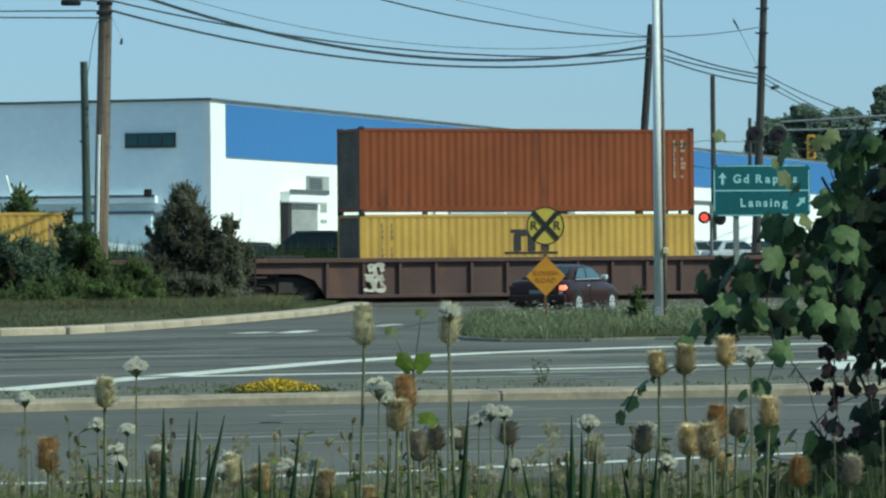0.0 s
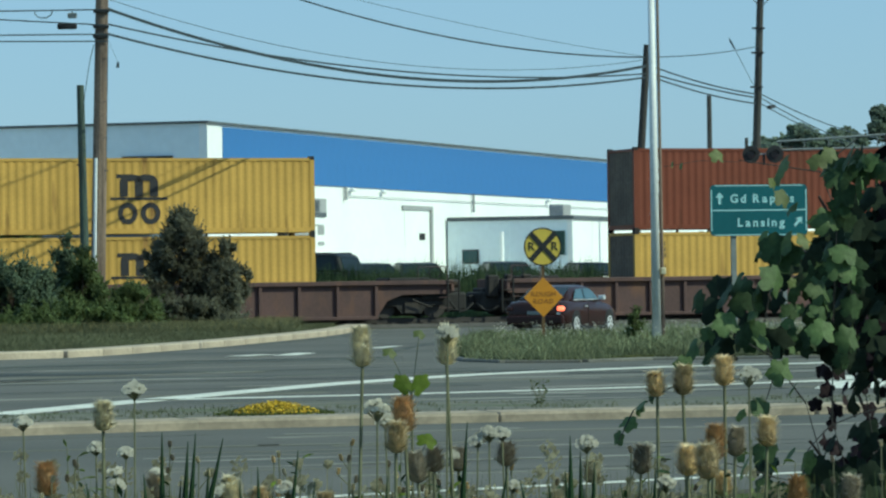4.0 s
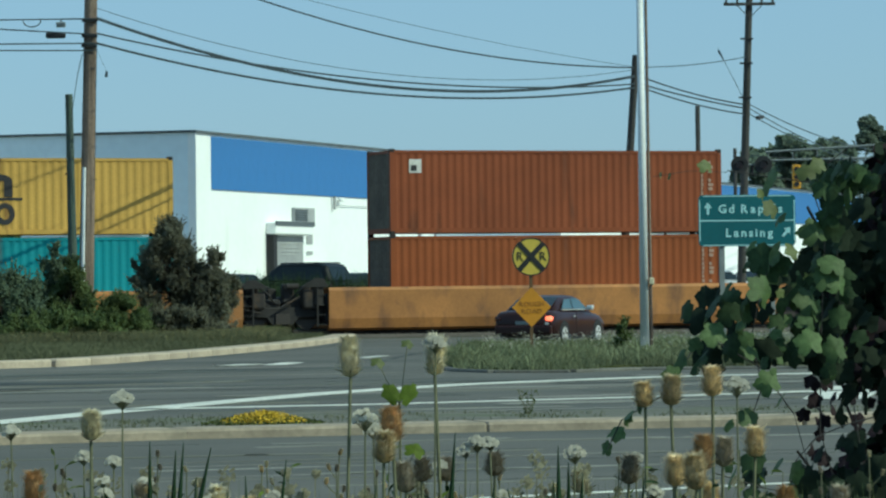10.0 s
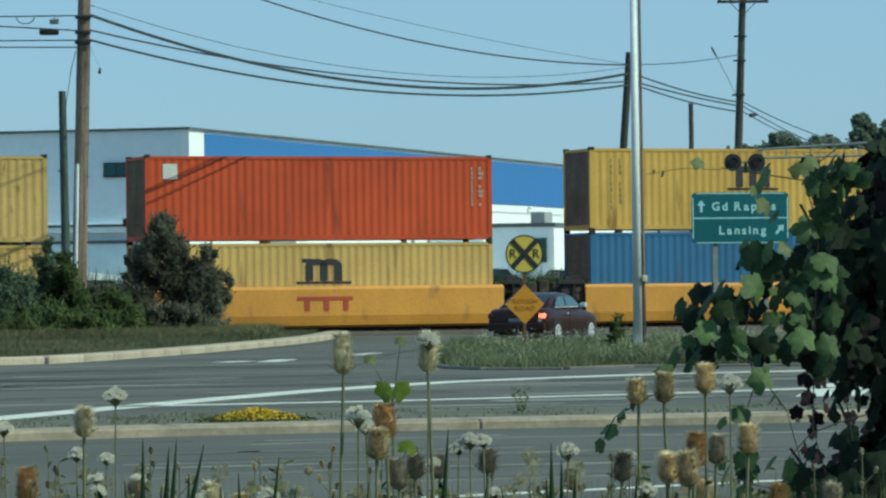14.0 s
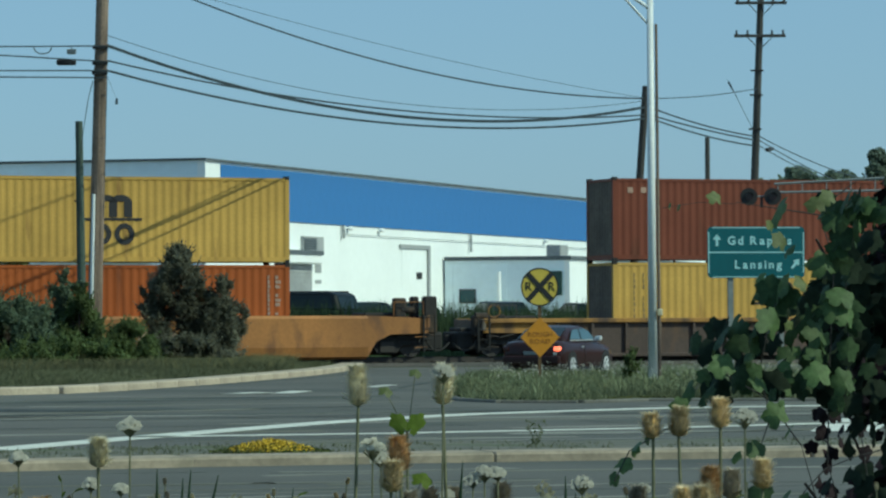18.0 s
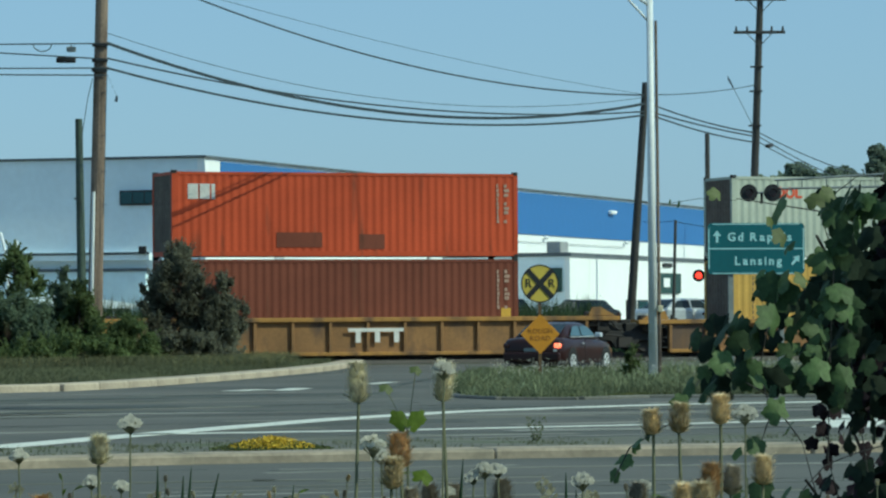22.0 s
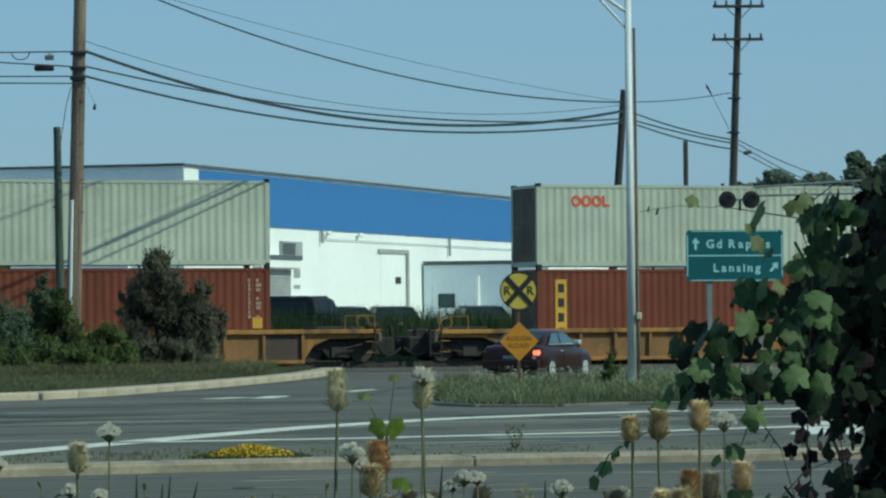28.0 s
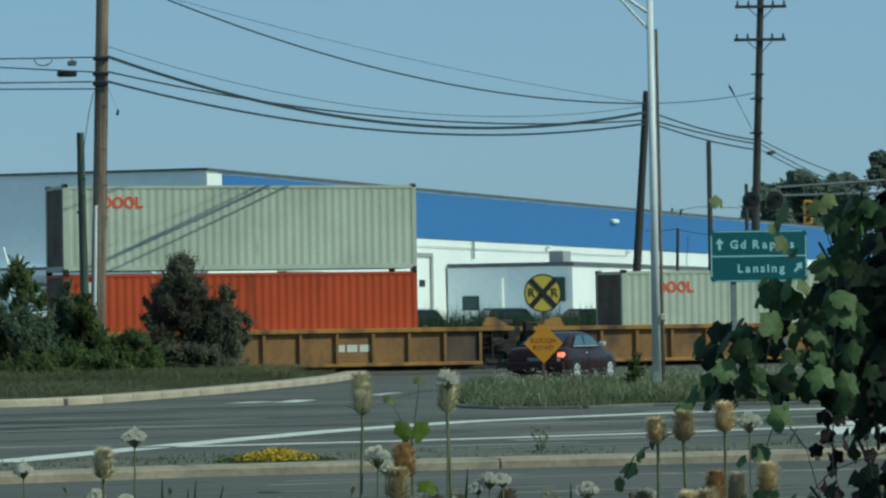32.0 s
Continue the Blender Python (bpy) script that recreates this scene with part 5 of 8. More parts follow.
def container(colour, h, marks, low, L=CONT_L):
    c = BOX[colour]
    where = "riding low in a well car" if low else "stacked on another container"
    th = thing("shipping_container", pose(0, 0, 0), f"{COLOURS[colour]} corrugated steel shipping container {where}", "shipping container", "containers on the train")
    tag = f"|{h}|{L}"
    W = CONT_W
    g = 0.055                                           # castings stand proud of the frame
    z0, z1 = g, h - g
    hang("side_panel", cached("side_panel" + tag, lambda: corrugated(L - 0.30, z0 + 0.16, z1 - 0.10, -W / 2 + 0.012, 0.017, 0.278), c), th)
    hang("side_panel", cached("back_side_panel" + tag, lambda: corrugated(L - 0.30, z0 + 0.16, z1 - 0.10, W / 2 - 0.048, 0.036, 0.278), c), th)

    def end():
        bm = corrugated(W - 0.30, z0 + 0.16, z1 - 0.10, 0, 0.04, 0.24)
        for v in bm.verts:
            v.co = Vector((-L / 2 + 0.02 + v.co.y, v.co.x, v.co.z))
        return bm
    # the end's shade is in its dark colour, whatever paint the box has
    hang("end_panel", cached("end_panel" + tag, end, M_ENDDARK), th, "dark end wall, shade put in its colour")

    for s in (-1, 1):
        hang("door", cached(f"door{s}" + tag, lambda: bx(L / 2 - 0.07, L / 2 - 0.02, min(0.008 * s, s * (W / 2 - 0.15)), max(0.008 * s, s * (W / 2 - 0.15)), z0 + 0.16, z1 - 0.10), c), th)
    lock = cached("locking_bar" + tag, lambda: rb((L / 2 + 0.005, 0, z0 + 0.1), (L / 2 + 0.005, 0, z1 - 0.05), 0.02, n=6), M_GALV)
    for yy in (-0.8, -0.35, 0.35, 0.8):
        hang("locking_bar", lock, th, "", pose(0, yy, 0))
    hang("roof", cached("roof" + tag, lambda: bx(-L / 2 + 0.1, L / 2 - 0.1, -W / 2 + 0.06, W / 2 - 0.06, z1 - 0.05, z1 - 0.02), c), th)
    hang("floor", cached("floor" + tag, lambda: bx(-L / 2 + 0.1, L / 2 - 0.1, -W / 2 + 0.06, W / 2 - 0.06, z0 + 0.02, z0 + 0.14), M_DARK), th)
    for s in (-1, 1):
        hang("top_rail", cached(f"top_rail{s}" + tag, lambda: bx(-L / 2 + 0.15, L / 2 - 0.15, min(s * (W / 2 - 0.06), s * W / 2), max(s * (W / 2 - 0.06), s * W / 2), z1 - 0.10, z1), c), th)
        hang("bottom_rail", cached(f"bottom_rail{s}" + tag, lambda: bx(-L / 2 + 0.15, L / 2 - 0.15, min(s * (W / 2 - 0.07), s * W / 2), max(s * (W / 2 - 0.07), s * W / 2), z0, z0 + 0.16), c), th)
    post = cached("corner_post" + tag, lambda: bx(-0.075, 0.075, -0.075, 0.075, 0.118, h - 0.118), c)
    cast = cached("corner_casting", lambda: bevel(bx(-0.089, 0.089, -0.081, 0.081, 0, 0.118), 0.008), M_DARK)
    for sx in (-1, 1):
        hang("end_rail", cached(f"end_rail{sx}" + tag, lambda: bx(min(sx * (L / 2 - 0.07), sx * L / 2), max(sx * (L / 2 - 0.07), sx * L / 2), -W / 2 + 0.15, W / 2 - 0.15, z1 - 0.10, z1), c), th)
        hang("end_rail", cached(f"low_end_rail{sx}" + tag, lambda: bx(min(sx * (L / 2 - 0.07), sx * L / 2), max(sx * (L / 2 - 0.07), sx * L / 2), -W / 2 + 0.15, W / 2 - 0.15, z0, z0 + 0.16), c), th)
        for sy in (-1, 1):
            hang("corner_post", post, th, "", pose(sx * (L / 2 - 0.076), sy * (W / 2 - 0.076), 0))
            hang("corner_casting", cast, th, "", pose(sx * (L / 2 - 0.089), sy * (W / 2 - 0.081), 0))
            hang("corner_casting", cast, th, "", pose(sx * (L / 2 - 0.089), sy * (W / 2 - 0.081), h - 0.118))
    add_marks(th, marks, L, h, -W / 2 + 0.010)
    return th


def bogie(parent, x):
    bg = hang("bogie", cached("bogie", lambda: bx(-0.25, 0.25, -0.9, 0.9, 0.55, 0.85), M_DARK), parent, "grimy two-axle bogie", pose(x, 0, 0))
    wheel = cached("wheel", lambda: rod(rod(bmesh.new(), (0, -0.07, 0), (0, 0.07, 0), 0.42, n=24), (0, -0.09, 0), (0, 0.09, 0), 0.16, n=12), M_WHEEL)
    frame_ = cached("side_frame", lambda: bevel(outline([(-1.2, 0.70), (-1.2, 0.90), (-0.6, 1.0), (0.6, 1.0), (1.2, 0.90), (1.2, 0.70), (0.55, 0.66), (0.35, 0.40), (-0.35, 0.40), (-0.55, 0.66)], -0.06, 0.06), 0.02), M_DARK)
    for sy in (-1, 1):
        hang("side_frame", frame_, bg, "", pose(0, sy * 0.98, 0))
        for sx in (-0.89, 0.89):
            hang("wheel", wheel, bg, "", pose(sx, sy * 0.76, 0.69))
        hang("spring_set", cached("spring_set", lambda: bx(-0.25, 0.25, -0.1, 0.1, 0.45, 0.8), M_WHEEL), bg, "", pose(0, sy * 1.0, 0))
    for sx in (-0.89, 0.89):
        hang("axle", cached("axle", lambda: rb((0, -0.7, 0.69), (0, 0.7, 0.69), 0.08, n=10), M_DARK), bg, "", pose(sx, 0, 0))
    return bg


def scrawl(seed, x, z, w, h, y):
    """One sprayed letter-like loop: a ribbon of paint that bends at random."""
    r_ = random.Random(seed)
    cx, cz, a0 = x + w / 2, z + h / 2, r_.choice((0.6, 2.2, 3.6, 5.0))
    turn = r_.uniform(4.0, 6.1)
    loops = [[Vector((cx + 0.40 * w * math.copysign(abs(math.cos(a0 + turn * i / 16)) ** 0.6, math.cos(a0 + turn * i / 16)), cz + 0.42 * h * math.copysign(abs(math.sin(a0 + turn * i / 16)) ** 0.6, math.sin(a0 + turn * i / 16)))) for i in range(17)]]
    k = r_.uniform(-0.25, 0.25)
    loops.append([Vector((cx + w * (k + 0.25 * (i / 5 - 0.5)), cz + h * (0.42 - 0.5 * i / 5))) for i in range(6)])
    bm = bmesh.new()
    for n_, path in enumerate(loops):
        prev = None
        for i, q_ in enumerate(path):
            d = (path[min(i + 1, len(path) - 1)] - path[max(i - 1, 0)]).normalized()
            s = Vector((-d.y, d.x)) * (0.062 + 0.02 * math.sin(i * 0.9 + seed))
            row = [bm.verts.new((q_.x + e * s.x, y - 0.0003 * i - 0.006 * n_, q_.y + e * s.y)) for e in (-1, 1)]
            if prev:
                bm.faces.new((prev[0], row[0], row[1], prev[1]))
            prev = row
    return bm


# strokes of the sprayed block letters, one to a bay, in shares of its width and height
BLOCKY = [[(0.05, 1, 0.84, 1), (0.05, 0.28, 0.55, 0.84), (0.05, 1, 0.42, 0.55), (0.8, 1, 0.16, 0.42), (0, 1, 0, 0.16)],
          [(0, 0.18, 0.17, 1), (0.82, 1, 0.17, 1), (0, 1, 0, 0.17), (0.42, 0.66, 0.42, 0.82)],
          [(0, 0.20, 0.17, 0.84), (0, 1, 0, 0.17), (0, 1, 0.84, 1), (0.5, 0.72, 0.36, 0.70)],
          [(0, 0.20, 0, 1), (0.20, 0.5, 0.42, 0.58), (0.5, 0.74, 0.56, 0.8), (0.74, 1, 0.74, 1), (0.5, 0.74, 0.2, 0.44), (0.74, 1, 0, 0.26)],
          [(0, 1, 0.84, 1), (0, 0.2, 0.56, 0.84), (0, 1, 0.42, 0.56), (0.8, 1, 0.16, 0.42), (0, 0.95, 0, 0.16)],
          [(0.3, 0.52, 0.30, 1), (0.3, 0.52, 0, 0.17)]]


def ladder(x, w, y, z0, z1):
    """Two uprights and their rungs."""
    bm = bmesh.new()
    for k in (-1, 1):
        box(bm, x + k * w - 0.025, x + k * w + 0.025, y - 0.03, y + 0.03, z0, z1)
    n = max(3, round((z1 - z0) / 0.30))
    for q in range(n):
        rod(bm, (x - w, y, z0 + 0.08 + (z1 - z0 - 0.16) * q / (n - 1)), (x + w, y, z0 + 0.08 + (z1 - z0 - 0.16) * q / (n - 1)), 0.018, n=6)
    return bm


def tube(pts, r):
    """A hose along a bent line, as one skin."""
    bm = bmesh.new()
    line = [Vector(p) for p in rounded([tuple(p) for p in pts], 2)]
    prev = None
    for i, p in enumerate(line):
        d = (line[min(i + 1, len(line) - 1)] - line[max(i - 1, 0)]).normalized()
        u_ = d.cross(Vector((0, 1, 0.05))).normalized()
        v_ = d.cross(u_)
        ring = [bm.verts.new(p + r * (math.cos(1.0472 * k) * u_ + math.sin(1.0472 * k) * v_)) for k in range(6)]
        if prev:
            for k in range(6):
                bm.faces.new((prev[k], prev[(k + 1) % 6], ring[(k + 1) % 6], ring[k]))
        prev = ring
    return bm


def gear_heap(seed, x0, x1, top, tall=0.30):
    """Frame, boxes, reservoir and rod of the brake gear crowded on an end platform."""
    r_ = random.Random(seed)
    out = [bevel(bx(x0, x1, -0.5, 0.6, 0.45, top - 0.3), 0.05)]
    for q in range(3):
        x, w, hgt = x0 + (x1 - x0) * (q + r_.uniform(0.2, 0.8)) / 3, r_.uniform(0.12, 0.24), r_.uniform(0.3, 1.0) * tall
        y = r_.uniform(-1.2, -0.2)
        out.append(bevel(bx(x - w, x + w, y - 0.15, y + 0.15, top - 0.62, top - 0.1 + hgt), 0.05))
    x, z = r_.uniform(x0 + 0.2, x1 - 0.2), r_.uniform(top - 0.2, top + tall * 0.4)
    out.append(rb((x - 0.22, -1.1, z), (x + 0.22, -1.1, z), r_.uniform(0.10, 0.16), n=12))
    x, z = r_.uniform(x0, x1), top - 0.65
    out.append(rb((x - 0.35, -1.28, z), (x + 0.35, -1.25, z + r_.uniform(-0.3, 0.4)), 0.035, n=6))
    return out


def well_car(style, material, top, left, right, joint_l, joint_r, marks, i_seed=0):
    """A well car round the origin: its ends reach left and right; a joint shares its bogie with the neighbour."""
    c = CARS[material]
    th = thing("well_car", pose(0, 0, 0), {"brown": "dark brown ribbed steel well car", "umber": "umber ribbed steel well car with an ochre top chord", "rust": "rust-orange smooth-sided well car", "yellow": "yellow smooth-sided well car", "ochre": "weathered yellow ribbed steel well car"}[material] + (" with painted scrawls" if "spray" in marks else ""), "railway wagon", "well cars of the train")
    wl, wr = (-left + (1.5 if joint_l else 3.65)), (right - (1.5 if joint_r else 3.65))
    el, er = (-left + (0.34 if joint_l else 1.0)), (right - (0.34 if joint_r else 1.0))
    y0 = -1.42
    if style == "ribbed":
        for s in (-1, 1):
            def yy(a, b):
                return (min(s * a, s * b), max(s * a, s * b))
            pc = CARS["panel"] if material == "ochre" else c
            part("side_plate", bx(wl, wr, *yy(1.28, 1.31), 0.34, top - 0.14), pc, th)
            part("top_chord", bevel(bx(el, er, *yy(1.25, 1.46), top - 0.15, top), 0.015), CARS["ochre"] if material != "brown" else c, th, "lighter worn top chord" if material != "brown" else "")
            part("bottom_chord", bevel(bx(wl, wr, *yy(1.25, 1.44), 0.24, 0.36), 0.015), c, th)
            n = max(8, round((wr - wl) / 1.32))
            rib = mesh_of(bevel(bx(-0.055, 0.055, *yy(1.31, 1.42), 0.36, top - 0.152), 0.012), "rib", pc)
            for i in range(n + 1):
                hang("rib", rib, th, "", pose(wl + 0.06 + (wr - wl - 0.12) * i / n, 0, 0))
            if material in ("ochre", "umber"):
                step = (wr - wl - 0.12) / n
                for a in (wl + 0.12, wr - step):
                    part("end_panel", bx(a, a + step - 0.12, *yy(1.312, 1.318), 0.365, top - 0.155), CARS["umber"], th, "grimy dark end panel")
            for e, sg in ((el, 1), (er, -1)):
                w0 = wl if sg > 0 else wr
                if abs(w0 - e) > 1.5:
                    pts = [(e, top - 0.16), (w0, top - 0.16), (w0, 0.34), (w0 - sg * 0.35, 0.85), (w0 - sg * 0.9, 1.06), (e, 1.08)]
                    part("end_gusset", outline(pts, *yy(1.27, 1.31)), CARS["ochre"] if material == "umber" else c, th)
    else:
        prof = [(-1.43, 0.62), (-1.36, 0.34), (-1.20, 0.26), (-1.20, 0.22), (-1.40, 0.30), (-1.475, 0.62), (-1.475, top - 0.10), (-1.40, top), (-1.26, top), (-1.26, top - 0.05), (-1.43, top - 0.12)]
        for s in (-1, 1):
            bm = bmesh.new()
            ends = []
            for x in (wl - (0 if joint_l else 0.5), wr + (0 if joint_r else 0.5)):
                ends.append([bm.verts.new((x, -s * p[0], p[1])) for p in prof])
            k = len(prof)
            for i in range(k):
                bm.faces.new((ends[0][i], ends[0][(i + 1) % k], ends[1][(i + 1) % k], ends[1][i]))
            bmesh.ops.recalc_face_normals(bm, faces=bm.faces[:])
            part("side_shell", bm, c, th)
            for e, sg in ((el, 1), (er, -1)):
                w0 = (wl - 0.5) if sg > 0 else (wr + 0.5)
                if not (joint_l if sg > 0 else joint_r):
                    pts = [(e, top - 0.1), (w0, top), (w0, 0.30), (w0 - sg * 0.3, 0.80), (w0 - sg * 0.8, 1.04), (e, 1.08)]
                    part("end_gusset", outline(pts, min(s * 1.36, s * 1.42), max(s * 1.36, s * 1.42)), c, th)
    part("well_floor", bx(wl, wr, -1.2, 1.2, 0.42, 0.56), M_DARK, th)
    for w0, e, jt, sg in ((wl, el, joint_l, -1), (wr, er, joint_r, 1)):
        x0, x1 = min(w0, e), max(w0, e)
        part("bulkhead", bx(w0 - 0.04, w0 + 0.04, -1.24, 1.24, 0.5, top - 0.2), M_DARK, th)
        if not jt:
            part("end_deck", bx(x0, x1, -1.24, 1.24, top - 0.30, top - 0.20), M_DARK, th, "grimy end platform")
            # end sills of umber and ochre cars share the shade-dark end colour
            part("end_sill", bevel(bx(e - 0.06, e + 0.06, -1.45, 1.45, top - 0.42, top - 0.02), 0.02), M_ENDDARK if material in ("umber", "ochre") else c, th)
            part("underframe", bevel(bx(min(e, e - sg * 2.7), max(e, e - sg * 2.7), -0.62, 0.62, 0.34, 1.12), 0.06), M_DARK, th, "grimy underframe gear")
            part("air_tank", rb((e - sg * 0.2, -0.95, 0.98), (e - sg * 1.0, -0.95, 0.98), 0.17, n=12), M_DARK, th)
            part("coupler", bevel(bx(min(e, e + sg * 0.95), max(e, e + sg * 0.95), -0.12, 0.12, 0.78, 1.02), 0.03), M_DARK, th)
            ring = bmesh.new()
            hoop = [[ring.verts.new(((0.21 + 0.022 * math.cos(1.0472 * k)) * math.cos(0.3927 * q), 0.022 * math.sin(1.0472 * k), (0.21 + 0.022 * math.cos(1.0472 * k)) * math.sin(0.3927 * q))) for k in range(6)] for q in range(16)]
            for q in range(16):
                for k in range(6):
                    ring.faces.new((hoop[q][k], hoop[(q + 1) % 16][k], hoop[(q + 1) % 16][(k + 1) % 6], hoop[q][(k + 1) % 6]))
            part("brake_wheel", ring, CARS["ochre"] if material in ("umber", "ochre") else M_DARK, th, "", pose(e - sg * 0.5, -1.08, top + 0.25))
            part("valve_gear", bevel(bx(min(e - sg * 0.6, e - sg * 2.1), max(e - sg * 0.6, e - sg * 2.1), -0.9, 0.5, top - 0.2, top + 0.10), 0.05), M_DARK, th)
            part("end_ladder", ladder(e + sg * 0.02, 0.20, -1.47, 0.45, top + 0.02), M_DARK, th, "dark end ladder")
            part("hose_bundle", tube([(e, -0.9, 1.0), (e + sg * 0.25, -0.95, 0.55), (e + sg * 0.6, -0.9, 0.45), (e + sg * 0.95, -0.85, 0.75)], 0.04), M_DARK, th, "black brake hoses")
            part("brake_gear", gear_heap(i_seed + (40 if sg > 0 else 60), min(e + sg * 0.55, e - sg * 1.1), max(e + sg * 0.55, e - sg * 1.1), top, 0.75 if style == "smooth" else 0.28), M_GRIME, th, "grimy brake gear on the platform")
            part("draft_gear", bevel(bx(min(e - sg * 0.3, e + sg * 0.75), max(e - sg * 0.3, e + sg * 0.75), -0.75, 0.75, 0.50, 1.12), 0.08, 2), M_DARK, th, "dark draft gear")
            for i in range(2):
                part("grab_iron", rb((e - sg * 0.1, -1.47, 0.60 + i * 0.36), (e - sg * 0.5, -1.47, 0.60 + i * 0.36), 0.014, n=5), c, th)
            part("hand_rail", rb((e - sg * 0.15, -1.35, top), (e - sg * 0.15, -1.35, top + 0.45), 0.016, n=5), c, th)
            part("hand_rail", rb((e - sg * 0.15, -1.35, top + 0.45), (e - sg * 1.2, -1.35, top + 0.45), 0.016, n=5), c, th)
            part("hand_rail", rb((e - sg * 1.2, -1.35, top), (e - sg * 1.2, -1.35, top + 0.45), 0.016, n=5), c, th)
            bogie(th, e - sg * 1.35)
        else:
            part("joint_casting", bevel(bx(min(w0, e + sg * 0.30), max(w0, e + sg * 0.30), -0.95, 0.95, 0.62, 1.28), 0.05), M_DARK, th, "grimy joint casting")
            part("step_frame", ladder(w0 + sg * 0.14, 0.24, -1.36, 0.34, top + 0.16), M_DARK, th, "dark step frame")
            part("brake_valve", bevel(bx(min(w0 + sg * 0.35, w0 + sg * 0.85), max(w0 + sg * 0.35, w0 + sg * 0.85), -1.28, -0.7, 0.95, top - 0.08), 0.08, 2), M_GRIME, th, "grimy brake valve")
            part("air_pipe", tube([(w0, -1.2, top + 0.06), (w0 + sg * 0.5, -1.15, top + 0.12), (w0 + sg * 0.95, -1.05, top - 0.10), (w0 + sg * 1.25, -1.0, top - 0.5), (w0 + sg * 1.45, -1.0, top - 0.45)], 0.035), M_DARK, th, "black air hose")
            part("brake_gear", gear_heap(i_seed + (3 if sg > 0 else 8), min(w0, w0 + sg * 1.45), max(w0, w0 + sg * 1.45), top), M_GRIME, th, "grimy brake gear")
            part("end_bracket", bevel(outline([(w0, top + 0.01), (w0 + sg * 1.0, top + 0.01), (w0 + sg * 0.85, top + 0.10), (w0 + sg * 0.45, top + 0.32), (w0 + sg * 0.15, top + 0.30)], -1.40, -1.33), 0.01), CARS["ochre"] if style == "ribbed" and material != "brown" else M_DARK, th, "end bracket")
    if joint_r:
        bogie(th, right)
    ys = -1.478 if style != "ribbed" else -1.425
    if "spray" in marks:
        for i, strokes in enumerate(BLOCKY):
            w_, h_ = 0.74, top - 0.62
            part("spray_mark", mark_boxes([(-3.70 + i * 0.94 + a * w_, -3.70 + i * 0.94 + b * w_, 0.42 + c * h_, 0.42 + d * h_) for a, b, c, d in strokes], ys - 0.006), M_SPRAY, th, "pale sprayed block letter")
    if "spray3" in marks:
        for i in range(4):
            part("spray_mark", scrawl(i + 71, -6.05 + 0.36 * (i % 2), 0.45 + 0.48 * (i // 2), 0.42, 0.46, ys - 0.008), M_SPRAY, th, "pale sprayed scrawl")
    if "spray2" in marks:
        for i in range(5):
            part("spray_mark", scrawl(i + 31, 0.12 + i * 0.66, 0.45, 0.70, 0.72, ys - 0.008), M_FADED, th, "pale sprayed scrawl")
    for kind, material_ in (("tred", M_REDM), ("twhite", M_CHALK)):
        if kind in marks:
            cx = 0.0 if kind == "tred" else 0.9
            if kind == "twhite" and style == "smooth":
                part("panel_mark", mark_boxes([(cx - 1.3, cx + 1.3, 0.74, 1.30)], ys - 0.002), M_DARK, th, "dark panel")
            z = 0.80 if style == "smooth" else 0.70
            r = [(cx - 0.98, cx + 0.98, z + 0.34, z + 0.46)] + [(cx - 0.72 + 0.68 * i, cx - 0.54 + 0.68 * i, z - 0.02, z + 0.335) for i in range(3)]
            part("lettering_bar", mark_boxes(r, ys - 0.009), material_, th, "plain block of lettering")
    if "num" in marks and style == "smooth":
        part("panel_mark", mark_boxes([(-4.3, -1.6, 0.82, 1.14)], ys - 0.002), M_DARK, th, "dark number panel")
        part("lettering_bar", mark_boxes([(-4.1 + i * 0.25, -3.98 + i * 0.25, 0.92, 1.05) for i in range(10) if i != 4], ys - 0.009), M_CHALK, th)
    if "numw" in marks:
        part("lettering_bar", mark_boxes([(-4.7 + i * 0.27, -4.52 + i * 0.27, 0.90, 1.10) for i in range(10) if i != 4], ys - 0.009), M_CHALK, th)
    if "faint" in marks:
        for i in range(4):
            part("spray_mark", scrawl(i + 57, -5.6 + i * 0.62, 0.80, 0.60, 0.50, ys - 0.008), M_FADED, th, "faint sprayed scrawl")
    if "disc" in marks:
        part("emblem", rb((-4.4, ys - 0.002, 0.85), (-4.4, ys - 0.01, 0.85), 0.52, n=28), M_GRN, th, "round green emblem")
        part("emblem", rb((-4.4, ys - 0.012, 0.85), (-4.4, ys - 0.016, 0.85), 0.38, n=28), M_YMARK, th)
        part("emblem", rb((-4.4, ys - 0.018, 0.92), (-4.4, ys - 0.022, 0.92), 0.22, n=20), M_GRN, th)
    if "numr" in marks and style == "ribbed":
        part("lettering_bar", mark_boxes([(3.1 + i * 0.44, 3.46 + i * 0.44, 0.74, 0.98) for i in range(3)], -1.315), M_CHALK, th)
    return th


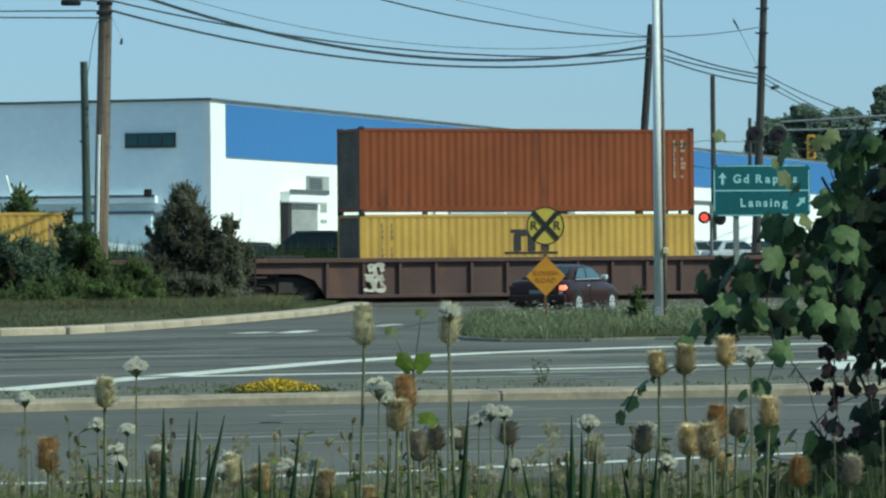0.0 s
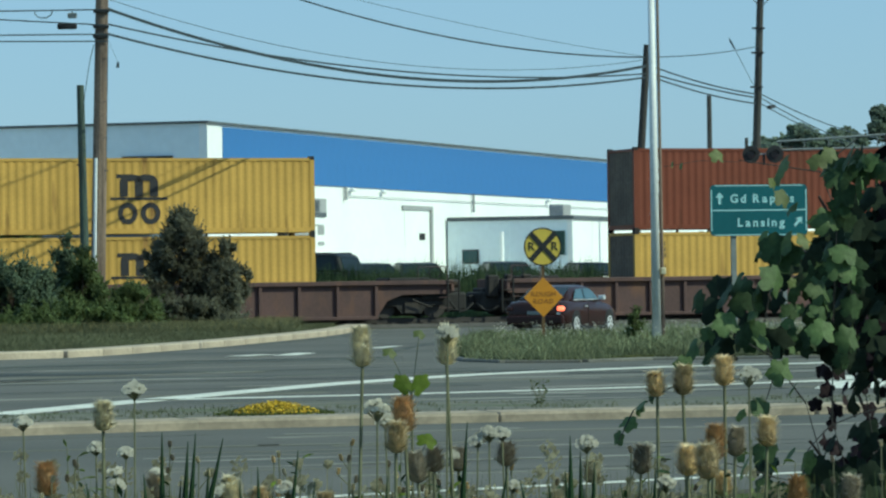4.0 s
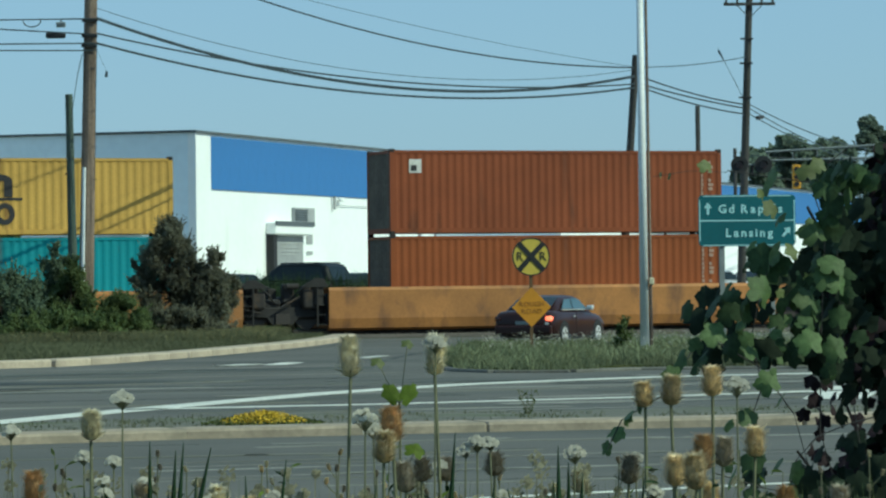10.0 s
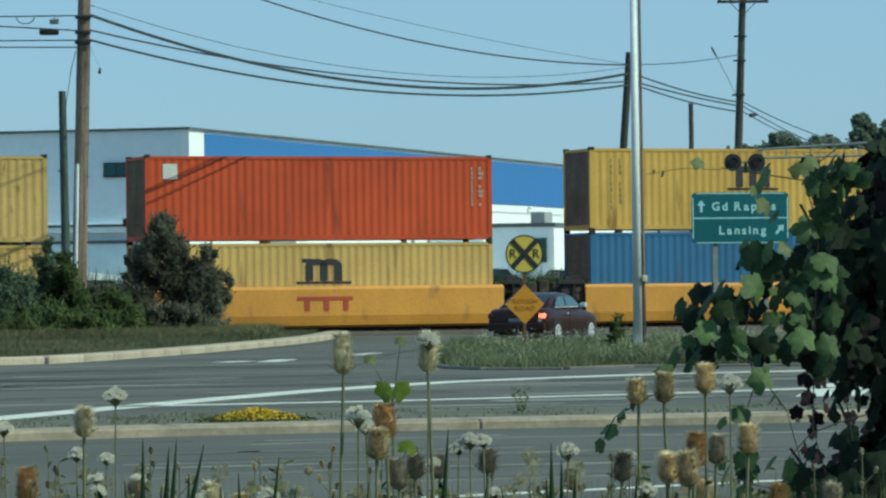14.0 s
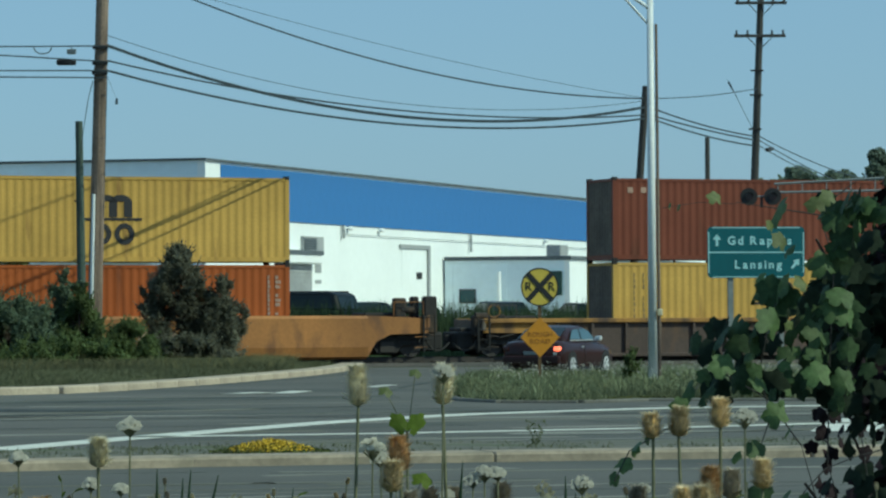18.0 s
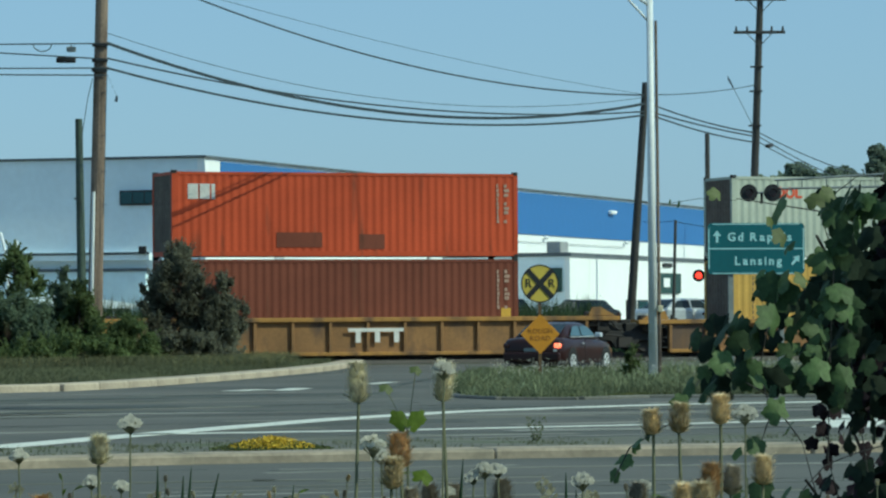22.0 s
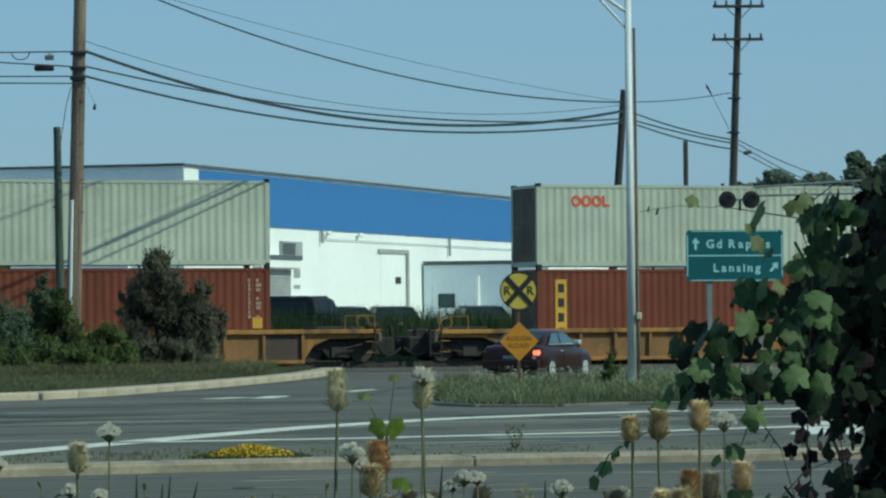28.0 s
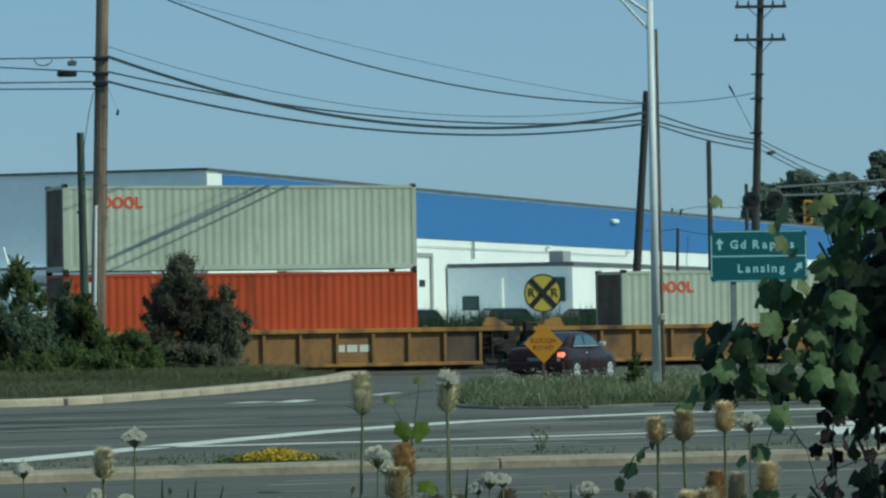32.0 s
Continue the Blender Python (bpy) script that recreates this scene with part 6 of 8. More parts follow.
# near-left end of each load along the track at the start, style, colour, sill height, stacking height, top load, lower load, marks on the car
CONSIST = [
    (-25.0, "ribbed", "brown", 1.58, 3.20, None, ("yellow", ("id",)), ()),
    (-2.94, "ribbed", "brown", 1.58, 3.09, ("brown", 2.90, ("id",)), ("yellow", ("m", "idy")), ("spray3",)),
    (20.66, "ribbed", "brown", 1.52, 3.38, ("pale", 2.90, ("mblocks", "idy")), ("orange", ("vert", "id")), ("spray",)),
    (44.23, "ribbed", "brown", 1.54, 3.14, ("yellow", 2.59, ("mblocks", "idy")), ("yellow", ("m", "idy")), ()),
    (67.96, "ribbed", "brown", 1.56, 3.14, ("rbrown", 2.90, ("vertthree", "id")), ("yellow", ("m", "idy")), ()),
    (89.78, "ribbed", "ochre", 1.34, 3.42, ("yellow", 2.59, ("mblocks", "idy")), ("rbrown", ("id", "tag")), ()),
    (111.78, "smooth", "rust", 1.62, 3.40, ("orbrown", 2.59, ("vert", "id")), ("pale", ("mlow", "idy")), ("num", "spray2")),
    (131.35, "smooth", "rust", 1.62, 3.44, ("yellow", 2.59, ("mblocks", "idy")), ("teal", ("vpanel", "id")), ("twhite",)),
    (151.11, "smooth", "rust", 1.66, 3.41, ("brown", 2.90, ("logo", "id", "tag")), ("orbrown", ("id",)), ()),
    (173.12, "smooth", "yellow", 1.60, 3.14, ("red", 2.90, ("topthree", "id", "tag")), (("brown", ("vertthree",)), ("yellow", ("m",))), ("faint",)),
    (188.61, "smooth", "yellow", 1.64, 3.09, ("rusty", 2.90, ("msmall", "idy")), (("pale", ("m",)), ("pale", ("m",))), ("disc", "tred")),
    (204.09, "smooth", "yellow", 1.60, 3.10, ("red", 2.90, ("sq", "id")), ("pale", ("m",)), ("tred",)),
    (219.88, "smooth", "yellow", 1.58, 3.40, ("yellow", 2.90, ("mblocks", "idy")), ("blue", ("id",)), ()),
    (235.77, "smooth", "yellow", 1.58, 3.41, ("orbrown", 2.90, ("id",)), ("orange", ("id",)), ("num",)),
    (257.70, "smooth", "rust", 1.68, 3.42, ("yellow", 2.90, ("mblocks", "idy")), ("orange", ("vert", "id")), ("numw", "spray2")),
    (281.53, "ribbed", "umber", 1.56, 3.52, ("rbrown", 2.90, ("tl", "id", "tag")), ("yellow", ("m", "idy")), ("numr",)),
    (305.32, "ribbed", "umber", 1.60, 3.42, ("orbrown", 2.90, ("vert", "id")), ("rbrown", ("flag", "id")), ()),
    (327.28, "ribbed", "ochre", 1.52, 3.52, ("red", 2.90, ("topthree", "id", "fade")), ("rbrown", ("vertthree", "id", "tag")), ("twhite",)),
    (347.45, "ribbed", "ochre", 1.38, 3.50, ("grey", 2.90, ("oo",)), ("yellow", ("m", "idy")), ()),
    (363.43, "ribbed", "ochre", 1.40, 3.50, ("grey", 2.90, ("oo",)), ("brown", ("vertthree", "id")), ()),
    (379.33, "ribbed", "ochre", 1.42, 3.52, ("grey", 2.90, ("oo",)), ("green", ("cap", "id")), ("twhite",)),
    (395.33, "ribbed", "ochre", 1.42, 3.20, ("white", 2.59, ("oo", "patch")), ("brown", ("id",)), ()),
    (411.32, "ribbed", "ochre", 1.38, 3.50, ("grey", 2.90, ("oo",)), ("rbrown", ("id", "tag")), ()),
    (433.07, "ribbed", "ochre", 1.34, 3.42, ("grey", 2.90, ("oo",)), ("rbrown", ("ypanel", "id")), ("num",)),
    (457.17, "ribbed", "ochre", 1.52, 3.42, ("orbrown", 2.90, ("id",)), ("orbrown", ("id",)), ()),
    (476.92, "ribbed", "ochre", 1.52, 3.48, ("grey", 2.90, ("oo",)), ("red", ("sq",)), ("numr",)),
    (496.57, "ribbed", "ochre", 1.50, 3.40, None, ("grey", ("oo",)), ()),
]
GLIDE = []                                # things of the train: (object, place along the track at the start, height)
for i, (s0, style, material, sill, split, topc, lowc, marks) in enumerate(CONSIST):
    cx = s0 + CONT_L / 2
    gap_l = s0 - (CONSIST[i - 1][0] + CONT_L) if i else 9.9
    gap_r = CONSIST[i + 1][0] - (s0 + CONT_L) if i + 1 < len(CONSIST) else 7.5
    car = well_car(style, material, sill, CONT_L / 2 + gap_l / 2, CONT_L / 2 + gap_r / 2, gap_l < 8.2, gap_r < 8.2 and i + 1 < len(CONSIST), marks, 100 * i)
    GLIDE.append((car, cx, 0.0))
    floor_z = 0.56
    lh = round(split - floor_z, 2)
    if isinstance(lowc[0], tuple):
        for sg, (col, mk) in ((-1, lowc[0]), (1, lowc[1])):
            GLIDE.append((container(col, lh, mk, True, 6.058), cx + sg * 3.065, floor_z))
    else:
        GLIDE.append((container(lowc[0], lh, lowc[1], True), cx, floor_z))
    if topc:
        GLIDE.append((container(topc[0], topc[1], topc[2], False), cx, split))


def travelled(t):
    k = t / 16
    return 242.97 * k + 1.554 * k ** 2 + 0.026 * k ** 3 - 0.1525 * k ** 4

# ---- plants ----
rnd = random.Random(7)

def blades(name, material, label, n, area, zfun, hmin, hmax, width, lean=0.35, kind="stuff", top=None):
    verts, faces = [], []
    x0, x1, y0, y1 = area
    for _ in range(n):
        x, y = rnd.uniform(x0, x1), rnd.uniform(y0, y1)
        z = zfun(x, y)
        if z is None:
            continue
        h = rnd.uniform(hmin, hmax) * (top(y) if top else 1)
        a = rnd.uniform(0, 6.283)
        dx, dy = math.cos(a) * lean * h * rnd.random(), math.sin(a) * lean * h * rnd.random()
        w = width * rnd.uniform(0.6, 1.4)
        b = rnd.uniform(-0.6, 0.6)
        wx, wy = w * math.cos(b), w * math.sin(b)
        i = len(verts)
        verts += [(x - wx, y - wy, z - 0.02), (x + wx, y + wy, z - 0.02), (x + 0.4 * dx - 0.7 * wx, y + 0.4 * dy - 0.7 * wy, z + 0.6 * h), (x + 0.4 * dx + 0.7 * wx, y + 0.4 * dy + 0.7 * wy, z + 0.6 * h), (x + dx, y + dy, z + h)]
        faces += [(i, i + 1, i + 3, i + 2), (i + 2, i + 3, i + 4)]
    me = bpy.data.meshes.new(name)
    me.from_pydata(verts, [], faces)
    me.materials.append(material)
    return tagged(new(name, me), label, "grass", kind=kind)


def in_poly(x, y, poly):
    c = False
    for (ax, ay), (bx_, by_) in zip(poly, poly[1:] + poly[:1]):
        if (ay > y) != (by_ > y) and x < (bx_ - ax) * (y - ay) / (by_ - ay) + ax:
            c = not c
    return c


def island_front(x):
    for (ax, ay), (bx_, by_) in zip(FRONT, FRONT[1:]):
        if ax <= x <= bx_:
            return ay + (by_ - ay) * (x - ax) / (bx_ - ax)
    return 99


ISLEP = [(x, y - 1.4) for x, y in rounded(FRONT)] + [(14, 48.6), (5.0, 46.2), (0.9, 45.0), (-2.4, 44.8), (-4.8, 43.0), (-12, 39.3)]
MEDP = rounded(MED) + [(30, 98), (9, 96)]
LAWNP = rounded(LEFT_KERB) + [(-8, 117.4), (-30, 111), (-70, 98)]
blades("median_grass", M_MEDB, "long pale green grass on the median", 52000, (-0.3, 12, 67.5, 98), lambda x, y: 0.08 if in_poly(x + 0.04 - 0.30 * noise.noise((x * 1.3, y * 0.8, 2)), y + 0.25 - 1.5 * noise.noise((x * 0.9, y * 0.3, 1)), MEDP) else None, 0.05, 0.22, 0.008, 1.8)
blades("median_broad_weeds", M_MEDB, "tangled broad weeds along the edge of the median", 6000, (-0.2, 9, 68, 90), lambda x, y: 0.08 if in_poly(x, y, MEDP) and noise.noise((x * 0.8, y * 0.5, 12)) > 0.05 else None, 0.12, 0.36, 0.014, 1.5)
blades("median_dry_grass", M_DRYBL, "dry straw-coloured grass among the green", 9000, (0.1, 12, 69, 98), lambda x, y: 0.1 if in_poly(x - 0.3, y - 0.6, MEDP) and noise.noise((x * 0.6, y * 0.3, 8)) > 0.0 else None, 0.05, 0.17, 0.005, 1.9)
blades("median_tall_weeds", M_MEDB, "thin tall weeds along the back of the median", 4200, (4.5, 12, 86, 98), lambda x, y: 0.1 if in_poly(x - 0.3, y - 0.6, MEDP) and noise.noise((x * 0.9, y * 0.4, 6)) > -0.15 else None, 0.15, 0.42, 0.005, 0.7)
blades("lawn_grass", M_LAWNB, "long grass on the verge", 52000, (-16, -3, 80, 118), lambda x, y: 0.1 if in_poly(x + 0.5, y - 0.4, LAWNP) else None, 0.04, 0.20, 0.007, 1.8)
blades("island_weeds", M_LAWNB, "low weeds on the traffic island", 9000, (-6, 6, 39.0, 45.5), lambda x, y: 0.07 if y > island_front(x) - 0.8 and in_poly(x, y, ISLEP) and noise.noise((x * 1.1, y * 2.0, 3)) > (0.0 if x < -2.2 else 0.16) else None, 0.01, 0.06, 0.005, 2.0)
def top_by(y):
    """Tall growth thins out in height with distance, so that it stays below eye level."""
    return 1.6 - y * rnd.triangular(0.046, 0.080, 0.058)


def mown(y):
    return 1.0 - 0.72 * smooth01(13, 21, y)


blades("verge_grass", M_BLADE, "green grass on the roadside bank", 30000, (-3.9, 3.9, 13, 24.8), lambda x, y: 0.0 if abs(x) < 0.14 * y + 0.3 else None, 0.10, 0.34, 0.006, top=mown)
blades("verge_dry_grass", M_DRYBL, "dry grass on the roadside bank", 14000, (-3.9, 3.9, 13, 24.8), lambda x, y: 0.0 if abs(x) < 0.14 * y + 0.3 else None, 0.10, 0.34, 0.005, top=mown)
blades("tall_grass", M_BLADE, "tall green grass in front", 9000, (-1.7, 1.7, 8.0, 11), lambda x, y: 0.0 if abs(x) < 0.14 * y + 0.2 and noise.noise((x * 2.2, y, 5)) > -0.25 else None, 0.9, 1.0, 0.0045, 0.22, top=top_by)
blades("tall_dry_grass", M_DRYBL, "tall dry grass in front", 1500, (-1.7, 1.7, 8.0, 12), lambda x, y: 0.0 if abs(x) < 0.14 * y + 0.2 else None, 0.9, 1.0, 0.003, 0.22, top=top_by)


def head_mesh(material, w, h, rows=28, around=24):
    """A spiny egg-shaped seed head with small scales."""
    bm = bmesh.new()
    rings = []
    for i in range(9):
        a = math.pi * i / 8
        r = w / 2 * (math.sin(a) ** 0.55) * (1.08 - 0.16 * i / 8) * 0.70 + 0.001
        rings.append([bm.verts.new((r * math.cos(6.2832 * j / 10), r * math.sin(6.2832 * j / 10), h / 2 - h / 2 * math.cos(a))) for j in range(10)])
    for i in range(8):
        for j in range(10):
            k = (j + 1) % 10
            bm.faces.new((rings[i][j], rings[i][k], rings[i + 1][k], rings[i + 1][j]))
    for i in range(rows):
        f = (i + 0.5) / rows
        a = math.pi * f
        r = w / 2 * (math.sin(a) ** 0.55) * (1.08 - 0.16 * f) * 0.70
        z = h / 2 - h / 2 * math.cos(a)
        for j in range(around):
            t = 6.2832 * (j + 0.5 * (i % 2)) / around + rnd.uniform(-0.1, 0.1)
            o = Vector((math.cos(t), math.sin(t), 0))
            s = Vector((-o.y, o.x, 0)) * 0.0017
            L = 0.0125 * rnd.uniform(0.4, 1.7)
            p = o * r + Vector((0, 0, z))
            tip = p + o * L * 0.9 + Vector((rnd.uniform(-0.3, 0.3) * L, rnd.uniform(-0.3, 0.3) * L, L * rnd.uniform(-0.1, 0.7)))
            bm.faces.new([bm.verts.new(q) for q in (p - s, p + s, tip)])
            bm.faces.new([bm.verts.new(q) for q in (p - s - Vector((0, 0, 0.003)), tip, p + s - Vector((0, 0, 0.003)))])
    return mesh_of(bm, "seed_head", material)


HEAD_SIZES = [(0.038, 0.046), (0.043, 0.056), (0.050, 0.064), (0.042, 0.076)]
HEADS = [[head_mesh(m, w, h) for w, h in HEAD_SIZES] for m in M_TEAS]


BRACT = mesh_of(rb((0, 0, 0), (0.027, 0, 0.012), 0.0015, 0.0006, n=4), "bract", M_STEM)


def teasel(x, y, z, tint, size, bend=0.0):
    """z is the middle of the seed head."""
    k = HEAD_SIZES[size][1]
    th = thing("teasel", pose(x, y, 0), ("tan dried teasel with a spiny egg-shaped head", "greenish teasel with a spiny egg-shaped head", "rusty brown teasel with a spiny head", "grey-brown withered teasel head")[tint] + " on a dry stem", "plant", "teasels in front")
    top = z - k / 2
    part("stem", rb((bend, 0.02, -0.02), (0, 0, top), 0.0055, 0.0036, n=6), M_STEM, th)
    hang("seed_head", HEADS[tint][size], th, "", pose(0, 0, top, rnd.uniform(-6, 6), rnd.uniform(-8, 8), rnd.uniform(0, 360)))
    for i in range(6):
        s_ = rnd.uniform(0.8, 1.3)
        hang("bract", BRACT, th, "", Matrix.LocRotScale((0, 0, top), Euler((0, 0, 1.047 * i + rnd.random())), (s_, s_, s_)))
    return th


def teasel_leaf(parent, x, z, ang, L=0.14, material=None):
    bm = bmesh.new()
    w = L * 0.13
    pts = [(0, 0), (L * 0.3, w), (L * 0.7, w * 0.7), (L, 0), (L * 0.7, -w * 0.7), (L * 0.3, -w)]
    vs = [bm.verts.new((px, 0.3 * py, py * 0.9 - 0.25 * px * px / L)) for px, py in pts]
    bm.faces.new(vs)
    part("leaf", bm, material or M_SEDGE, parent, "", pose(x, 0, z, 0, ang, rnd.uniform(-30, 30)))


# standing seed heads: across, distance, height, tint, size
STAND = [(-0.162, 7.5, 1.462, 1, 3), (0.010, 7.5, 1.464, 1, 3), (-0.702, 7.6, 1.325, 1, 1), (-0.83, 7.7, 1.19, 2, 2), (-0.075, 7.3, 1.33, 2, 2), (-0.092, 7.2, 1.29, 0, 1),
         (0.498, 7.6, 1.383, 0, 1), (0.592, 7.7, 1.398, 0, 1), (0.545, 7.4, 1.262, 2, 2), (0.520, 7.2, 1.235, 0, 2), (0.50, 7.5, 1.222, 0, 1), (0.445, 7.6, 1.375, 0, 0)]
LOW = [(-0.02, 8.0, 1.205, 3, 0), (0.035, 8.2, 1.195, 3, 0), (0.14, 8.1, 1.21, 3, 0), (-0.48, 8.3, 1.135, 1, 0), (-0.40, 8.0, 1.12, 0, 1), (-0.25, 7.6, 1.13, 0, 1), (-0.16, 7.6, 1.10, 0, 0),
       (0.33, 8.1, 1.17, 1, 0), (0.42, 7.8, 1.21, 3, 1), (0.60, 7.9, 1.15, 0, 0), (0.68, 7.7, 1.27, 0, 1), (0.62, 7.8, 1.245, 3, 1), (0.73, 7.6, 1.15, 2, 1), (-0.05, 7.4, 1.22, 3, 1), (-0.44, 7.7, 1.15, 1, 0), (-0.62, 7.9, 1.16, 3, 0), (0.24, 7.8, 1.12, 1, 0), (0.86, 7.8, 1.14, 3, 1)]
for i, (x, y, z, tint, size) in enumerate(STAND + LOW):
    th = teasel(x, y, z, tint, size, rnd.uniform(-0.05, 0.05))
    if i < 12:
        for q in range(2):
            teasel_leaf(th, 0, z - 0.30 - 0.10 * q, rnd.choice((-130, -50, 40, 140)), rnd.uniform(0.03, 0.06), M_SPROUT)


def umbel(x, y, z, r):
    th = thing("umbel_flower", pose(x, y, 0), "white umbel flower head on a thin green stem", "flower", "white flowers in front")
    part("stem", rb((rnd.uniform(-0.04, 0.04), 0, -0.02), (0, 0, z - r * 0.8), 0.003, 0.002, n=5), M_STEM, th)
    bm, ray = bmesh.new(), bmesh.new()
    for i in range(34):
        f = math.sqrt((i + 0.5) / 34)
        a = i * 2.39996
        p = Vector((r * f * math.cos(a), r * f * math.sin(a), z + 0.85 * r * (1 - f * f) + rnd.uniform(-0.003, 0.003)))
        rod(ray, Vector((0, 0, z - r * 0.8)), p, 0.0008, n=3)
        for k in range(3):
            o = Vector((rnd.uniform(-1, 1), rnd.uniform(-1, 1), rnd.uniform(-0.3, 0.6))) * 0.0055
            n1 = Vector((0.0045, 0, 0))
            n2 = Vector((0, 0.002, 0.0045))
            bm.faces.new([bm.verts.new(p + o + q) for q in (-n1, -n2, n1, n2)])
    part("umbel", bm, M_LACE, th)
    part("umbel_stalk", ray, M_STEM, th)


for x, y, z, r in [(-0.628, 7.5, 1.375, 0.022), (-0.755, 8.0, 1.235, 0.016), (-0.69, 8.0, 1.225, 0.014), (-0.715, 8.0, 1.185, 0.016), (-0.63, 8.1, 1.175, 0.015), (-0.135, 7.6, 1.325, 0.026), (-0.12, 7.7, 1.30, 0.018),
                   (-0.47, 7.8, 1.145, 0.020), (-0.33, 7.8, 1.15, 0.022), (-0.70, 7.9, 1.16, 0.014)]:
    umbel(x, y, z, r)
for x, y, z, r in [(0.012, 7.47, 1.482, 0.020), (0.10, 7.9, 1.26, 0.020), (0.075, 7.9, 1.245, 0.016), (0.13, 8.0, 1.255, 0.016), (0.31, 7.9, 1.235, 0.022), (0.44, 7.9, 1.225, 0.014), (0.635, 7.6, 1.385, 0.024), (0.46, 7.6, 1.165, 0.020),
                   (0.155, 8.2, 1.13, 0.016), (0.02, 8.0, 1.21, 0.012), (-0.89, 7.8, 1.30, 0.018)]:
    umbel(x, y, z, r)

# thin dead stalks with small buds
for i in range(36):
    x, y = rnd.uniform(-1.05, 1.05), rnd.uniform(7.6, 8.8)
    z = 1.6 - y * rnd.triangular(0.040, 0.066, 0.056)
    th = thing("dead_stalk", pose(x, y, 0), "thin dead brown stalk with small withered buds", "plant", "dead stalks in front")
    dx = rnd.uniform(-0.06, 0.06)
    part("stem", rb((0, 0, -0.02), (dx, 0, z), 0.0028, 0.0016, n=5), M_STEM, th)
    for q in range(3):
        zz, ex = z - 0.035 * q * rnd.uniform(0.8, 1.6), rnd.uniform(-0.03, 0.03)
        if q:
            part("twig", rb((dx * zz / z, 0, zz - 0.03), (dx * zz / z + ex, 0, zz), 0.0014, 0.001, n=4), M_STEM, th)
        else:
            ex = 0
        hang("bud", HEADS[(3, 1, 0)[i % 3]][0], th, "", Matrix.LocRotScale((dx * zz / z + ex, 0, zz), Euler((0, rnd.uniform(-0.4, 0.4), 0)), (0.24, 0.24, 0.30)))

verts, faces = [], []
r5 = random.Random(51)
for i in range(170):
    x, y = r5.uniform(-1.1, 0.72), r5.uniform(7.6, 9.0)
    z = 1.6 - y * r5.triangular(0.046, 0.072, 0.062)
    lean, k0 = r5.uniform(-0.05, 0.05), len(verts)
    verts += [(x - 0.0018, y, -0.02), (x + 0.0018, y, -0.02), (x + lean + 0.0012, y, z), (x + lean - 0.0012, y, z)]
    faces.append((k0, k0 + 1, k0 + 2, k0 + 3))
    for q in range(26):
        d = Vector((r5.gauss(0, 1), r5.gauss(0, 1), r5.gauss(0, 1))).normalized() * (0.011 + 0.005 * (i % 3)) * r5.uniform(0.5, 1.1)
        c, k0, u_ = Vector((x + lean, y, z)) + d, len(verts), r5.uniform(0.003, 0.006)
        verts += [c + Vector((-u_, 0, -0.4 * u_)), c + Vector((0, -0.3 * u_, -u_)), c + Vector((u_, 0, 0.3 * u_)), c + Vector((0, 0.3 * u_, u_))]
        faces.append((k0, k0 + 1, k0 + 2, k0 + 3))
me = bpy.data.meshes.new("small_seed_heads")
me.from_pydata(verts, [], faces)
me.materials.append(mat("pale_withered_florets", (0.34, 0.31, 0.20), 0.85, 0, (20, 0.2), (3, 0.3), 0, spread=0.35, trans=0.2, spec=0.05))
tagged(new("small_seed_heads", me), "many small pale withered flower heads low in the weeds", "weeds", kind="stuff")
blades("sedge_tufts", M_SEDGE, "dark green sedge blades among the teasels", 520, (-1.0, 1.0, 7.2, 8.2), lambda x, y: 0.0 if noise.noise((x * 3.1, y, 2)) > -0.1 else None, 1.07, 1.21, 0.0055, 0.12)
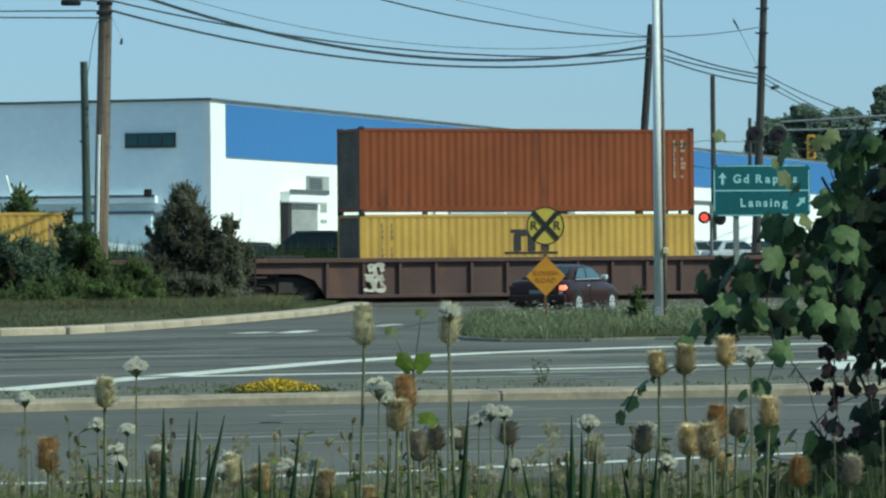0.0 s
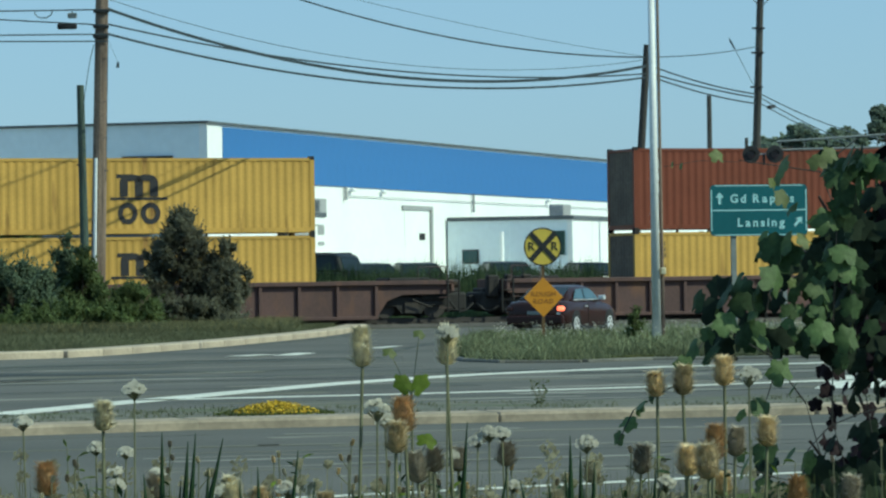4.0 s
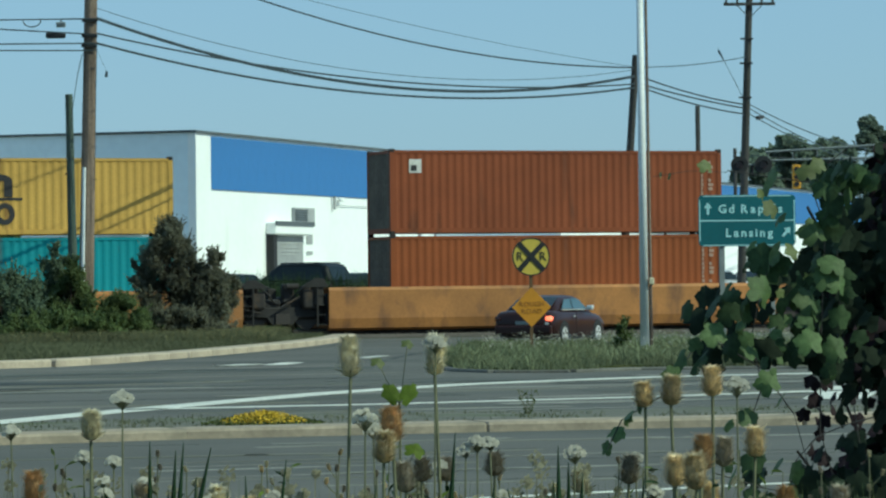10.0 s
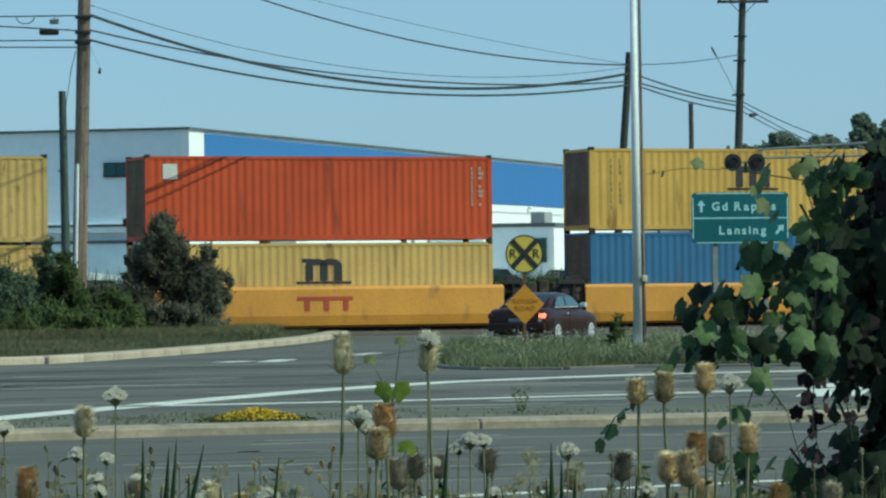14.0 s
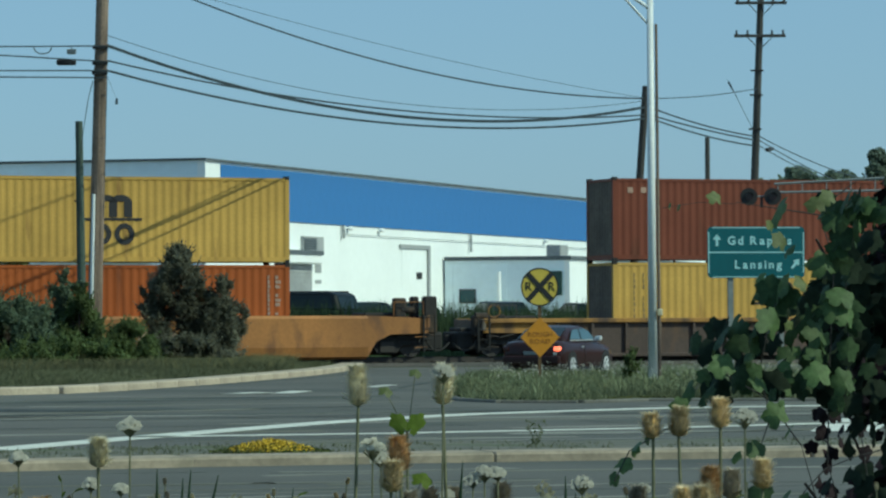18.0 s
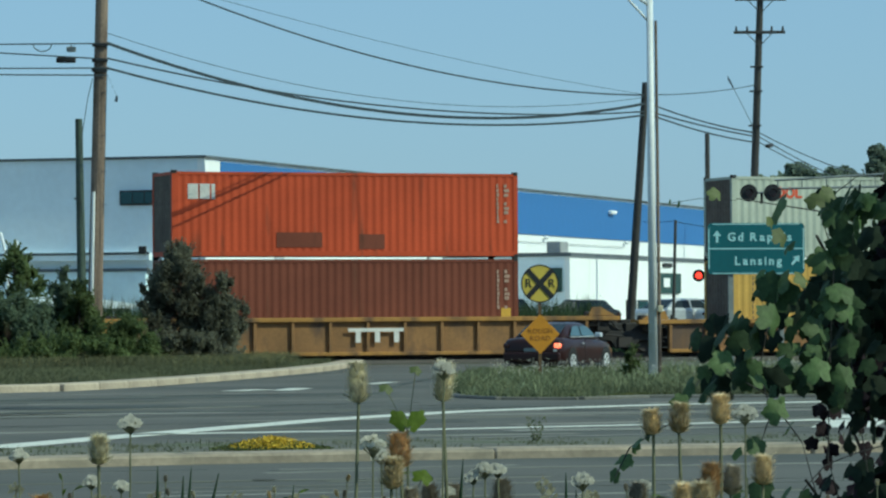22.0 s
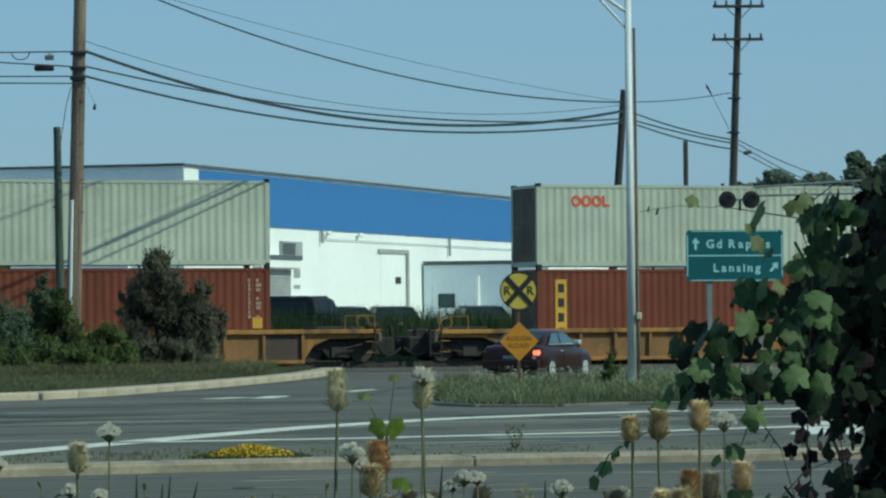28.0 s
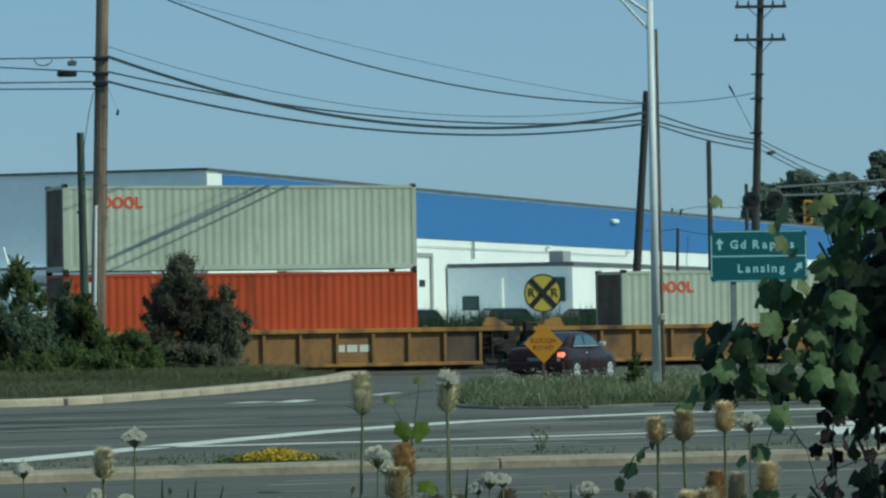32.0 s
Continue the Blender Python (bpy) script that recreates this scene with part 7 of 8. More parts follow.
# sword-leaved clumps: across, distance, then the blades (foot, tip across, tip height)
for x, y, tips in [(-0.55, 7.4, [(-0.02, -0.016, 1.288), (0.01, 0.035, 1.268), (0.02, 0.052, 1.285), (0.02, 0.11, 1.276), (0.05, 0.074, 1.213), (-0.03, -0.06, 1.20), (0.0, 0.02, 1.19)]),
                   (-0.36, 7.4, [(0.02, 0.065, 1.244), (0.0, -0.01, 1.22), (-0.02, -0.05, 1.19), (0.03, 0.02, 1.16), (0.04, 0.10, 1.18)]),
                   (0.03, 7.4, [(-0.01, 0.020, 1.300), (-0.02, -0.04, 1.17), (0.03, 0.10, 1.20), (0.0, -0.01, 1.15)]),
                   (0.25, 7.3, [(0.0, 0.0, 1.278), (0.02, 0.02, 1.245), (0.01, -0.01, 1.21), (-0.02, -0.10, 1.195), (0.03, 0.05, 1.22), (0.0, 0.03, 1.17), (-0.02, -0.04, 1.18)]),
                   (-0.16, 7.3, [(0.0, -0.02, 1.17), (0.02, 0.05, 1.20), (-0.03, -0.07, 1.14), (0.04, 0.09, 1.15)]),
                   (-0.70, 7.5, [(0.0, -0.03, 1.18), (0.02, 0.05, 1.16), (-0.03, 0.0, 1.13)]),
                   (0.40, 7.5, [(0.0, 0.03, 1.20), (0.02, -0.04, 1.17), (0.0, 0.0, 1.15)])]:
    th = thing("sword_leaf_plant", pose(x, y, 0), "clump of dark green sword-shaped leaves", "plant", "sword-leaved clumps")
    for foot, tx, h in tips:
        bm = bmesh.new()
        w = rnd.uniform(0.0085, 0.012)
        ring = []
        for k in range(8):
            f = k / 7
            px, pz = foot + (tx - foot) * f ** 4, (h + 0.03) * f
            ww = w * (1 - f ** 9) + 0.0008
            ring.append((bm.verts.new((px - ww, 0.004, pz)), bm.verts.new((px, -0.004, pz)), bm.verts.new((px + ww, 0.004, pz))))
        for a, b in zip(ring, ring[1:]):
            bm.faces.new((a[0], a[1], b[1], b[0]))
            bm.faces.new((a[1], a[2], b[2], b[1]))
        part("leaf", bm, M_SEDGE, th, m=pose(0, rnd.uniform(-0.1, 0.1), -0.02))


# leafy weeds between the teasels
LANCE = {}
for m_ in (M_SPROUT, M_SEDGE, M_BLADE):
    bm = bmesh.new()
    bm.faces.new([bm.verts.new(p) for p in ((0, 0, 0), (0.35, -0.12, 0.10), (0.75, -0.09, 0.10), (1, 0, 0), (0.75, 0.09, 0.10), (0.35, 0.12, 0.10))])
    LANCE[m_.name] = mesh_of(bm, "leaf", m_)
for i in range(48):
    x = rnd.choice((rnd.uniform(-0.16, 0.06), rnd.uniform(0.20, 0.78), rnd.uniform(-0.86, -0.3)))
    y, z = rnd.uniform(7.3, 8.4), rnd.triangular(1.10, 1.26, 1.15)
    th = thing("leafy_weed", pose(x, y, 0), "slender leafy weed among the teasels", "weed", "leafy weeds in front")
    dx = rnd.uniform(-0.05, 0.05)
    part("stem", rb((0, 0, -0.02), (dx, 0, z), 0.0022, 0.0012, n=5), M_STEM, th)
    for q in range(6):
        k = 1 - 0.027 * q * rnd.uniform(0.8, 1.2)
        s_ = rnd.uniform(0.022, 0.045)
        hang("leaf", LANCE[(M_SPROUT, M_SEDGE, M_BLADE)[(i + q % 2) % 3].name], th, "", Matrix.LocRotScale((dx * k, 0, z * k), Euler((rnd.uniform(-0.8, 0.8), rnd.uniform(-1.0, 0.3), rnd.uniform(0, 6.28))), (s_, s_, s_)))


def lobed_leaf(seed):
    """A five-lobed vine leaf of unit width, folded a little along its midrib, with a toothed rim."""
    r_ = random.Random(seed)
    bm = bmesh.new()
    rim = []
    n = 26
    for i in range(n):
        a = -math.pi / 2 + 0.22 + (2 * math.pi - 0.44) * i / (n - 1)
        lobes = 0.42 + 0.055 * math.cos(5 * (a - math.pi / 2)) - 0.05 * math.cos(a - math.pi / 2) + 0.022 * (-1) ** i + r_.uniform(-0.025, 0.025)
        px, py = lobes * math.cos(a), lobes * math.sin(a) + 0.08
        rim.append(bm.verts.new((px, py, -(0.35 + 0.3 * (seed % 3)) * abs(px) ** 1.5 + 0.05 * math.sin(6 * py) + r_.uniform(-0.015, 0.015) - 0.15 * py * py)))
    c0, c1 = bm.verts.new((0, -0.22, 0)), bm.verts.new((0, 0.10, 0.03))
    for a, b in zip(rim, rim[1:]):
        bm.faces.new((c1, a, b))
    bm.faces.new((c1, c0, rim[0]))
    bm.faces.new((c1, rim[-1], c0))
    return bm


LEAVES = {m.name: [mesh_of(lobed_leaf(s), "leaf", m, True) for s in range(4)] for m in (M_LEAF, M_VINESH, M_LEAFY, M_LEAFD, M_PURP, M_SPROUT)}
SUNV = Vector((math.sin(az) * math.cos(el), math.cos(az) * math.cos(el), math.sin(el)))


def hang_leaf(parent, p, size, material, wild=50, turn=28):
    """A leaf that hangs tilted; turn is the heading of its upper face from the road towards the sun's side."""
    tilt = Euler((radians(rnd.uniform(42, 88)), radians(rnd.uniform(-wild, wild)), radians(rnd.uniform(-wild, wild) * 0.8 + turn)))
    size *= 0.82
    m = Matrix.LocRotScale(p, tilt, (size, size * rnd.uniform(0.85, 1.15), size))
    hang("leaf", rnd.choice(LEAVES[material.name]), parent, "", m)


def vine():
    th = thing("grape_vine", pose(0, 0, 0), "sprawling wild grape vine with broad lobed green leaves", "climbing plant")
    runs = [[(1.30, 10.2, 0.4), (1.06, 10.0, 1.2), (1.06, 9.9, 1.55), (1.06, 9.8, 1.75), (1.02, 9.8, 1.87), (0.80, 9.8, 1.905)], [(0.80, 9.8, 1.90), (0.70, 9.8, 1.905), (0.60, 9.8, 1.89)],
            [(1.30, 10.2, 0.4), (1.12, 10.0, 1.5), (1.10, 9.9, 1.75), (1.04, 9.8, 1.90), (1.12, 9.8, 1.96)],
            [(1.2, 10.1, 0.5), (0.98, 9.9, 1.25), (0.88, 9.8, 1.38), (0.72, 9.7, 1.47), (0.62, 9.6, 1.32), (0.50, 9.6, 1.25), (0.46, 9.6, 1.17)],
            [(1.3, 10.2, 0.4), (1.15, 10.0, 1.0), (0.9, 9.9, 1.05), (0.75, 9.8, 1.10)],
            [(1.16, 9.6, 1.25), (1.09, 9.6, 1.232), (1.01, 9.6, 1.20), (0.955, 9.6, 1.14), (0.93, 9.6, 1.05)],
            [(0.90, 9.6, 1.66), (0.87, 9.6, 1.60), (0.84, 9.6, 1.45), (0.87, 9.6, 1.34), (0.84, 9.6, 1.25)]]
    for run in runs:
        for a, b in zip(run, run[1:]):
            part("cane", rb(a, b, 0.0008 if len(run) == 3 else 0.0022, 0.0008 if len(run) == 3 else 0.0014, n=6), M_WOODD, th)
    # broad leaves turned to the sun: across, height, size
    for x, z, s in [(1.008, 1.737, 0.132), (1.041, 1.651, 0.090), (1.029, 1.623, 0.100), (0.863, 1.583, 0.135), (0.983, 1.554, 0.112), (1.055, 1.595, 0.070), (0.739, 1.471, 0.122), (0.834, 1.425, 0.100), (0.818, 1.456, 0.066),
                    (0.934, 1.506, 0.056), (0.978, 1.451, 0.120), (1.045, 1.430, 0.105), (0.627, 1.367, 0.085), (0.878, 1.345, 0.112), (0.826, 1.253, 0.106), (0.697, 1.443, 0.076), (0.902, 1.470, 0.06), (0.915, 1.40, 0.04), (0.885, 1.375, 0.035)]:
        hang_leaf(th, (x, 9.50 + rnd.uniform(-0.08, 0.08), z), 0.88 * s, M_LEAF, 28)
    # yellowing ones at the top
    for x, z, s in [(0.718, 1.906, 0.060), (0.886, 1.793, 0.070), (0.981, 1.888, 0.078), (0.949, 1.688, 0.065), (0.870, 1.835, 0.045), (1.01, 1.905, 0.06), (0.905, 1.575, 0.04)]:
        hang_leaf(th, (x, 9.50 + rnd.uniform(-0.08, 0.08), z), s, M_LEAFY, 35)
    # those turned away; some have their shade in a darker green
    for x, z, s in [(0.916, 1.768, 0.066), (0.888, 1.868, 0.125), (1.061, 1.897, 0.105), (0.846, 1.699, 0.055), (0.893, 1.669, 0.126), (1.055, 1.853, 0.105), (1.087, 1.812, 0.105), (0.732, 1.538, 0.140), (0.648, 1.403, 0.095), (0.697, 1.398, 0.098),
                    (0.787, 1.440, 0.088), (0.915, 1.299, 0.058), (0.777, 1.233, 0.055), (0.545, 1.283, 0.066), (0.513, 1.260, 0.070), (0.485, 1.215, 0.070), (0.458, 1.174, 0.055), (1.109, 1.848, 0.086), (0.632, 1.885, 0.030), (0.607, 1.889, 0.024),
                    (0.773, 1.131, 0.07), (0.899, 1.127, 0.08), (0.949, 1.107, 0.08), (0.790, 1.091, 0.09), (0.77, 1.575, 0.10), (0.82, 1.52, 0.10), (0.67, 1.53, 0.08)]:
        hang_leaf(th, (x, 9.62 + rnd.uniform(-0.06, 0.06), z), s, M_LEAF if (z > 1.62 and x < 1.0) or z < 1.3 or x < 0.66 else M_VINESH, 35, -72)
    # smaller leaves on the side shoots, four in five coloured as shaded
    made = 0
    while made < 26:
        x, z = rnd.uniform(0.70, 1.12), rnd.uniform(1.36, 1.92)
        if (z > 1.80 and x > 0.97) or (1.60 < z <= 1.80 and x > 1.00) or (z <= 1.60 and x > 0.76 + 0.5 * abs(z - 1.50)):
            hang_leaf(th, (x, 9.58 + rnd.uniform(-0.06, 0.12), z), rnd.uniform(0.04, 0.085), M_LEAF if made % 5 == 0 else M_VINESH, 55, rnd.choice((10, -40, -60)))
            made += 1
    # broad leaves facing the road: first those with shade in their colour
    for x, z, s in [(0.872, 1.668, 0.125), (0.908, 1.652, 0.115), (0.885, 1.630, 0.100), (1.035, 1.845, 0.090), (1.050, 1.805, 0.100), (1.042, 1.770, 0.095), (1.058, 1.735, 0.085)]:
        hang_leaf(th, (x, 9.60 + rnd.uniform(-0.03, 0.03), z), s, M_VINESH, 14, -20)
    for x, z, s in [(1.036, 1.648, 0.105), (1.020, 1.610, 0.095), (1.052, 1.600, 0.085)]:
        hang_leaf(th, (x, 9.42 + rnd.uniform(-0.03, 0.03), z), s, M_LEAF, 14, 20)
    # the mass of leaves along the top, two in three coloured as shaded
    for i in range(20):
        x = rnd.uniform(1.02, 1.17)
        hang_leaf(th, (x, 9.66 + rnd.uniform(-0.06, 0.12), rnd.uniform(1.865 - 0.2 * max(0, x - 1.08), 1.905)), rnd.uniform(0.06, 0.10), M_LEAF if i % 3 == 0 else M_VINESH, 45, -55)
    # the thicker growth behind, its shade put into dark leaf colours
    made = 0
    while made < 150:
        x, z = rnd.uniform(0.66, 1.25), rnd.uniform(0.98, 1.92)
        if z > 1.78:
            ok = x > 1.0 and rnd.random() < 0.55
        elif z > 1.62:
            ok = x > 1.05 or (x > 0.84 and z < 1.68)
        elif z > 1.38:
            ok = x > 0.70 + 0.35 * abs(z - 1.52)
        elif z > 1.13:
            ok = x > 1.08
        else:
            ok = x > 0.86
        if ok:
            hang_leaf(th, (x, 9.88 + rnd.uniform(-0.1, 0.2), z), rnd.uniform(0.07, 0.13), (M_VINESH if rnd.random() < 0.5 else M_LEAFD) if x < 1.02 else M_LEAFD, 60, -50)
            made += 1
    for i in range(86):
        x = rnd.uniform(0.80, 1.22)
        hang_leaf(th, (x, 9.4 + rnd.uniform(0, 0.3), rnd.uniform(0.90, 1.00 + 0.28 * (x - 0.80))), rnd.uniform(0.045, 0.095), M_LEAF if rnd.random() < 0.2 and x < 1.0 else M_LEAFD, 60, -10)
    return th


vine()
lt = thing("vine_seedling", pose(-0.062, 7.45, 0), "young plant with broad bright green leaves", "plant")
part("stem", rb((0, 0, 0), (0, 0, 1.37), 0.003, n=5), M_STEM, lt)
for sx in (-1, 1):
    hang("leaf", LEAVES[M_SPROUT.name][0], lt, "bright green leaf", Matrix.LocRotScale((0.015 * sx, 0, 1.385), Euler((radians(60), radians(35 * sx), radians(-15 * sx))), (0.040, 0.060, 0.05)))
for x_, z_, s_ in ((0.017, 1.487, 0.030), (-0.044, 1.450, 0.034), (-0.02, 1.30, 0.04), (0.03, 1.27, 0.05)):
    part("side_shoot", rb((0, 0.05, 1.36 if z_ > 1.4 else 1.2), (x_, 0.05, z_), 0.0009, n=4), M_STEM, lt)
    hang("leaf", LEAVES[(M_LEAFY if z_ > 1.4 else M_SPROUT).name][1], lt, "bright green leaf", Matrix.LocRotScale((x_, 0.05, z_), Euler((radians(50), radians(20), 0)), (s_, s_ * 0.8, s_)))


def leaf_cloud(name, material, label, n, sampler, size, category="shrub", seed=3, face=0.0):
    r_ = random.Random(seed)
    verts, faces = [], []
    for _ in range(n):
        p = sampler(r_)
        if p is None:
            continue
        p = Vector(p)
        s = size * r_.uniform(0.5, 1.4)
        q = Euler((r_.uniform(0, 6.28), r_.uniform(0, 6.28), r_.uniform(0, 6.28))).to_matrix()
        if face:                                     # leaves turn towards the light
            up = q @ Vector((0, 0, 1))
            q = up.rotation_difference((up + face * (SUNV + Vector((0, 0, 0.5)))).normalized()).to_matrix() @ q
        i = len(verts)
        for c in ((-0.5, -0.2, 0), (0, -0.42, 0.06), (0.5, 0, 0), (0, 0.42, 0.06), (-0.5, 0.2, 0)):
            verts.append(p + q @ (Vector(c) * s))
        faces.append((i, i + 1, i + 2, i + 3, i + 4))
    me = bpy.data.meshes.new(name)
    me.from_pydata(verts, [], faces)
    me.materials.append(material)
    return me


# dark shrub that closes the view beside the vine
sh = thing("dark_shrub", pose(1.42, 10.6, 0), "dense dark shrub with dull purple leaves", "shrub")
part("trunk", rb((0, 0, -0.05), (-0.05, 0, 1.2), 0.03, 0.015), M_BARK, sh)
for i in range(9):
    a = rnd.uniform(0, 6.28)
    part("limb", rb((-0.03, 0, 0.3 + 0.12 * i), (0.32 * math.cos(a) - 0.05, 0.25 * math.sin(a), 0.7 + 0.14 * i), 0.012, 0.004, n=6), M_BARK, sh)


def shrub_at(r_):
    x, y, z = r_.uniform(-0.42, 0.5), r_.uniform(-0.4, 0.4), r_.uniform(0.6, 2.0)
    edge = -0.255 - 0.06 * math.sin(9 * z) + 0.06 * noise.noise((z * 6, 1.5, 0)) + (0.10 if z > 1.75 else 0) + max(0, 1.2 - z) * 0.10 - (0.12 if z < 1.0 else 0) + (0.10 if 1.05 < z < 1.30 else 0) - (0.04 if 1.30 < z < 1.70 else 0)
    if x < edge + 0.08 * abs(y) or (y * y) / 0.16 + (x - 0.1) ** 2 / 0.36 > 1:
        return None
    return x, y, z


hang("crown", leaf_cloud("crown", M_LEAFD, "", 11000, shrub_at, 0.055), sh)
hang("purple_foliage", leaf_cloud("purple_foliage", M_PURP, "", 2600, shrub_at, 0.06, seed=9), sh, "dull purple leaves")
for i in range(60):
    z = rnd.uniform(0.95, 1.5)
    hang("leaf", rnd.choice(LEAVES[M_PURP.name]), sh, "", Matrix.LocRotScale((-0.27 + rnd.uniform(-0.10, 0.10), -0.42 + rnd.uniform(-0.05, 0.3), z), Euler((rnd.uniform(0.4, 1.8), rnd.uniform(-1, 1), rnd.uniform(-1, 1))), (0.05, 0.05, 0.05)))


def clumps(seed, base, lumps, n, material, size, name, label, trunk_h, lump_squash=0.85, category="bush", shoots=0.0):
    """A bush or tree: trunk, limbs to each lump, and a crown of many small leaves in uneven lumps."""
    r_ = random.Random(seed)
    th = thing(name, pose(*base), label, category)
    part("trunk", rb((0, 0, -0.2), (0, 0, trunk_h), min(0.05 + trunk_h * 0.025, 0.03 * trunk_h), 0.012 * trunk_h), M_BARK, th)
    for x, y, z, r in lumps:
        part("limb", rb((0, 0, trunk_h * 0.5), (x * 0.8, y * 0.8, z * 0.9), min(0.03 + r * 0.02, 0.02 * trunk_h), min(0.012, 0.006 * trunk_h), n=6), M_BARK, th)

    def s(rr):
        if rr.random() < shoots:                     # loose upright shoots give a feathery outline
            k_ = int(rr.random() * len(lumps) * 5)
            x, y, z, r = lumps[k_ % len(lumps)]
            rs = random.Random(k_ + seed * 1000)
            d = Vector((rs.gauss(0, 0.65), rs.gauss(0, 0.65), rs.uniform(0.25, 1.2))).normalized()
            f = rr.random()
            p = Vector((x, y, z)) + d * r * 1.75 * f + Vector((0, 0, 0.25 * r * f * f)) + Vector((rr.gauss(0, 1), rr.gauss(0, 1), rr.gauss(0, 1))) * 0.13 * r * (1.05 - f)
            return p if p.z > 0.02 else None
        x, y, z, r = lumps[int(rr.random() ** 1.0 * len(lumps)) % len(lumps)]
        d = Vector((rr.gauss(0, 1), rr.gauss(0, 1), rr.gauss(0, 1))).normalized()
        k = rr.random() ** 0.38
        p = Vector((x, y, z)) + Vector((d.x, d.y, d.z * lump_squash)) * r * k * (1 + 0.28 * noise.noise(d * 2.3 + Vector((x * 3, seed, z * 3)))) 
        if noise.noise(p * 2.1 / max(r, 0.4)) < -0.34 and k > 0.6:
            return None
        return p if p.z > 0.02 else None
    hang("crown", leaf_cloud("crown", material, "", n, s, size, seed=seed, face=0.9), th)

    def core(rr):
        x, y, z, r = lumps[int(rr.random() * len(lumps)) % len(lumps)]
        d = Vector((rr.gauss(0, 1), rr.gauss(0, 1), rr.gauss(0, 1))).normalized()
        p = Vector((x, y, z)) + d * r * 0.70 * rr.random() ** 0.4
        return p if p.z > 0.02 else None
    hang("inner_foliage", leaf_cloud("inner_foliage", material, "", max(n // 6, 30), core, size * 2.1, seed=seed + 500, face=0.5), th, "dense inner foliage")
    return th


def spread(seed, n, w, h, r, wy=1.0, cone=False):
    r_ = random.Random(seed)
    out = []
    for i in range(n):
        f = (i + 0.5) / n
        z = h * (0.12 + 0.80 * f)
        span = w * ((1 - f) ** 0.62 if cone else math.sqrt(max(0.05, 1 - (f * 1.02) ** 2)))
        x = r_.uniform(-1, 1) * span
        out.append((x, r_.uniform(-1, 1) * wy, z, r * r_.uniform(0.6, 1.2) * (1 - 0.45 * f)))
    return out


# juniper beside the track, and the mixed bushes on the verge
r11 = random.Random(77)
JUN = []
for i in range(120):                        # a broad upright mass that narrows upwards
    f_ = r11.random() ** 1.15
    x0_, x1_ = (-0.85, 1.25) if f_ < 0.15 else (-1.30, 1.50) if f_ < 0.45 else (-1.22, 0.38) if f_ < 0.72 else (-0.80 + 0.9 * (f_ - 0.72), 0.26 - 0.9 * (f_ - 0.72))
    JUN.append((r11.uniform(x0_, x1_), r11.uniform(-0.6, 0.6), 0.25 + 3.2 * f_, r11.uniform(0.24, 0.40) * (1 - 0.35 * f_)))
for i in range(22):                         # a lower spire beside it
    f_ = r11.random()
    JUN.append((1.05 + r11.uniform(-1, 1) * 0.26 * (1.1 - f_), r11.uniform(-0.3, 0.3), 1.5 + 1.1 * f_, r11.uniform(0.13, 0.22)))
for i in range(18):
    JUN.append((r11.uniform(0.35, 1.30), r11.uniform(-0.3, 0.3), r11.uniform(0.9, 2.0), r11.uniform(0.20, 0.30)))
for i in range(26):                         # joins the two at the foot
    JUN.append((r11.uniform(0.25, 1.45), r11.uniform(-0.4, 0.4), r11.uniform(0.4, 2.05), r11.uniform(0.22, 0.34)))
JUN += [(0.55, 0, 2.2, 0.25), (0.75, 0, 2.1, 0.22), (1.72, 0, 1.66, 0.16), (1.5, 0, 1.8, 0.18), (1.62, 0, 1.2, 0.25), (-0.22, 0, 3.58, 0.17), (-0.36, 0, 3.45, 0.2), (0.0, 0, 3.42, 0.16), (1.28, 0, 2.5, 0.12), (-1.35, 0, 2.3, 0.12), (-1.4, 0, 1.85, 0.12)]
clumps(11, (-7.5, 110.5, 0.1), JUN, 96000, M_JUNI, 0.052, "juniper", "dark ragged juniper on the verge", 2.8, 1.25, "tree", shoots=0.42)
clumps(12, (-11.15, 110.0, 0.1), spread(6, 46, 0.75, 2.5, 0.34, 0.6, True) + [(-0.05, 0, 2.7, 0.16), (0.02, 0, 2.9, 0.10), (-0.35, 0, 2.3, 0.18), (0.3, 0, 2.45, 0.14), (0.52, 0, 2.5, 0.08)], 38000, M_TREE, 0.056, "bush", "dark pointed bush on the verge", 1.6, 1.1, shoots=0.5)
clumps(19, (-10.65, 109.0, 0.1), spread(23, 44, 0.72, 2.2, 0.34, 0.5) + [(0.1, 0, 2.25, 0.2), (0.3, 0, 2.0, 0.2), (0.35, 0, 1.3, 0.3)], 36000, M_BUSH, 0.058, "bush", "bright green leafy bush on the verge", 1.2, 1.1, shoots=0.45)
clumps(13, (-12.6, 108.5, 0.1), spread(7, 66, 1.55, 2.05, 0.46, 1.0) + [(0.3, 0, 1.95, 0.3), (-0.4, 0, 2.0, 0.3), (0.9, 0, 1.6, 0.4), (-1.5, 0.2, 1.5, 0.45), (1.0, 0, 1.0, 0.45)], 60000, M_TREE, 0.056, "bush", "dense dark green bush on the verge", 1.2, shoots=0.35)
clumps(14, (-9.05, 107.5, 0.1), spread(8, 44, 0.80, 1.45, 0.34, 0.5), 26000, M_BUSH, 0.052, "bush", "low rounded green bush on the verge", 0.8, shoots=0.25)
clumps(16, (-11.0, 106.5, 0.1), spread(21, 46, 2.0, 0.95, 0.30, 0.6), 26000, M_BUSH, 0.052, "bush", "low straggling green growth on the verge", 0.5, shoots=0.5)
clumps(20, (-7.6, 109.3, 0.1), spread(24, 46, 1.65, 0.95, 0.32, 0.4), 22000, M_JUNI, 0.052, "bush", "low brownish scrub under the juniper", 0.5, shoots=0.5)
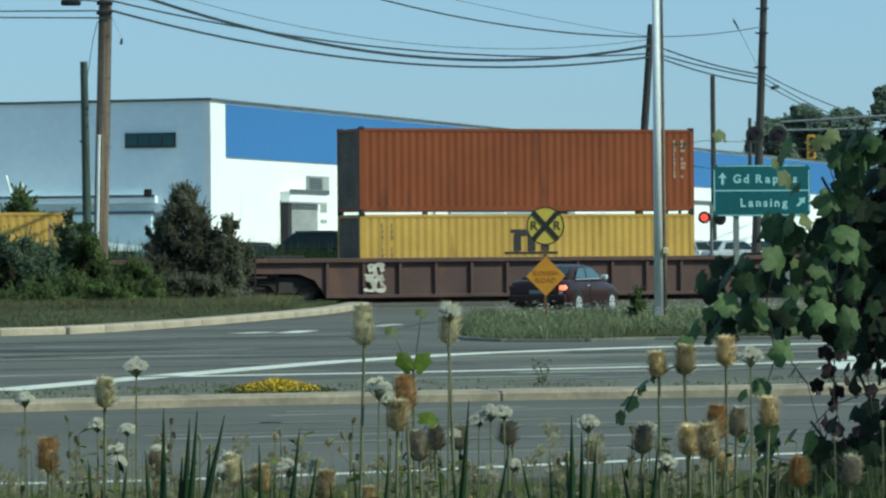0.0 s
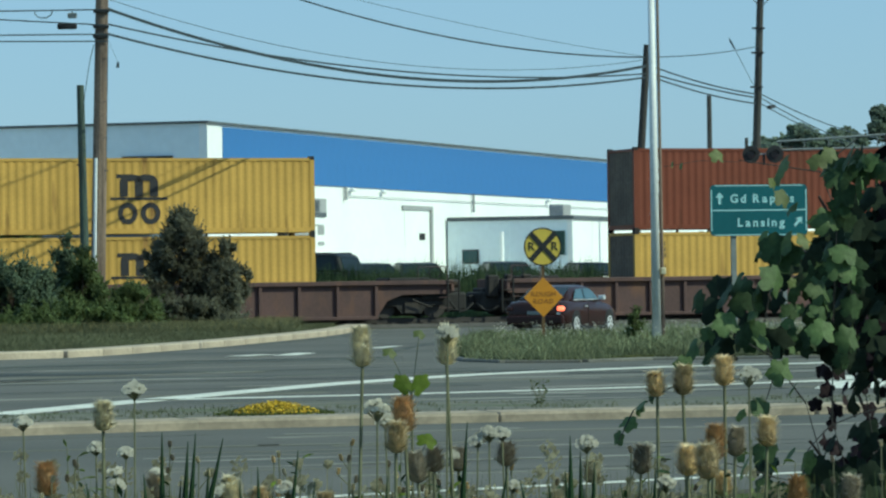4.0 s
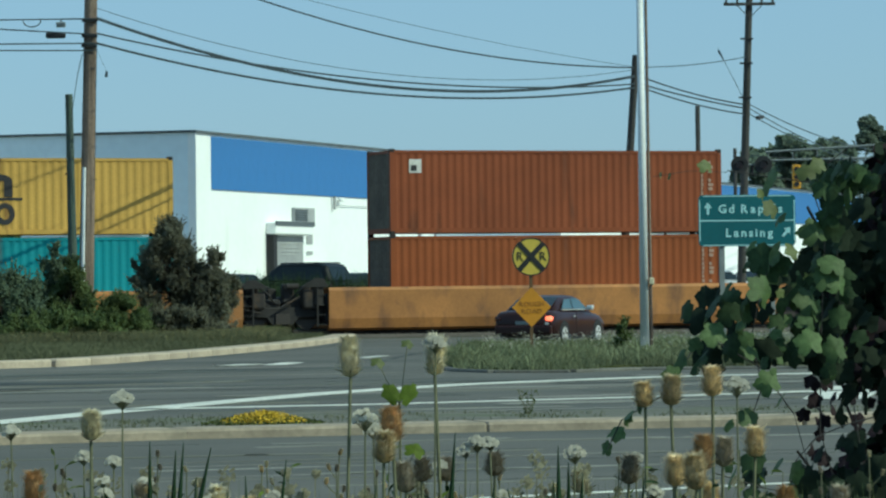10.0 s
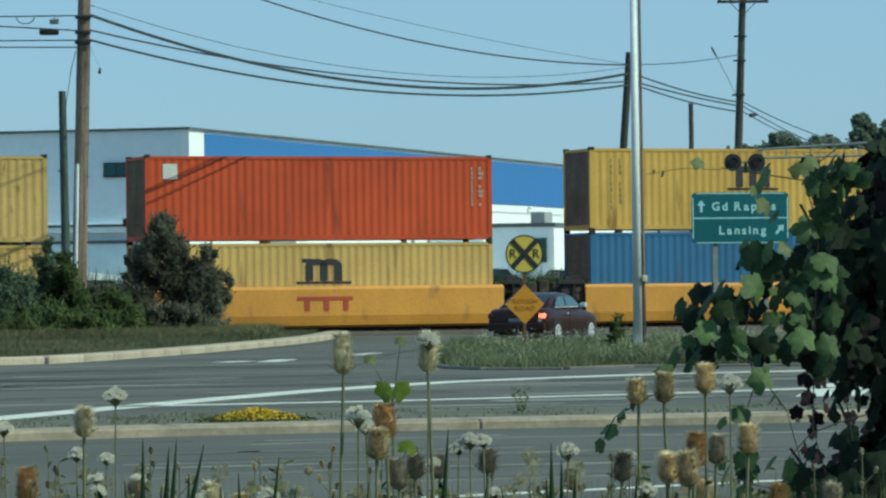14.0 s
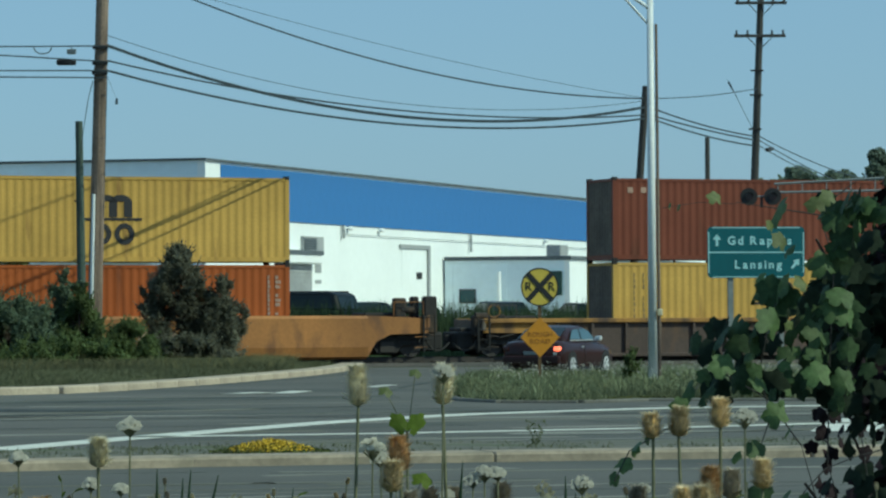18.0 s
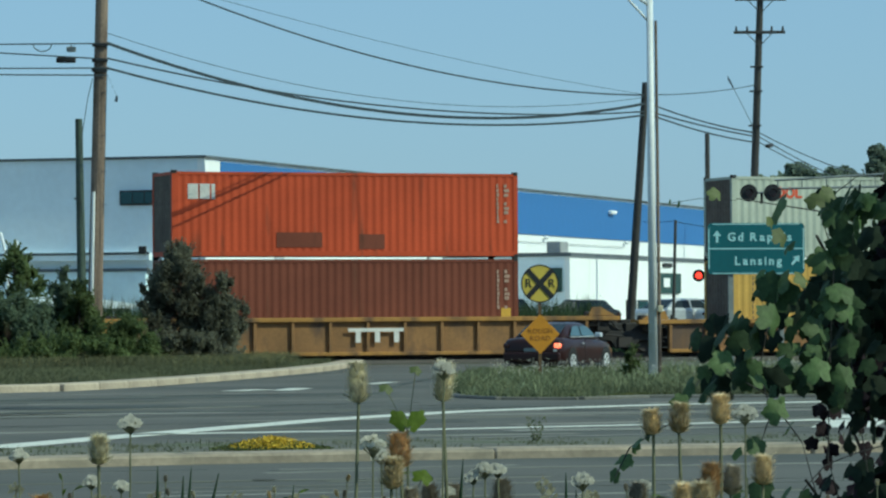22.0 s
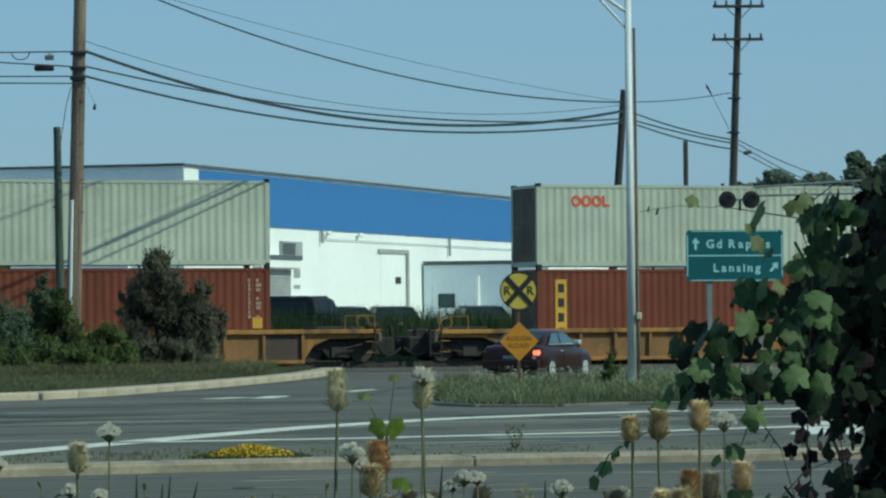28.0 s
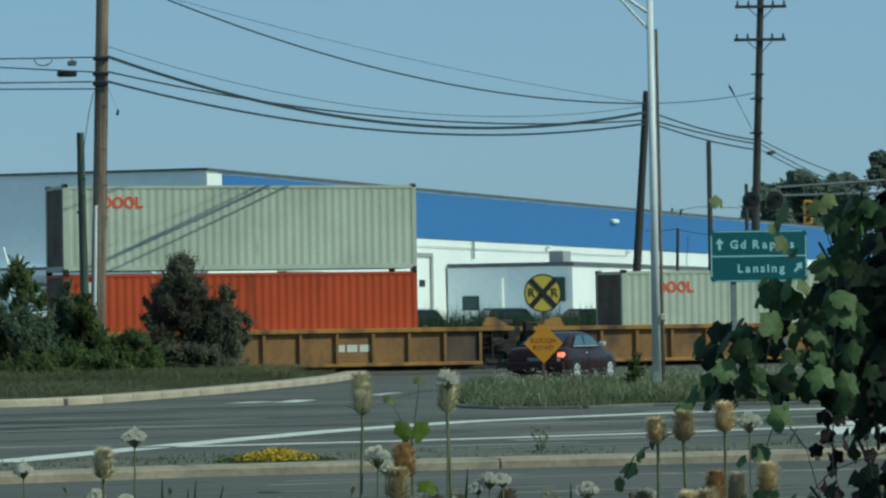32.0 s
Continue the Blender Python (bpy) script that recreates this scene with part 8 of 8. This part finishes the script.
clumps(15, (-15.6, 136, 0.6), spread(9, 40, 1.5, 3.7, 0.40, 0.8, True), 18000, M_BUSH, 0.10, "tree", "small conical tree behind the railway", 2.6, 1.1, "tree", shoots=0.5)
clumps(17, (4.45, 84.5, 0.1), spread(4, 6, 0.16, 0.75, 0.16, 0.15), 1500, M_BUSH, 0.05, "weed", "bushy dark weed at the lamp base", 0.4, 1.2, "weed", shoots=0.6)
blades("verge_tall_grass", M_DRYBL, "tall dull grass round the bushes on the verge", 9000, (-14, -4.4, 102.0, 116), lambda x, y: 0.1 if in_poly(x + 0.6, y - 0.6, LAWNP) else None, 0.12, 0.50, 0.005, 1.4)
blades("verge_tall_green_grass", M_LAWNB, "tall green grass round the bushes on the verge", 42000, (-14, -4.4, 102.0, 116), lambda x, y: 0.1 if in_poly(x + 0.6, y - 0.6, LAWNP) else None, 0.10, 0.42, 0.006, 1.6)

blades("bush_foot_grass", M_LAWNB, "long soft grass at the foot of the bushes", 26000, (-14, -5.4, 99.0, 107.5), lambda x, y: 0.1 if in_poly(x + 0.8, y - 0.8, LAWNP) and rnd.random() < smooth01(99, 105.5, y) else None, 0.12, 0.42, 0.007, 1.2, top=lambda y: 0.4 + 0.6 * smooth01(99, 106, y))

# weedy bank between the railway and the car park
def bank_z(x, y):
    d = (Vector((x, y, 0)) - Vector((TRACK0[0], TRACK0[1], 0))).dot(Vector((NRM[0], NRM[1], 0)))
    return ground_z(x, y) + 0.05 if 7.6 < d < 9.6 else None


def trackside_z(x, y):
    d = behind(x, y)
    return ground_z(x, y) + 0.05 if 3.2 < d < 8.0 and noise.noise((x * 0.5, y * 0.5, 4)) > -0.25 else None


def ragged(y):
    return 0.55 + 0.45 * rnd.random()


blades("bank_weeds", M_BANK, "tall green weeds on the bank before the car park", 90000, (-14, 6, 122, 146), bank_z, 1.30, 1.95, 0.020, 0.35, top=ragged)
blades("trackside_weeds", M_BANK, "low dark weeds beside the track", 60000, (-14, 16, 122, 146), trackside_z, 0.25, 0.8, 0.018, 0.5, top=ragged)

# flowering patch and tall weed on the island
fb = thing("flower_bed", pose(-1.90, 41.75, 0.07), "low patch of yellow flowers on the island", "flower patch")
part("foliage", bevel(bx(-0.42, 0.42, -0.3, 0.3, -0.05, 0.03), 0.02), M_GRASS, fb)
hang("blossom", leaf_cloud("blossom", M_FLOWER, "", 2600, lambda r_: (lambda a, k: (0.50 * k * math.cos(a), 0.38 * k * math.sin(a), 0.03 + 0.12 * (1 - k * k) * r_.random() + 0.02 * r_.random()))(r_.uniform(0, 6.28), r_.random() ** 0.8), 0.024), fb, "yellow blossoms")
hang("leaves", leaf_cloud("leaves", M_BLADE, "", 1500, lambda r_: (lambda a, k: (0.70 * k * math.cos(a), 0.44 * k * math.sin(a), 0.02 + 0.10 * (1 - k * k) * r_.random()))(r_.uniform(0, 6.28), r_.random() ** 0.5), 0.026, seed=8), fb, "low green leaves")
wd = thing("weed", pose(1.18, 44.3, 0.05), "scruffy thin green weed on the island", "weed")
for i in range(9):
    a_, h_ = rnd.uniform(-0.75, 0.75), rnd.uniform(0.10, 0.34)
    part("stalk", rb((rnd.uniform(-0.04, 0.04), 0, -0.02), (0.55 * h_ * a_, 0, h_), 0.004, 0.002, n=4), M_STEM, wd)
hang("crown", leaf_cloud("crown", M_BLADE, "", 110, lambda r_: (lambda h_: (r_.uniform(-1, 1) * (0.04 + 0.35 * h_), r_.uniform(-0.04, 0.04), h_))(r_.uniform(0.02, 0.34) ** 1.1), 0.026, seed=70), wd)
# white flowers in the median grass
mf = leaf_cloud("median_flowers", M_LACE, "", 1700, lambda r_: (lambda y_: (r_.uniform(1.3, 10), y_, 0.1 + r_.uniform(0.06, 0.34)))(r_.uniform(82, 97)), 0.034)
tagged(new("median_flowers", mf), "scattered white flowers in the median grass", "flowers", kind="stuff")

# trees on the skyline
for i, (x, y, hh, w) in enumerate(((29.0, 300, 14.15, 3.8), (26.0, 296, 12.9, 2.8), (32.7, 306, 14.0, 3.6), (36.8, 300, 15.6, 3.6), (40.5, 303, 16.4, 4.5), (34.6, 312, 14.2, 3.4), (30.8, 310, 14.2, 3.4))):
    clumps(30 + i, (x, y, 0.7), spread(40 + i, 40, w, hh * 0.98, 1.5, 2.0), 12000, M_SKYT, 0.36, "tree", "dark broadleaf tree on the skyline", hh * 0.5, 0.9, "tree")
far = leaf_cloud("far_woods", M_SKYT, "", 26000, lambda r_: (lambda x: (x, 520 + r_.uniform(-25, 25) + 0.1 * abs(x), r_.random() ** 0.7 * (7 + 5 * noise.noise((x * 0.03, 2, 0)))))(r_.uniform(-420, 420)), 2.4)
tagged(new("far_woods", far), "distant dark woods along the horizon", "woods", kind="stuff")


# ---- movement ----
def motions():
    times = [0, 4, 8, 12, 16, 20, 24, 28, 32]
    for ob, s, z in GLIDE:
        rows = []
        for t in times:
            p = TRACK0 + U * (s - travelled(t))
            rows.append((t, pose(p.x, p.y, z, 0, 0, ALPHA)))
        walk(ob, rows)


motions()
